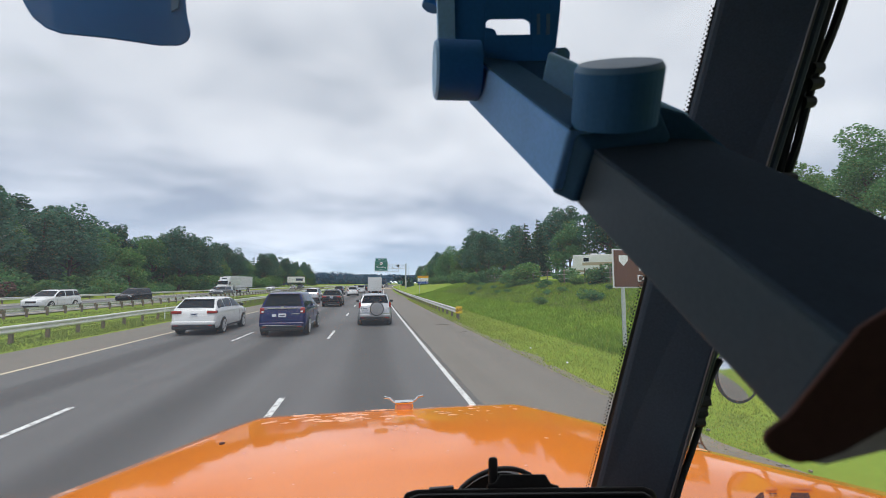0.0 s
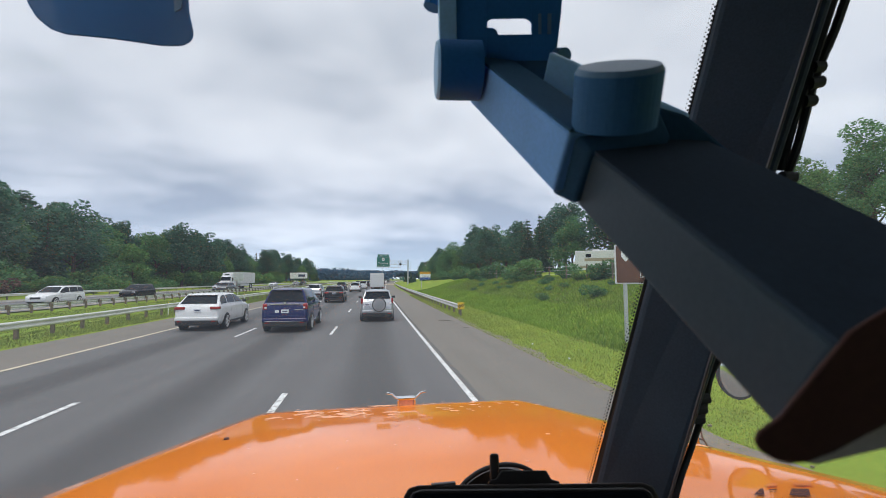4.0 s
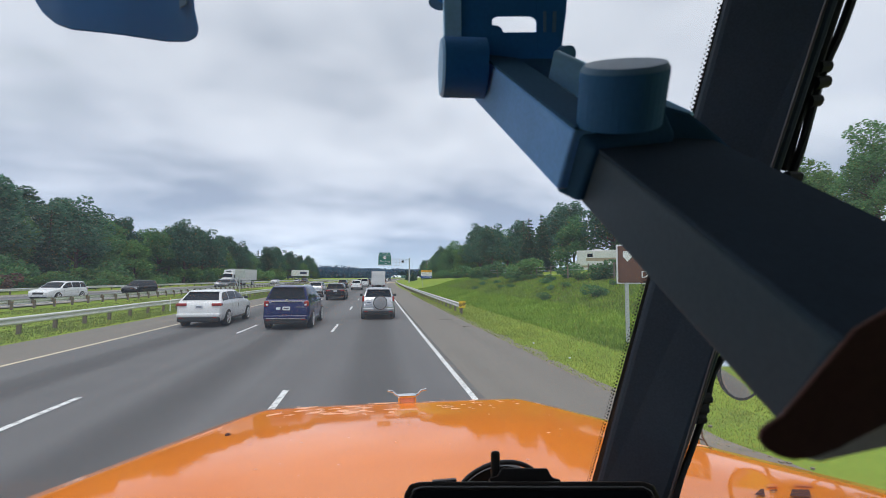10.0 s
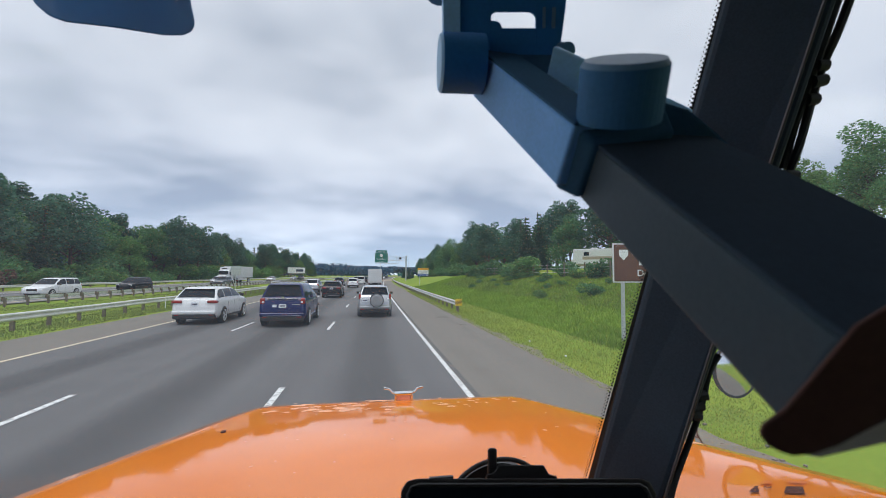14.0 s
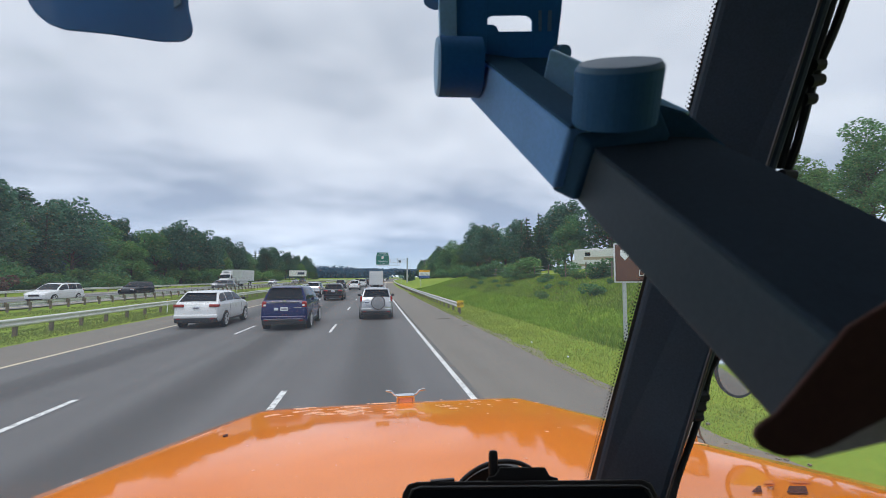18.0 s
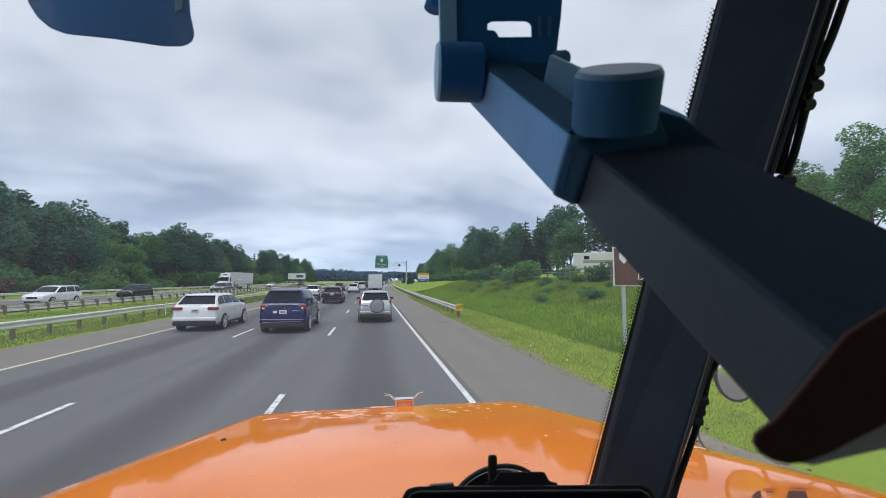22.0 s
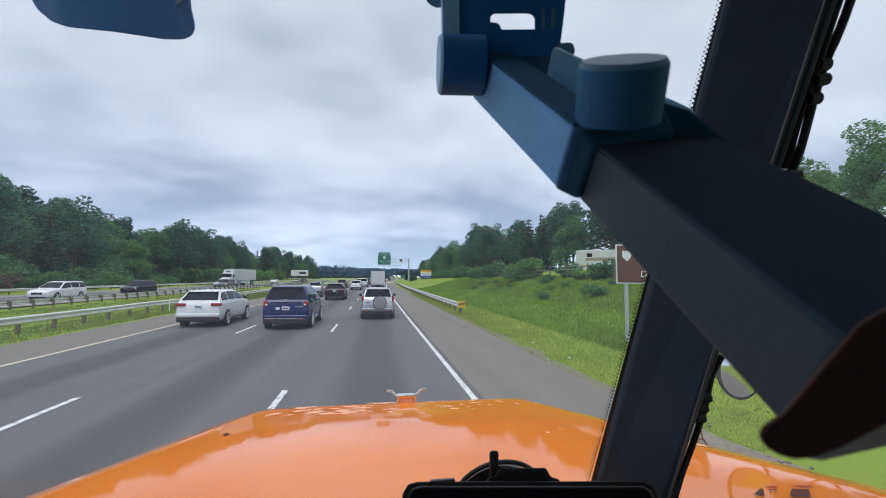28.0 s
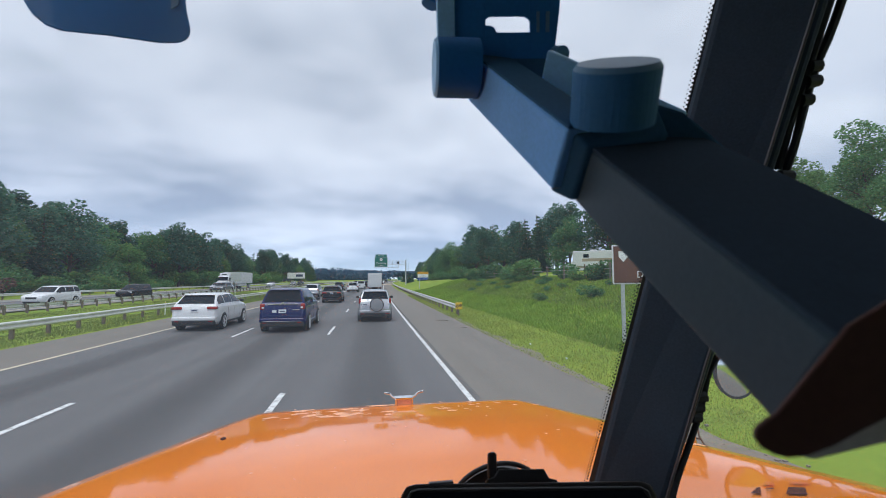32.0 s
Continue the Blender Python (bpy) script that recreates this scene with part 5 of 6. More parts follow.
        for yy in (L * 0.30, L * 0.475, L * 0.66):
            part("door_seam", boxm(s * (hw * 0.984), yy, clear + 0.10 + (belt - clear) * 0.42, 0.030, 0.010, (belt - clear) * 0.56), M_BLACKP, t)
        part("side_sill", boxm(s * (hw * 0.955), L * 0.49, clear + 0.06, 0.08, L * 0.42, 0.10, 0.02), M_BLACKP, t)
    plate_z = zl - 0.03 if kind != "sedan" else 0.72
    plate_y = -0.008 if kind == "sedan" else 0.012
    plate_x = -0.52 if spare else 0.0
    pl = part("number_plate", boxm(plate_x, plate_y, min(plate_z, 0.92), 0.31, 0.03, 0.155, 0.006), M_PLATE, t, "white number plate")
    part("plate_bar", boxm(plate_x, plate_y - 0.017, min(plate_z, 0.92), 0.22, 0.004, 0.05), M_BAR, pl)
    if chrome:
        for s in (-1, 1):
            part("sill_strip", boxm(s * (hw * 0.992), L * 0.49, clear + 0.17, 0.03, L * 0.38, 0.028, 0.006), M_CHROME, t, "chrome sill strip")
        part("bumper_strip", boxm(0, -0.095, 0.50, W * 0.80, 0.02, 0.022, 0.006), M_CHROME, t, "thin chrome bumper strip")
        part("badge", rodm((0, 0.030, zl + 0.13), (0, 0.010, zl + 0.13), 0.062, 0.055, 20), M_CHROME, t, "round plain badge")
        part("sticker", boxm(-0.33, 0.018, min(zl - 0.03, 0.92), 0.17, 0.02, 0.11, 0.003), M_PLATE, t, "pale square sticker")
        part("name_strip", boxm(hw * 0.56, 0.024, zl - 0.16, 0.34, 0.02, 0.030, 0.003), M_CHROME, t, "thin chrome lettering strip")
        part("chrome_strip", boxm(0, 0.035, zl + 0.08 if kind != "sedan" else 0.5, W * 0.62, 0.03, 0.03, 0.008), M_CHROME, t, "chrome strip")
    if kind == "suv":
        part("spoiler", hexa([(-wtp * 0.90, yt0 - 0.16, roof_z - 0.065), (wtp * 0.90, yt0 - 0.16, roof_z - 0.065), (wtp * 0.92, yt0 + 0.12, roof_z - 0.03), (-wtp * 0.92, yt0 + 0.12, roof_z - 0.03),
                              (-wtp * 0.86, yt0 - 0.14, roof_z - 0.035), (wtp * 0.86, yt0 - 0.14, roof_z - 0.035), (wtp * 0.88, yt0 + 0.12, roof_z + 0.008), (-wtp * 0.88, yt0 + 0.12, roof_z + 0.008)], 0.012), paint, t)
        part("wiper", boxm(0.06, 0.12, belt + 0.16, 0.42, 0.02, 0.025, 0.006, rot=Matrix.Rotation(radians(4), 3, "Y")), M_BLACKP, t)
    part("grille", boxm(0, L * 0.995, belt - 0.42, W * 0.45, 0.05, 0.20, 0.02), M_BLACKP, t)
    part("lower_grille", boxm(0, L * 0.985, clear + 0.13, W * 0.66, 0.10, 0.15, 0.03), M_BLACKP, t)
    for s in (-1, 1):
        part("exhaust", rodm((s * hw * 0.5, -0.05, 0.30), (s * hw * 0.5, 0.15, 0.30), 0.04, 0.04, 10), M_CHROME, t)
        part("reflector", boxm(s * hw * 0.72, -0.075, 0.44, 0.16, 0.02, 0.04, 0.006), M_TAIL, t)
    if rails:
        for s in (-1, 1):
            part("roof_rail", tube([(s * wtp * 0.88, yt0 + 0.10, H - 0.02), (s * wtp * 0.88, yt0 + 0.28, H + 0.022), (s * wtp * 0.88, yt1 - 0.35, H + 0.022), (s * wtp * 0.88, yt1 - 0.15, H - 0.02)], 0.016, 8), M_RIM if chrome else M_BLACKP, t, "roof rail")
    if bars:
        for y in (yt0 + 0.15, yt1 - 0.25):
            part("roof_bar", boxm(0, y, H + 0.11, wtp * 2.0, 0.07, 0.035, 0.012), M_RIM, t, "silver roof bar")
            for s in (-1, 1):
                part("bar_foot", boxm(s * wtp * 0.95, y, H + 0.02, 0.06, 0.09, 0.16, 0.015), M_BLACKP, t)
    if spare:
        part("spare_cover", rodm((0.10, -0.17, 0.92), (0.10, 0.03, 0.92), 0.335, 0.345, 32), paint, t, "silver hard spare wheel cover")
        part("spare_tyre", rodm((0.10, -0.13, 0.92), (0.10, 0.03, 0.92), 0.375, 0.375, 32), M_TYRE, t, "black tyre edge")
        part("cover_disc", rodm((0.10, -0.18, 0.92), (0.10, -0.168, 0.92), 0.25, 0.29, 32), paint, t)
    if kind == "pickup":
        part("bed_interior", boxm(0, 1.08, belt + 0.01, W * 0.82, 1.75, 0.04), M_BLACKP, t, "dark load bed")
        for s in (-1, 1):
            part("bed_side", boxm(s * hw * 0.92, 1.05, belt + 0.03, 0.10, 2.0, 0.10, 0.02), paint, t)
        part("tailgate", boxm(0, 0.06, belt - 0.14, W * 0.86, 0.09, 0.44, 0.02), paint, t)
    return t


TRAFFIC = "vehicles on the motorway"
car("car", at(0.22, 23.2, 0), M_CSILVER, "silver crossover with a round spare wheel cover on its tailgate", L=4.3, W=1.80, H=1.72, belt=1.15, spare=True, rails=True, lamps="high", lower=M_CGREY, group=TRAFFIC, wheel_r=0.34)
car("car", at(-3.75, 19.2, 0), M_CBLUE, "navy blue family SUV with chrome strip and roof rails", L=5.0, W=2.0, H=1.92, belt=1.24, rails=True, chrome=True, lower=M_BLACKP, group=TRAFFIC, wheel_r=0.395, taper=0.70, rake=0.40)
car("car", at(-3.9, 42.5, 0), M_CBLACK, "black SUV with red tail lights", L=4.65, W=1.85, H=1.66, belt=1.09, rails=True, lamps="wide", group=TRAFFIC, rim=M_DARKRIM)
car("car", at(-7.75, 20.5, 0), M_CWHITE, "white SUV with dark lower trim", L=4.9, W=1.95, H=1.68, belt=1.14, lamps="wide", lower=M_BLACKP, group=TRAFFIC, rake=0.62, taper=0.72)
car("car", at(-7.6, 55, 0), M_CSILVER, "silver crossover with dark windows", L=4.5, W=1.85, H=1.68, group=TRAFFIC)
car("car", at(-3.7, 76, 0), M_CWHITE, "white crossover with dark windows", L=4.7, W=1.9, H=1.7, group=TRAFFIC)
car("pickup_truck", at(-3.6, 104, 0), M_CWHITE, "white pickup truck with open bed", L=5.6, W=2.0, H=1.9, belt=1.12, kind="pickup", group=TRAFFIC, wheel_r=0.4)
car("car", at(-7.6, 92, 0), M_CBLACK, "dark SUV in the inner lane", L=4.6, W=1.85, H=1.7, group=TRAFFIC)
car("car", at(-7.5, 128, 0), M_CGREY, "grey saloon car far ahead", L=4.6, W=1.8, H=1.45, belt=0.92, kind="sedan", group=TRAFFIC, clear=0.2, wheel_r=0.32)
car("car", at(0.1, 118, 0), M_CRED, "red crossover in traffic ahead", L=4.5, W=1.85, H=1.65, group=TRAFFIC)
car("car", at(-3.6, 150, 0), M_CSILVER, "silver minivan in traffic ahead", L=5.0, W=1.95, H=1.75, group=TRAFFIC)
car("car", at(-7.5, 175, 0), M_CWHITE, "white saloon car far ahead", L=4.6, W=1.8, H=1.45, belt=0.92, kind="sedan", group=TRAFFIC, clear=0.2, wheel_r=0.32)
car("car", at(0.2, 190, 0), M_CBLACK, "black saloon car far ahead", L=4.6, W=1.8, H=1.45, belt=0.92, kind="sedan", group=TRAFFIC, clear=0.2, wheel_r=0.32)
car("car", at(-7.55, 38, 0), M_CSLATE, "slate blue saloon car with silver roof bars", L=4.5, W=1.76, H=1.42, belt=0.92, kind="sedan", bars=True, group=TRAFFIC, clear=0.2, wheel_r=0.33)
for lat, y, paint, lab in ((-3.7, 126, M_CBLACK, "black crossover far ahead"), (0.1, 142, M_CWHITE, "white crossover far ahead"), (-7.5, 148, M_CSILVER, "silver crossover far ahead"),
                           (-3.6, 182, M_CGREY, "grey crossover far ahead"), (-7.5, 205, M_CBLACK, "black crossover far ahead"), (0.2, 222, M_CWHITE, "white crossover far ahead"), (-3.6, 228, M_CRED, "red crossover far ahead"),
                           (-7.5, 246, M_CWHITE, "white crossover far ahead"), (-3.6, 262, M_CSILVER, "silver crossover far ahead"), (0.2, 285, M_CGREY, "grey crossover far ahead")):
    car("car", at(lat, y, 0), paint, lab, group=TRAFFIC)
# oncoming side
for lat, y, paint, lab, kw in ((-29.0, 42, M_CWHITE, "white oncoming SUV with roof rails", dict(L=4.9, W=1.95, H=1.75, rails=True)),
                               (-28.6, 84, M_CGREY, "dark grey minivan coming the other way", dict(L=5.0, W=1.95, H=1.75)),
                               (-32.2, 92, M_CSILVER, "silver crossover coming the other way", dict(L=4.6, W=1.85, H=1.68)),
                               (-28.8, 55, M_CBLACK, "black SUV with dark wheels coming the other way", dict(L=4.8, W=1.92, H=1.74, rails=True, rim=M_DARKRIM)),
                               (-35.9, 112, M_CRED, "red crossover coming the other way", dict(L=4.5, W=1.85, H=1.65)),
                               (-32.2, 134, M_CWHITE, "white hatchback coming the other way", dict(L=4.3, W=1.8, H=1.5)),
                               (-28.6, 160, M_CBLACK, "dark SUV coming the other way", dict(L=4.7, W=1.9, H=1.7)),
                               (-35.9, 182, M_CSILVER, "silver saloon coming the other way", dict(L=4.6, W=1.8, H=1.45, belt=0.92, kind="sedan", clear=0.2, wheel_r=0.32))):
    car("car", at(lat, y + kw["L"], 0.03, 180), paint, lab, group=TRAFFIC, **kw)


def box_truck(m):
    t = thing("box_truck", m, "white box truck with ladder rack seen from behind", "truck", TRAFFIC)
    part("cargo_box", boxm(0, 2.6, 2.1, 2.35, 5.2, 2.4, 0.04), M_RVW, t, "white cargo box")
    part("roll_door", boxm(0, -0.012, 2.05, 2.0, 0.04, 2.1, 0.01), M_CWHITE, t, "white roll-up door")
    for k in range(6):
        part("door_slat", boxm(0, -0.04, 1.2 + k * 0.34, 1.96, 0.02, 0.03), M_GALV, t)
    part("frame", boxm(0, 3.2, 0.72, 1.0, 6.6, 0.25, 0.02), M_UNDER, t)
    part("rear_bumper", boxm(0, 0.0, 0.60, 2.2, 0.14, 0.14, 0.02), M_BLACKP, t)
    part("cab", hexa([(-1.0, 5.35, 0.6), (1.0, 5.35, 0.6), (1.0, 7.2, 0.6), (-1.0, 7.2, 0.6), (-0.95, 5.35, 2.5), (0.95, 5.35, 2.5), (0.9, 6.3, 2.45), (-0.9, 6.3, 2.45)], 0.06), M_CWHITE, t)
    for s in (-1, 1):
        part("tail_light", boxm(s * 1.0, -0.03, 0.85, 0.18, 0.06, 0.12, 0.01), M_TAIL, t)
        for y in (1.3, 6.3):
            wheel(t, s * 0.92, y, 0.42, M_RIM, s)
    return t


box_truck(at(0.15, 74, 0))


def semi(m):
    t = thing("semi_truck", m, "white semi truck with a long white box trailer", "truck", TRAFFIC)
    part("trailer_box", boxm(0, -9.7, 2.65, 2.55, 13.6, 2.75, 0.04), M_RVW, t, "long white trailer box")
    part("bottom_rail", boxm(0, -9.7, 1.36, 2.60, 13.62, 0.14, 0.02), M_GALV, t, "grey bottom rail")
    part("belt_line", boxm(0, -9.7, 1.80, 2.565, 13.4, 0.035, 0.005), M_GALV, t, "thin grey line along the trailer")
    part("visor", hexa([(-1.1, 0.78, 2.92), (1.1, 0.78, 2.92), (1.1, 1.0, 2.88), (-1.1, 1.0, 2.88), (-1.1, 0.74, 3.02), (1.1, 0.74, 3.02), (1.1, 0.9, 3.0), (-1.1, 0.9, 3.0)], 0.02), M_CWHITE, t, "white sun visor")
    part("roof_window", boxm(0, 0.42, 3.45, 1.0, 0.12, 0.18, 0.03, rot=Matrix.Rotation(radians(-25), 3, "X")), M_CGLASS, t, "small dark roof window")
    # Near-black block added to paint the shade in the gap.
    part("gap_shadow_panel", boxm(0, -2.4, 2.3, 1.6, 0.3, 2.6, 0.03), M_UNDER, t, "dark panel standing in for shade between cab and trailer")
    part("trailer_skirt", boxm(0, -8.4, 0.95, 2.4, 6.5, 0.55, 0.02), M_RVW, t)
    part("chassis", boxm(0, -2.6, 0.85, 1.0, 13.0, 0.3, 0.02), M_UNDER, t)
    part("sleeper", hexa([(-1.2, -2.0, 0.9), (1.2, -2.0, 0.9), (1.2, 1.2, 0.9), (-1.2, 1.2, 0.9), (-1.15, -2.0, 3.9), (1.15, -2.0, 3.9), (1.05, 0.2, 3.75), (-1.05, 0.2, 3.75)], 0.12, 3), M_CWHITE, t)
    part("nose", hexa([(-1.1, 1.0, 0.5), (1.1, 1.0, 0.5), (1.0, 3.1, 0.5), (-1.0, 3.1, 0.5), (-1.0, 1.0, 2.05), (1.0, 1.0, 2.05), (0.85, 2.95, 1.65), (-0.85, 2.95, 1.65)], 0.10, 3), M_CWHITE, t)
    part("windshield", slab((Vector((1.12, 1.24, 2.0)), Vector((-1.12, 1.24, 2.0)), Vector((-1.10, 0.75, 2.95)), Vector((1.10, 0.75, 2.95))), (0.06, 0.06, 0.05, 0.05), 0.06, 0.05), M_CGLASS, t)
    part("grille", boxm(0, 3.09, 1.15, 1.1, 0.06, 0.8, 0.02), M_CHROME, t)
    part("bumper", boxm(0, 3.12, 0.52, 2.2, 0.2, 0.35, 0.05), M_CWHITE, t)
    for s in (-1, 1):
        part("side_window", boxm(s * 1.19, 0.2, 2.35, 0.03, 0.85, 0.65, 0.01), M_CGLASS, t)
        part("fairing_window", boxm(s * 1.17, -1.3, 3.0, 0.03, 0.4, 0.45, 0.01), M_CGLASS, t)
        part("mirror", boxm(s * 1.42, 0.9, 2.2, 0.12, 0.14, 0.75, 0.03), M_BLACKP, t)
        part("head_light", boxm(s * 0.85, 3.0, 1.05, 0.28, 0.16, 0.28, 0.04), M_LAMP, t)
        part("fuel_tank", rodm((s * 0.95, -1.6, 0.75), (s * 0.95, 0.4, 0.75), 0.32, 0.32, 16), M_CHROME, t)
        for y in (2.2, -2.2, -3.4, -13.2, -14.4):
            wheel(t, s * 1.05, y, 0.50, M_RIM, s)
    return t


semi(at(-34.2, 104, 0.03, 180))


# ---- signs ----
def bar(parent, x, y, z, w, h, material):
    return part("text_bar", boxm(x, y, z, w, 0.006, h), material, parent)


FACE = Matrix.Rotation(radians(90), 4, "X")


def crash_sign(m):
    t = thing("road_sign", m, "crash notice sign in amber, white and blue on a thin post", "road sign")
    part("post", boxm(-0.72, 0.06, 1.0, 0.08, 0.06, 2.6, 0.006), M_GALV, t)
    for z0, h, mt, rows in ((2.98, 0.42, M_SIGNY, (("CRASH  NO INJURIES", 0.20, 0.0, M_BLACK),)),
                            (2.40, 0.68, M_SIGNW, (("PLEASE MOVE VEHICLES", 0.165, 0.14, M_BLACK), ("FROM TRAVEL LANES", 0.165, -0.14, M_BLACK))),
                            (1.83, 0.44, M_SIGNB, (("STATE POLICE ASSISTANCE", 0.145, 0.10, M_SIGNW), ("DIAL CELLULAR", 0.145, -0.10, M_SIGNW)))):
        p = part("panel", boxm(0, 0, z0, 2.15, 0.03, h, 0.01), mt, t)
        for text, size, dz, wm in rows:
            words("lettering", text, size, Matrix.Translation((-0.12 if "DIAL" in text else 0, -0.018, z0 + dz)) @ FACE, wm, p)
        if mt is M_SIGNB:
            bar(p, 0.78, -0.018, z0 - 0.10, 0.26, 0.09, M_SIGNW)
    return t


crash_sign(at(9.6, 84, None, -4))


def brown_sign(m):
    t = thing("road_sign", m, "brown historic site sign with white border on two posts", "road sign")
    for x in (-0.85, 0.85):
        part("post", boxm(x, 0.07, 1.0, 0.10, 0.10, 2.9, 0.008), M_GALV, t)
    edge = part("border", boxm(0, 0, 2.50, 2.36, 0.03, 1.26, 0.03), M_SIGNW, t, "white border")
    p = part("panel", boxm(0, -0.012, 2.50, 2.28, 0.03, 1.18, 0.03), M_BROWN, t, "brown panel")
    bar(p, 0.18, -0.03, 2.83, 1.45, 0.15, M_SIGNW)
    bar(p, 0.18, -0.03, 2.50, 1.10, 0.15, M_SIGNW)
    words("lettering", "Death Site", 0.30, Matrix.Translation((0.2, -0.03, 2.17)) @ FACE, M_SIGNW, p)
    sh = [(-0.98, -0.032, 2.92), (-0.70, -0.032, 2.92), (-0.70, -0.032, 2.74), (-0.84, -0.032, 2.58), (-0.98, -0.032, 2.74)]
    part("emblem", prism(sh, (0, 0, 0), (0, 0.01, 0)), M_SIGNW, p, "white arrowhead emblem")
    e = part("exit_border", boxm(0.40, 0, 3.36, 1.46, 0.03, 0.46, 0.02), M_SIGNW, t)
    q = part("exit_tab", boxm(0.40, -0.012, 3.36, 1.38, 0.03, 0.38, 0.02), M_BROWN, t, "brown exit tab")
    words("lettering", "EXIT 118", 0.27, Matrix.Translation((0.40, -0.03, 3.36)) @ FACE, M_SIGNW, q)
    return t


brown_sign(at(8.80, 12.1, 0.25, -14))


def gantry(m):
    t = thing("sign_gantry", m, "galvanised cantilever gantry carrying a green exit sign", "sign gantry")
    part("mast", rodm((0, 0, -0.5), (0, 0, 8.6), 0.26, 0.21, 20), M_GALV, t, "round grey mast")
    x0, x1 = -10.6, 0.1
    for z in (8.2, 6.9):
        for y in (-0.35, 0.35):
            part("chord", rodm((x0, y, z), (x1, y, z), 0.05, 0.05, 8), M_GALV, t)
    n = 9
    for k in range(n):
        a, b = x0 + (x1 - x0) * k / n, x0 + (x1 - x0) * (k + 1) / n
        for y in (-0.35, 0.35):
            part("brace", rodm((a, y, 6.9 if k % 2 else 8.2), (b, y, 8.2 if k % 2 else 6.9), 0.032, 0.032, 6), M_GALV, t)
            part("strut", rodm((a, y, 6.9), (a, y, 8.2), 0.03, 0.03, 6), M_GALV, t)
    part("walkway", boxm(-6.9, -0.95, 5.85, 8.4, 0.55, 0.06), M_GALV, t, "narrow steel walkway")
    for x in (-6.2, -4.6, -3.4, -2.6):
        part("hanger", boxm(x, -0.45, 7.1, 0.10, 0.08, 2.7, 0.01), M_GALV, t)
    for x in (-10.3, -9.0, -6.9, -5.2, -3.9, -2.9):
        part("walkway_bracket", boxm(x, -0.95, 5.72, 0.10, 0.6, 0.20, 0.02), M_GALV, t)
    for x in (-9.6, -7.6):
        part("sign_lamp", boxm(x, -1.45, 6.02, 0.55, 0.35, 0.20, 0.04), M_STEEL, t, "grey sign lamp housing")
    part("mast_collar", boxm(0, 0, 6.9, 0.95, 0.7, 0.06, 0.01), M_GALV, t)
    part("mast_cap", boxm(0, 0, 8.55, 0.95, 0.7, 0.12, 0.02), M_GALV, t)
    sp = part("sign_panel", boxm(-8.6, -0.62, 7.8, 4.4, 0.08, 3.3, 0.03), M_GREENSIGN, t, "green exit sign panel")
    part("sign_border", boxm(-8.6, -0.60, 7.8, 4.5, 0.06, 3.4, 0.03), M_SIGNW, t)
    words("lettering", "Thornburg", 0.78, Matrix.Translation((-8.6, -0.67, 7.35)) @ FACE, M_SIGNW, sp)
    words("lettering", "1  MILE", 0.5, Matrix.Translation((-8.6, -0.67, 6.55)) @ FACE, M_SIGNW, sp)
    part("route_disc", rodm((-8.6, -0.66, 8.65), (-8.6, -0.68, 8.65), 0.52, 0.52, 28), M_SIGNW, sp, "white route disc")
    words("lettering", "606", 0.5, Matrix.Translation((-8.6, -0.685, 8.65)) @ FACE, M_BLACK, sp)
    et = part("exit_tab", boxm(-8.6, -0.62, 9.98, 3.9, 0.08, 0.85, 0.02), M_GREENSIGN, t, "green exit number tab")
    words("lettering", "EXIT 118", 0.55, Matrix.Translation((-8.6, -0.67, 9.98)) @ FACE, M_SIGNW, et)
    return t


gantry(at(9.6, 148))


def river_sign(m):
    t = thing("road_sign", m, "green river name sign with white border on one post", "road sign")
    part("post", boxm(0, 0.06, 1.0, 0.09, 0.06, 2.8, 0.006), M_GALV, t)
    part("border", boxm(0, 0, 2.35, 1.50, 0.03, 1.22, 0.04), M_SIGNW, t, "white border")
    p = part("panel", boxm(0, -0.012, 2.35, 1.42, 0.03, 1.14, 0.04), M_GREENSIGN, t, "green panel")
    words("lettering", "Matta", 0.36, Matrix.Translation((0, -0.03, 2.56)) @ FACE, M_SIGNW, p)
    words("lettering", "River", 0.36, Matrix.Translation((0, -0.03, 2.12)) @ FACE, M_SIGNW, p)
    return t


river_sign(at(7.6, 150))


def turned_sign(m):
    t = thing("road_sign", m, "grey metal sign seen from its ribbed back", "road sign")
    part("post", boxm(0, 0, 1.2, 0.10, 0.08, 3.0, 0.006), M_GALV, t)
    part("panel", boxm(0, 0.06, 3.0, 1.5, 0.02, 1.4, 0.02), M_GALV, t, "bare metal back")
    for z in (2.55, 3.0, 3.45):
        part("rib", boxm(0, 0.035, z, 1.46, 0.03, 0.06, 0.005), M_STEEL, t)
    return t


turned_sign(at(-21.8, 72))


def billboard(m, w, h):
    t = thing("billboard", m, "pale roadside billboard on dark posts beyond the field", "billboard", "far billboards")
    for x in (-w * 0.3, w * 0.3):
        part("post", boxm(x, 0.1, h * 0.6, 0.3, 0.3, h * 1.2 + 1.0, 0.02), M_WOODPOST, t)
    part("frame", boxm(0, 0, h * 1.3, w + 0.3, 0.2, h + 0.3, 0.03), M_BLACK, t)
    p = part("panel", boxm(0, -0.12, h * 1.3, w, 0.06, h, 0.02), M_SIGNW, t)
    bar(p, w * 0.18, -0.16, h * 1.3, w * 0.4, h * 0.4, M_BAR)
    return t


billboard(at(-47, 240, None, 12), 9, 3.2)


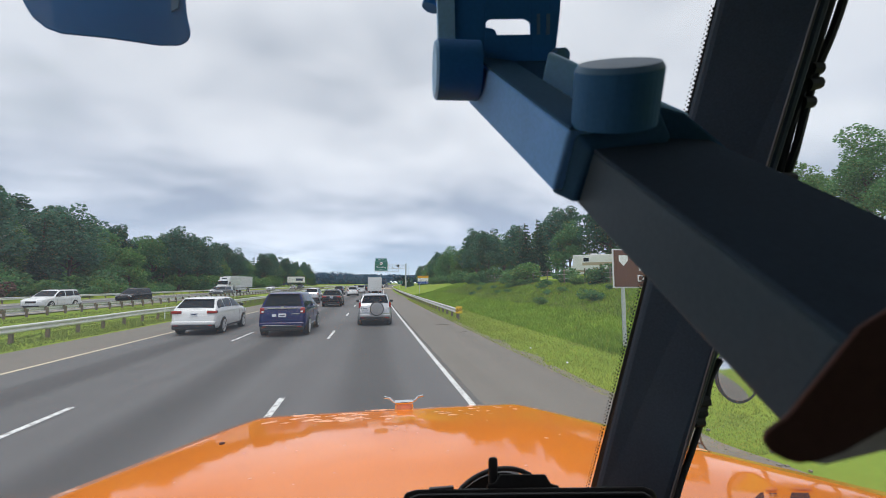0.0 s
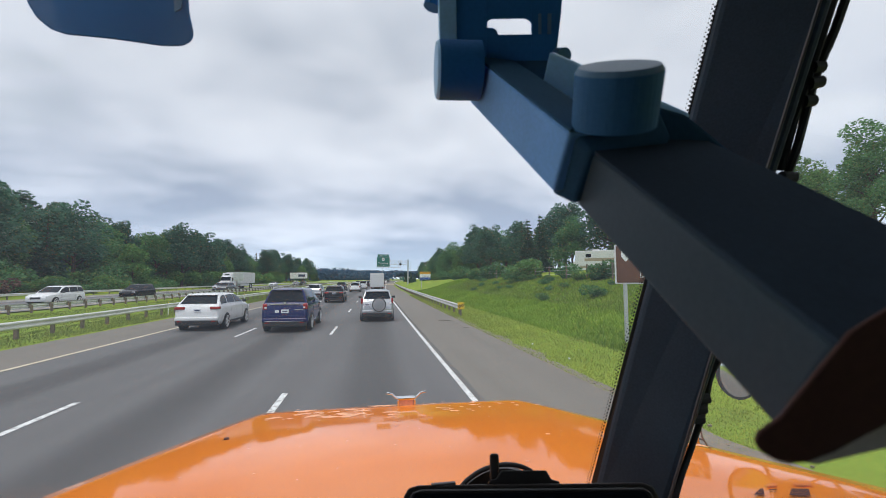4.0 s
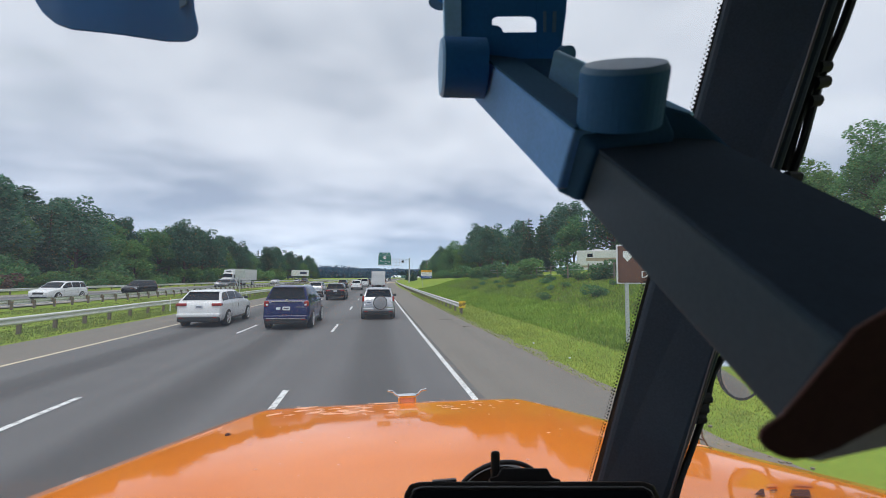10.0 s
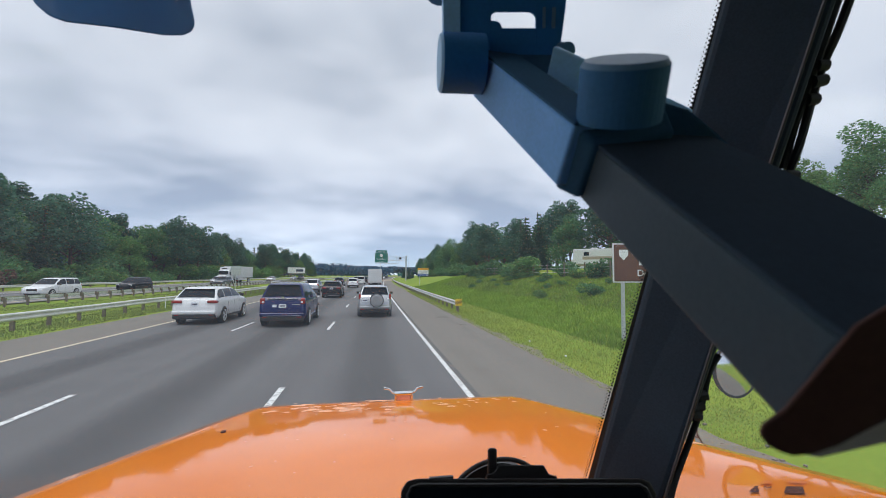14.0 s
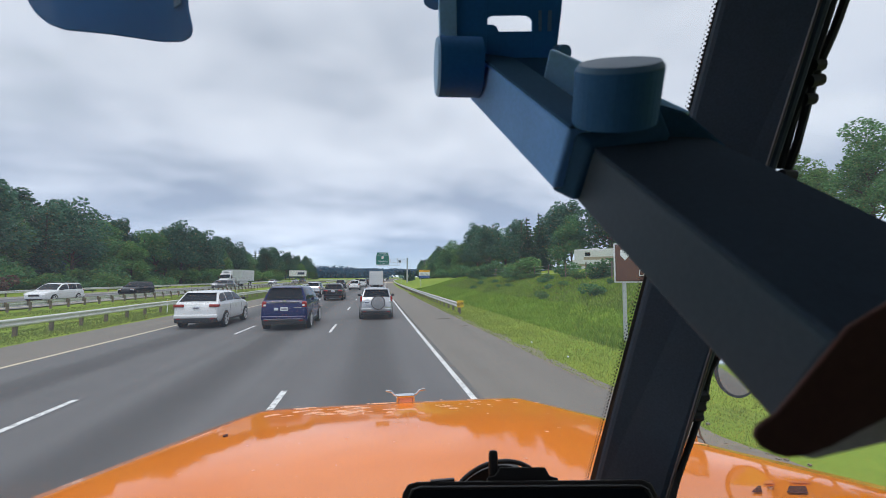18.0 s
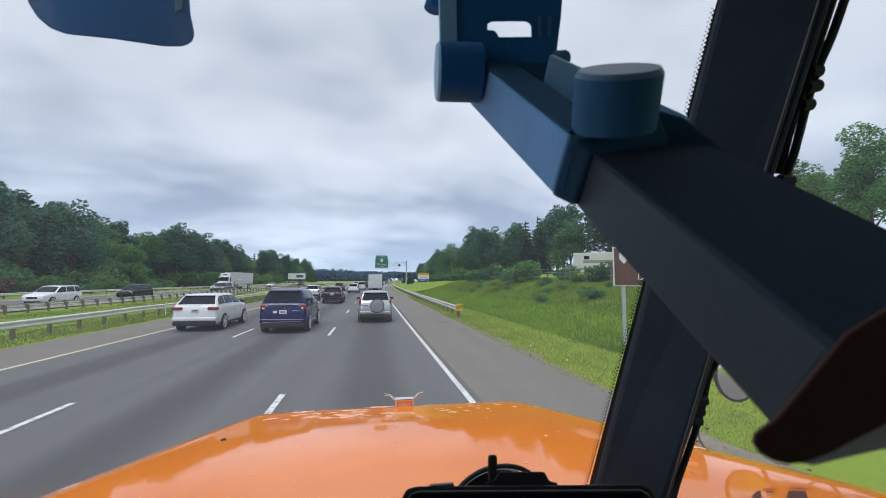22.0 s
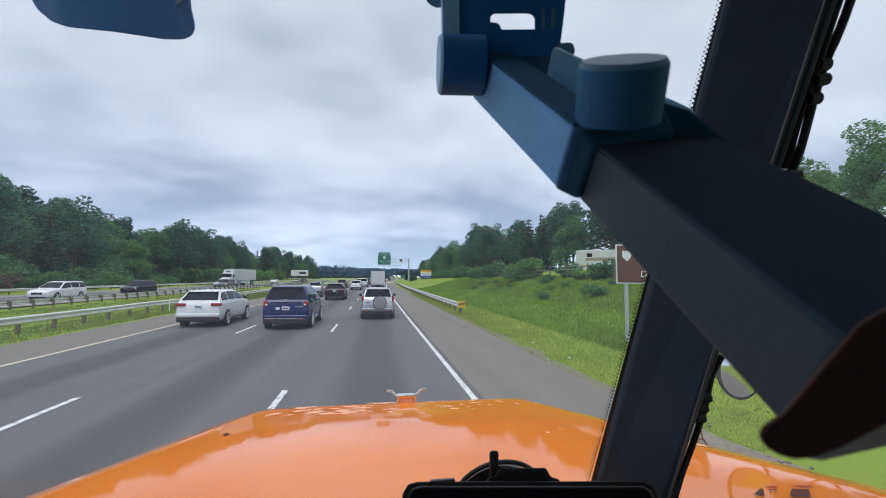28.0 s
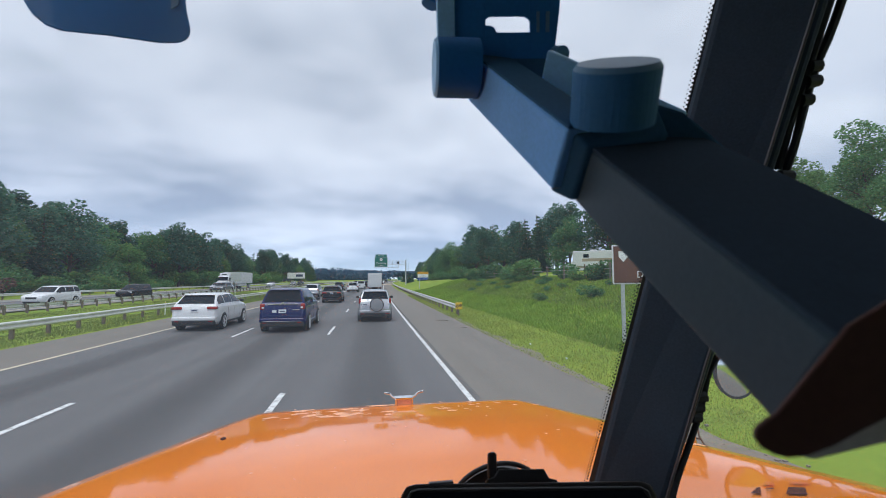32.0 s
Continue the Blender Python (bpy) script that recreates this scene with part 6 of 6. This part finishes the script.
# ---- river bridge: pale concrete deck between parapets ----
M_CONC = mat("tan_concrete", (0.36, 0.29, 0.215), 0.9, vary=0.14, scale=0.8, fine=40, bump=0.15, spec=0.2)
M_PARAPET = mat("weathered_parapet", (0.44, 0.39, 0.31), 0.9, vary=0.2, scale=0.9, fine=25, bump=0.2, obrand=0.06, spec=0.2)
BR0, BR1 = 162.0, 210.0
deck = line("bridge_deck", -3.5, 16.6, BR0, BR1, M_CONC, None, z=0.002)
tagged(deck, "tan concrete bridge deck with a pale expansion joint", "bridge deck", kind="structure")
for y in (BR0, BR1):
    line("expansion_joint", -3.5, 16.4, y - 0.2, y + 0.2, M_PARAPET, deck, z=0.006)["label"] = "pale expansion joint"


def parapet(lat, s):
    t = thing("parapet", at(lat, BR0, 0), "tan concrete bridge parapet with vertical joints", "parapet")
    prof = ((0.22, 0.0), (0.22, 0.08), (0.10, 0.33), (0.06, 0.82), (-0.10, 0.82), (-0.16, 0.0))
    n = 16
    for k in range(n):
        y0, y1 = BR0 + (BR1 - BR0) * k / n + 0.015, BR0 + (BR1 - BR0) * (k + 1) / n - 0.015
        ends = [[Vector((across(lat - s * a, y), y, z)) for a, z in prof] for y in (y0, y1)]
        part("segment", prism(ends[0], ends[0][0], ends[1][0], 0.0), M_PARAPET, t, placed=True)
    return t


parapet(5.15, 1)
parapet(-12.25, -1)


# ---- caravans and poles on the right-hand rise ----
def caravan(m, s=1.0):
    t = thing("travel_trailer", m, "white travel trailer with tan graphics parked among trees", "trailer", "parked trailers")
    part("shell", boxm(0, 0, 1.85, 2.5, 7.5, 2.6, 0.12, seg=3), M_RVW, t)
    for s in (-1, 1):
        part("graphic", boxm(s * 1.252, -0.6, 1.6, 0.01, 5.5, 0.5, 0.002), M_RVB, t)
        part("window", boxm(s * 1.256, 1.5, 2.3, 0.02, 0.9, 0.6, 0.005), M_CGLASS, t)
        wheel(t, s * 1.1, -0.4, 0.36, M_RIM, s)
        wheel(t, s * 1.1, 0.5, 0.36, M_RIM, s)
    part("end_window", boxm(-0.1, -3.755, 2.3, 0.9, 0.02, 0.7, 0.005), M_CGLASS, t)
    part("roof_unit", boxm(0, 0.5, 3.25, 0.8, 1.0, 0.28, 0.05), M_RVW, t)
    return t


caravan(at(37.5, 66, None, 50))
caravan(at(58, 110, None, 80))
caravan(at(62, 120, None, 80))
caravan(at(66, 130, None, 80))


def utility_pole(m, h=11.0):
    t = thing("utility_pole", m, "wooden utility pole with a crossarm", "utility pole", "utility poles")
    part("pole", rodm((0, 0, -0.5), (0, 0, h), 0.16, 0.11, 10), M_BARK, t)
    part("crossarm", boxm(0, 0, h - 0.7, 2.4, 0.12, 0.12, 0.01), M_BARK, t)
    for x in (-1.1, -0.5, 0.5, 1.1):
        part("insulator", rodm((x, 0, h - 0.64), (x, 0, h - 0.42), 0.05, 0.03, 8), M_GALV, t)
    part("transformer", rodm((0.3, -0.1, h - 2.6), (0.3, -0.1, h - 1.7), 0.22, 0.22, 12), M_GALV, t)
    return t


utility_pole(at(33, 150)); utility_pole(at(36, 170)); utility_pole(at(22, 230)); utility_pole(at(24, 330))


def high_mast(m, h):
    t = thing("light_mast", m, "tall slim light mast far down the road", "light mast", "far light masts")
    part("pole", rodm((0, 0, -0.5), (0, 0, h), 0.2, 0.1, 8), M_GALV, t)
    part("ring", rodm((0, 0, h - 0.3), (0, 0, h), 0.9, 0.9, 12), M_GALV, t)
    return t


high_mast(at(-12.8, 420), 18)
high_mast(at(12, 520), 22)


# ---- trees ----
def leaf_cloud(rng, centres, count, size, squash=0.8):
    """Small bent leaf tufts scattered through soft blobs: (centre, radius) pairs."""
    w = np.array([r ** 2 for _, r in centres])
    idx = rng.choice(len(centres), count, p=w / w.sum())
    c = np.array([p for p, _ in centres])[idx]
    r = np.array([q for _, q in centres])[idx]
    d = rng.normal(size=(count, 3))
    d /= np.linalg.norm(d, axis=1)[:, None]
    d[:, 2] *= squash
    pos = c + d * (r * rng.uniform(0.45, 1.0, count) ** 0.6)[:, None]
    a = rng.normal(size=(count, 3)); a /= np.linalg.norm(a, axis=1)[:, None]
    a[:, 2] *= 0.6
    b = np.cross(a, rng.normal(size=(count, 3))); b /= np.linalg.norm(b, axis=1)[:, None]
    s = size * rng.uniform(0.6, 1.4, count)[:, None]
    v = np.empty((count, 4, 3))
    v[:, 0], v[:, 1], v[:, 2], v[:, 3] = pos - a * s, pos + b * s * 0.55, pos + a * s, pos - b * s * 0.5 + np.cross(a, b) * s * 0.25
    return v.reshape(-1, 3)


def mesh_quads(name, verts, material):
    n = len(verts) // 4
    me = bpy.data.meshes.new(name)
    me.vertices.add(n * 4); me.loops.add(n * 4); me.polygons.add(n)
    me.vertices.foreach_set("co", verts.astype(np.float32).ravel())
    me.loops.foreach_set("vertex_index", np.arange(n * 4, dtype=np.int32))
    me.polygons.foreach_set("loop_start", np.arange(0, n * 4, 4, dtype=np.int32))
    me.update(calc_edges=True)
    me.materials.append(material)
    return me


def tree(seed, height, spread, trunk_share, material, leaves, size, label, kind="broad"):
    rng = np.random.default_rng(seed)
    t = thing("tree", None, label, "tree", "roadside woods")
    bm = bmesh.new()
    lean = rng.uniform(-0.3, 0.3, 2)
    rod(bm, (0, 0, -0.5), (lean[0], lean[1], height * (0.62 if kind == "broad" else 0.97)), 0.022 * height, 0.006 * height, 8)
    blobs = []
    if kind == "broad":
        n = 15
        for k in range(n):
            a = 2.4 * k + rng.uniform(-0.4, 0.4)
            h0 = height * (trunk_share + (0.62 - trunk_share) * k / n)
            out = spread * (0.95 - 0.55 * k / n) * rng.uniform(0.6, 1.05)
            tip = Vector((math.cos(a) * out, math.sin(a) * out, h0 + height * rng.uniform(0.06, 0.22)))
            rod(bm, (lean[0] * 0.5, lean[1] * 0.5, h0), tip, 0.008 * height, 0.003 * height, 6, caps=False)
            blobs.append((tuple(tip), spread * rng.uniform(0.30, 0.48)))
            blobs.append((tuple(tip * 0.65 + Vector((0, 0, tip.z * 0.40))), spread * rng.uniform(0.28, 0.42)))
        for k in range(7):
            blobs.append(((rng.uniform(-0.4, 0.4) * spread, rng.uniform(-0.4, 0.4) * spread, height * rng.uniform(0.62, 0.93)), spread * rng.uniform(0.22, 0.40)))
    else:
        n = 16
        for k in range(n):
            h0 = height * (0.10 + 0.88 * k / n)
            out = spread * (1 - 0.92 * k / n)
            for j in range(5):
                a = k * 1.1 + j * 1.257 + rng.uniform(-0.2, 0.2)
                tip = Vector((math.cos(a) * out, math.sin(a) * out, h0 - 0.06 * height * (1 - k / n)))
                rod(bm, (0, 0, h0), tip, 0.004 * height, 0.002 * height, 5, caps=False)
                blobs.append((tuple(tip * 0.75 + Vector((0, 0, h0 * 0.25))), max(0.25, out * 0.42)))
                blobs.append((tuple(tip * 0.35 + Vector((0, 0, h0 * 0.65))), max(0.25, out * 0.38)))
    part("trunk", bm, M_BARK, t)
    me = mesh_quads("crown", leaf_cloud(rng, blobs, leaves, size, 0.75 if kind == "broad" else 0.4), material)
    o = new("crown", me)
    o.parent = t
    return t


KINDS = [
    tree(1, 15.5, 5.2, 0.16, M_LEAF, 6500, 0.30, "leafy green broadleaf tree in the roadside woods"),
    tree(2, 17.5, 5.6, 0.20, M_LEAF2, 7500, 0.30, "tall dark green broadleaf tree in the roadside woods"),
    tree(3, 12.5, 4.6, 0.12, M_LEAF3, 5500, 0.31, "light green young broadleaf tree at the woods' edge"),
    tree(4, 14.0, 3.1, 0.1, M_NEEDLE, 6500, 0.30, "dark green conifer in the roadside woods", kind="conifer"),
    tree(5, 14.0, 5.8, 0.14, M_LEAF, 7000, 0.29, "broad spreading green tree in the roadside woods"),
    tree(6, 9.0, 2.2, 0.08, M_LEAF2, 3800, 0.25, "slim dark evergreen at the woods' edge", kind="conifer"),
]
KINDS.append(tree(7, 14.0, 5.2, 0.14, M_LEAF3, 17000, 0.17, "leafy green tree close beside the road"))
KINDS.append(tree(8, 15.0, 4.8, 0.16, M_LEAF, 17000, 0.17, "green tree close beside the road"))
used = set()


def plant(k, lat, y, s=1.0, turn=0.0):
    m = at(lat, y, None, turn) @ Matrix.Translation((0, 0, -0.1)) @ Matrix.Scale(s, 4)
    if k in used:
        o = copy_thing(KINDS[k], m)
        o.scale = (s, s, s)
    else:
        used.add(k)
        KINDS[k].matrix_basis = m
        o = KINDS[k]
    return o


rng = random.Random(11)
# left woods beyond the opposite carriageway, thinning with distance
y = 30.0
while y < 330:
    for row in range(3 if y < 200 else 2):
        lat = -54 - row * 8 - rng.uniform(0, 5)
        k = rng.choice((0, 1, 1, 2, 4, 3, 0))
        plant(k, lat, y + rng.uniform(-3, 3), rng.uniform(0.78, 1.05) + 0.10 * row, rng.uniform(0, 360))
    y += 7.5 if y < 160 else 11
plant(1, -50, 118, 1.02, 40)
plant(1, -49, 126, 0.95, 140)
# right woods on the rise
y = 62.0
while y < 330:
    for row in range(3):
        near = 23 + 6 * smooth01(120, 60, y)
        lat = near + row * 7.5 + rng.uniform(0, 5)
        if 30 < lat < 44 and y < 74:
            continue
        k = rng.choice((0, 1, 3, 2, 4, 3, 1))
        plant(k, lat, y + rng.uniform(-3, 3), rng.uniform(0.70, 0.95) + 0.07 * row, rng.uniform(0, 360))
    y += 8.5 if y < 180 else 13
# beside the cab: trees seen through the side window
for k, lat, yy, s in ((6, 30, 12, 0.58), (7, 33, 19, 0.62), (6, 35, 5, 0.60), (7, 38, 26, 0.72), (3, 31, -2, 0.6), (6, 41, 34, 0.78), (7, 44, 44, 0.8)):
    plant(k, lat, yy, s, 50 * k)
# low evergreens near the verge further on
for lat, yy, s in ((11.5, 165, 0.55), (13.5, 178, 0.45), (15, 150, 0.5), (12, 260, 0.8)):
    plant(5, lat, yy, s, lat * 20)


def bush(seed, material, label):
    rng = np.random.default_rng(seed)
    t = thing("bush", None, label, "bush", "roadside bushes")
    blobs = [((rng.uniform(-1, 1), rng.uniform(-1, 1), rng.uniform(0.3, 1.1)), rng.uniform(0.5, 0.9)) for _ in range(7)]
    bm = bmesh.new()
    for p, _ in blobs:
        rod(bm, (0, 0, -0.2), p, 0.03, 0.012, 5, caps=False)
    part("stems", bm, M_BARK, t)
    o = new("foliage", mesh_quads("foliage", leaf_cloud(rng, blobs, 1500, 0.13, 0.8), material))
    o.parent = t
    return t


BUSHES = [bush(21, M_LEAF3, "light green leafy roadside bush"), bush(22, M_LEAF, "dense green leafy roadside bush"), bush(23, M_RED_BUSH, "dull reddish leafy roadside bush")]
bused = set()


def set_bush(k, lat, y, s):
    m = at(lat, y, None, 37 * y) @ Matrix.Scale(s, 4)
    if k in bused:
        copy_thing(BUSHES[k], m).scale = (s, s, s)
    else:
        bused.add(k)
        BUSHES[k].matrix_basis = m


for i in range(46):
    y = rng.uniform(35, 170)
    set_bush(rng.choice((0, 1, 1)), -rng.uniform(45, 53), y, rng.uniform(0.9, 2.0))
for i in range(36):
    y = rng.uniform(24, 160)
    set_bush(rng.choice((0, 1)), rng.uniform(14, 24), y, rng.uniform(0.6, 1.6))
set_bush(2, -47.5, 62, 1.7)
for i in range(44):
    set_bush(rng.choice((0, 1, 1)), -rng.uniform(50, 56), rng.uniform(32, 230), rng.uniform(1.8, 3.0))
for i in range(46):
    set_bush(rng.choice((0, 1)), rng.uniform(10.5, 20), rng.uniform(9, 60), rng.uniform(0.22, 0.5))

# ---- distant wooded ridges, uncountable ----
def far_woods(name, seed, path, height, count, size, label, depth=14.0):
    rng = np.random.default_rng(seed)
    t = rng.uniform(0, 1, count)
    p = np.array(path, float)
    s = np.linspace(0, 1, len(p))
    x, y, base = (np.interp(t, s, p[:, i]) for i in range(3))
    crown = height * (0.75 + 0.18 * np.sin(t * 90) + 0.12 * np.sin(t * 233 + 1) + 0.08 * np.sin(t * 611))
    z = base + crown * rng.uniform(0.0, 1.0, count) ** 0.6
    pos = np.stack([x + rng.normal(0, depth, count), y + rng.normal(0, depth, count), z], 1)
    a = rng.normal(size=(count, 3)); a /= np.linalg.norm(a, axis=1)[:, None]
    b = np.cross(a, rng.normal(size=(count, 3))); b /= np.linalg.norm(b, axis=1)[:, None]
    k = size * rng.uniform(0.6, 1.4, count)[:, None]
    v = np.empty((count, 4, 3))
    v[:, 0], v[:, 1], v[:, 2], v[:, 3] = pos - a * k, pos + b * k * 0.7, pos + a * k, pos - b * k * 0.7
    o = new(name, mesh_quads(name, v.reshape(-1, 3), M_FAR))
    tagged(o, label, "woods", kind="stuff")


far_woods("far_woods", 31, [(-420, 420, 0), (-180, 470, 0), (-60, 560, 0), (10, 720, 0)], 15, 45000, 1.5, "dark blue-green woods beyond the bend")
bm = bmesh.new()
bmesh.ops.create_icosphere(bm, subdivisions=2, radius=1.0)
bm.verts.ensure_lookup_table()
rr = np.random.default_rng(32)
ico = np.array([v.co for v in bm.verts])
ico_faces = np.array([[v.index for v in f.verts] for f in bm.faces])
bm.free()
RIDGE = np.array([(-420, 860, 0), (-300, 900, 2), (-60, 1000, 6), (90, 1100, 8), (230, 1150, 2), (420, 1100, 0)], float)
N = 3200
u = rr.uniform(0, 1, N)
rx, ry, rb = (np.interp(u, np.linspace(0, 1, len(RIDGE)), RIDGE[:, i]) for i in range(3))
centre = np.stack([rx + rr.normal(0, 10, N), ry + rr.normal(0, 14, N), rb + 13 * rr.uniform(0, 1, N) ** 0.7 + 1.5 * np.sin(u * 70)], 1)
verts, faces = [], []
for k in range(N):
    size = rr.uniform(2.4, 4.6)
    verts.append(centre[k] + ico * (size * np.array([1.2, 1.0, 0.85])) * (1 + 0.10 * rr.normal(size=(len(ico), 1))))
    faces.append(ico_faces + k * len(ico))
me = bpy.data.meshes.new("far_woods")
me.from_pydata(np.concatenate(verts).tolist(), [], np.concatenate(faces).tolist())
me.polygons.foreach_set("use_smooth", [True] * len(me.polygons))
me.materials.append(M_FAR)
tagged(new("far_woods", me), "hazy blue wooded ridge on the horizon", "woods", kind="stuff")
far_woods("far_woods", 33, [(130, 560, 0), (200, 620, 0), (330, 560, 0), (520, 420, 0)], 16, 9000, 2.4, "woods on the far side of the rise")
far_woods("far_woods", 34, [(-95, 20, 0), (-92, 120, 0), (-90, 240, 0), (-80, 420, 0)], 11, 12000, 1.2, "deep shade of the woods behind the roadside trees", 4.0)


# ---- grass ----
def blades(name, seed, count, place, h, material, label):
    rng = np.random.default_rng(seed)
    pts = []
    for i in range(count):
        lat, y = place(rng)
        pts.append((across(lat, y), y, turf(lat, y) - 0.03))
    p = np.array(pts)
    a = rng.uniform(0, 2 * math.pi, count)
    hh = h * rng.uniform(0.5, 1.5, count) * np.clip(0.3 + p[:, 1] / 14, 0.3, 1.0)
    w = 0.0045 + 0.0009 * p[:, 1]
    side = np.stack([np.cos(a) * w, np.sin(a) * w, np.zeros(count)], 1)
    tip = np.stack([rng.normal(0, 0.35, count) * hh, rng.normal(0, 0.35, count) * hh, hh], 1)
    v = np.empty((count, 4, 3))
    v[:, 0], v[:, 1], v[:, 2], v[:, 3] = p - side, p + side, p + side * 0.3 + tip, p - side * 0.3 + tip * 0.97
    o = new(name, mesh_quads(name, v.reshape(-1, 3), material))
    tagged(o, label, "grass", kind="stuff")


blades("grass", 41, 80000, lambda r: (4.72 + 4.3 * r.uniform() ** 1.3, 5 + 55 * r.uniform() ** 1.6), 0.05, M_BLADE2, "short pale mown grass of the verge")
blades("grass", 42, 230000, lambda r: (7.2 + 17 * r.uniform() ** 1.2, 6 + 70 * r.uniform() ** 1.5), 0.12, M_BLADE, "tall green grass on the bank")
blades("grass", 43, 80000, lambda r: (-12.1 - 11.5 * r.uniform(), 6 + 80 * r.uniform() ** 1.5), 0.045, M_BLADE4, "rough green grass in the median")
blades("grass", 44, 9000, lambda r: (-12.1 - 2.2 * r.uniform(), 6 + 60 * r.uniform() ** 1.5), 0.06, M_BLADE4, "dry grass under the guard rail")

blades("grass", 45, 30000, lambda r: (10.5 + 8 * r.uniform() ** 1.2, 8 + 56 * r.uniform() ** 1.4), 0.15, M_BLADE3, "brownish seeding weeds on the bank")

# sandy strip where the shoulder crumbles into the verge
sy = [3 + 0.35 * i for i in range(220)]
jr = random.Random(4)
sv = []
for y in sy:
    w = 0.18 + 0.55 * abs(noise.noise((y * 0.35, 2.0, 0))) + jr.uniform(0, 0.10)
    sv += [(across(4.72 - 0.22 * abs(noise.noise((y * 0.9, 5.0, 0))) - jr.uniform(0, 0.06), y), y, 0.006), (across(4.72 + w * 0.5, y), y, turf(4.72 + w * 0.5, y) + 0.012), (across(4.72 + w, y), y, turf(4.72 + w, y) + 0.004)]
sand = quick("verge_sand", sv, [(3 * i + k, 3 * i + k + 1, 3 * i + k + 4, 3 * i + k + 3) for i in range(len(sy) - 1) for k in (0, 1)], M_DIRT)
tagged(sand, "sandy crumbled strip between shoulder and verge", "dirt strip", kind="structure")
stick = thing("stick", at(3.9, 23.0, 0.0), "thin dark stick lying on the shoulder", "stick")
part("branch", tube([(-0.35, 0.02, 0.012), (-0.15, -0.03, 0.014), (0.1, 0.01, 0.016), (0.32, -0.05, 0.012)], 0.012, 6), M_BARK, stick)
part("twig", tube([(-0.15, -0.03, 0.014), (-0.05, 0.08, 0.012)], 0.006, 5), M_BARK, stick)
twig = thing("stick", at(4.3, 19.5, 0.0, 30), "short pale stick on the shoulder edge", "stick")
part("branch", tube([(-0.2, 0.0, 0.012), (0.0, 0.03, 0.016), (0.22, -0.02, 0.012)], 0.011, 6), M_DIRT, twig)
rl = random.Random(77)
for i in range(2):
    lat, y = 4.9 + rl.random() * 0.7, 7 + 13 * rl.random()
    s = rl.uniform(0.03, 0.06)
    scrap = thing("litter", at(lat, y, None, 50 * i), "crumpled white paper scrap lying on the verge", "litter", "litter on the verge")
    bm = bmesh.new()
    ring = [bm.verts.new((s * rl.uniform(0.6, 1.3) * math.cos(a), s * rl.uniform(0.6, 1.3) * math.sin(a), 0.03 + rl.uniform(0, 0.02))) for a in [k * math.pi / 3 for k in range(6)]]
    top = bm.verts.new((0, 0, 0.03 + s * 0.9))
    low = bm.verts.new((0, 0, 0.0))
    for k in range(6):
        bm.faces.new((ring[k], ring[(k + 1) % 6], top)); bm.faces.new((ring[(k + 1) % 6], ring[k], low))
    part("paper", bm, M_SIGNW, scrap)
# wire fence along the foot of the woods
fence = thing("wire_fence", at(15.5, 22, None), "old wire fence with weathered posts along the bank", "fence")
tops = []
for i in range(11):
    y = 22 + 3.4 * i
    x, z = across(15.5, y), turf(15.5, y)
    part("post", boxm(x, y, z + 0.55, 0.09, 0.09, 1.3, 0.012), M_WOODPOST, fence, placed=True)
    tops.append((x, y, z))
for h in (0.45, 0.8, 1.1):
    part("wire", tube([(x, y, z + h) for x, y, z in tops], 0.006, 4), M_STEEL, fence, placed=True)
# gravelly edge of the paved shoulder
bm = bmesh.new()
rg = random.Random(9)
for i in range(420):
    y = 3 + 40 * rg.random() ** 1.4
    lat = 4.75 + abs(rg.gauss(0, 0.22))
    s = rg.uniform(0.015, 0.05)
    box(bm, across(lat, y), y, turf(lat, y) + s * 0.2, s, s * rg.uniform(0.7, 1.3), s * 0.6, rot=Matrix.Rotation(rg.uniform(0, 3), 3, "Z"))
tagged(part("gravel", bm, M_DIRT, None), "loose gravel along the shoulder edge", "gravel", kind="stuff")
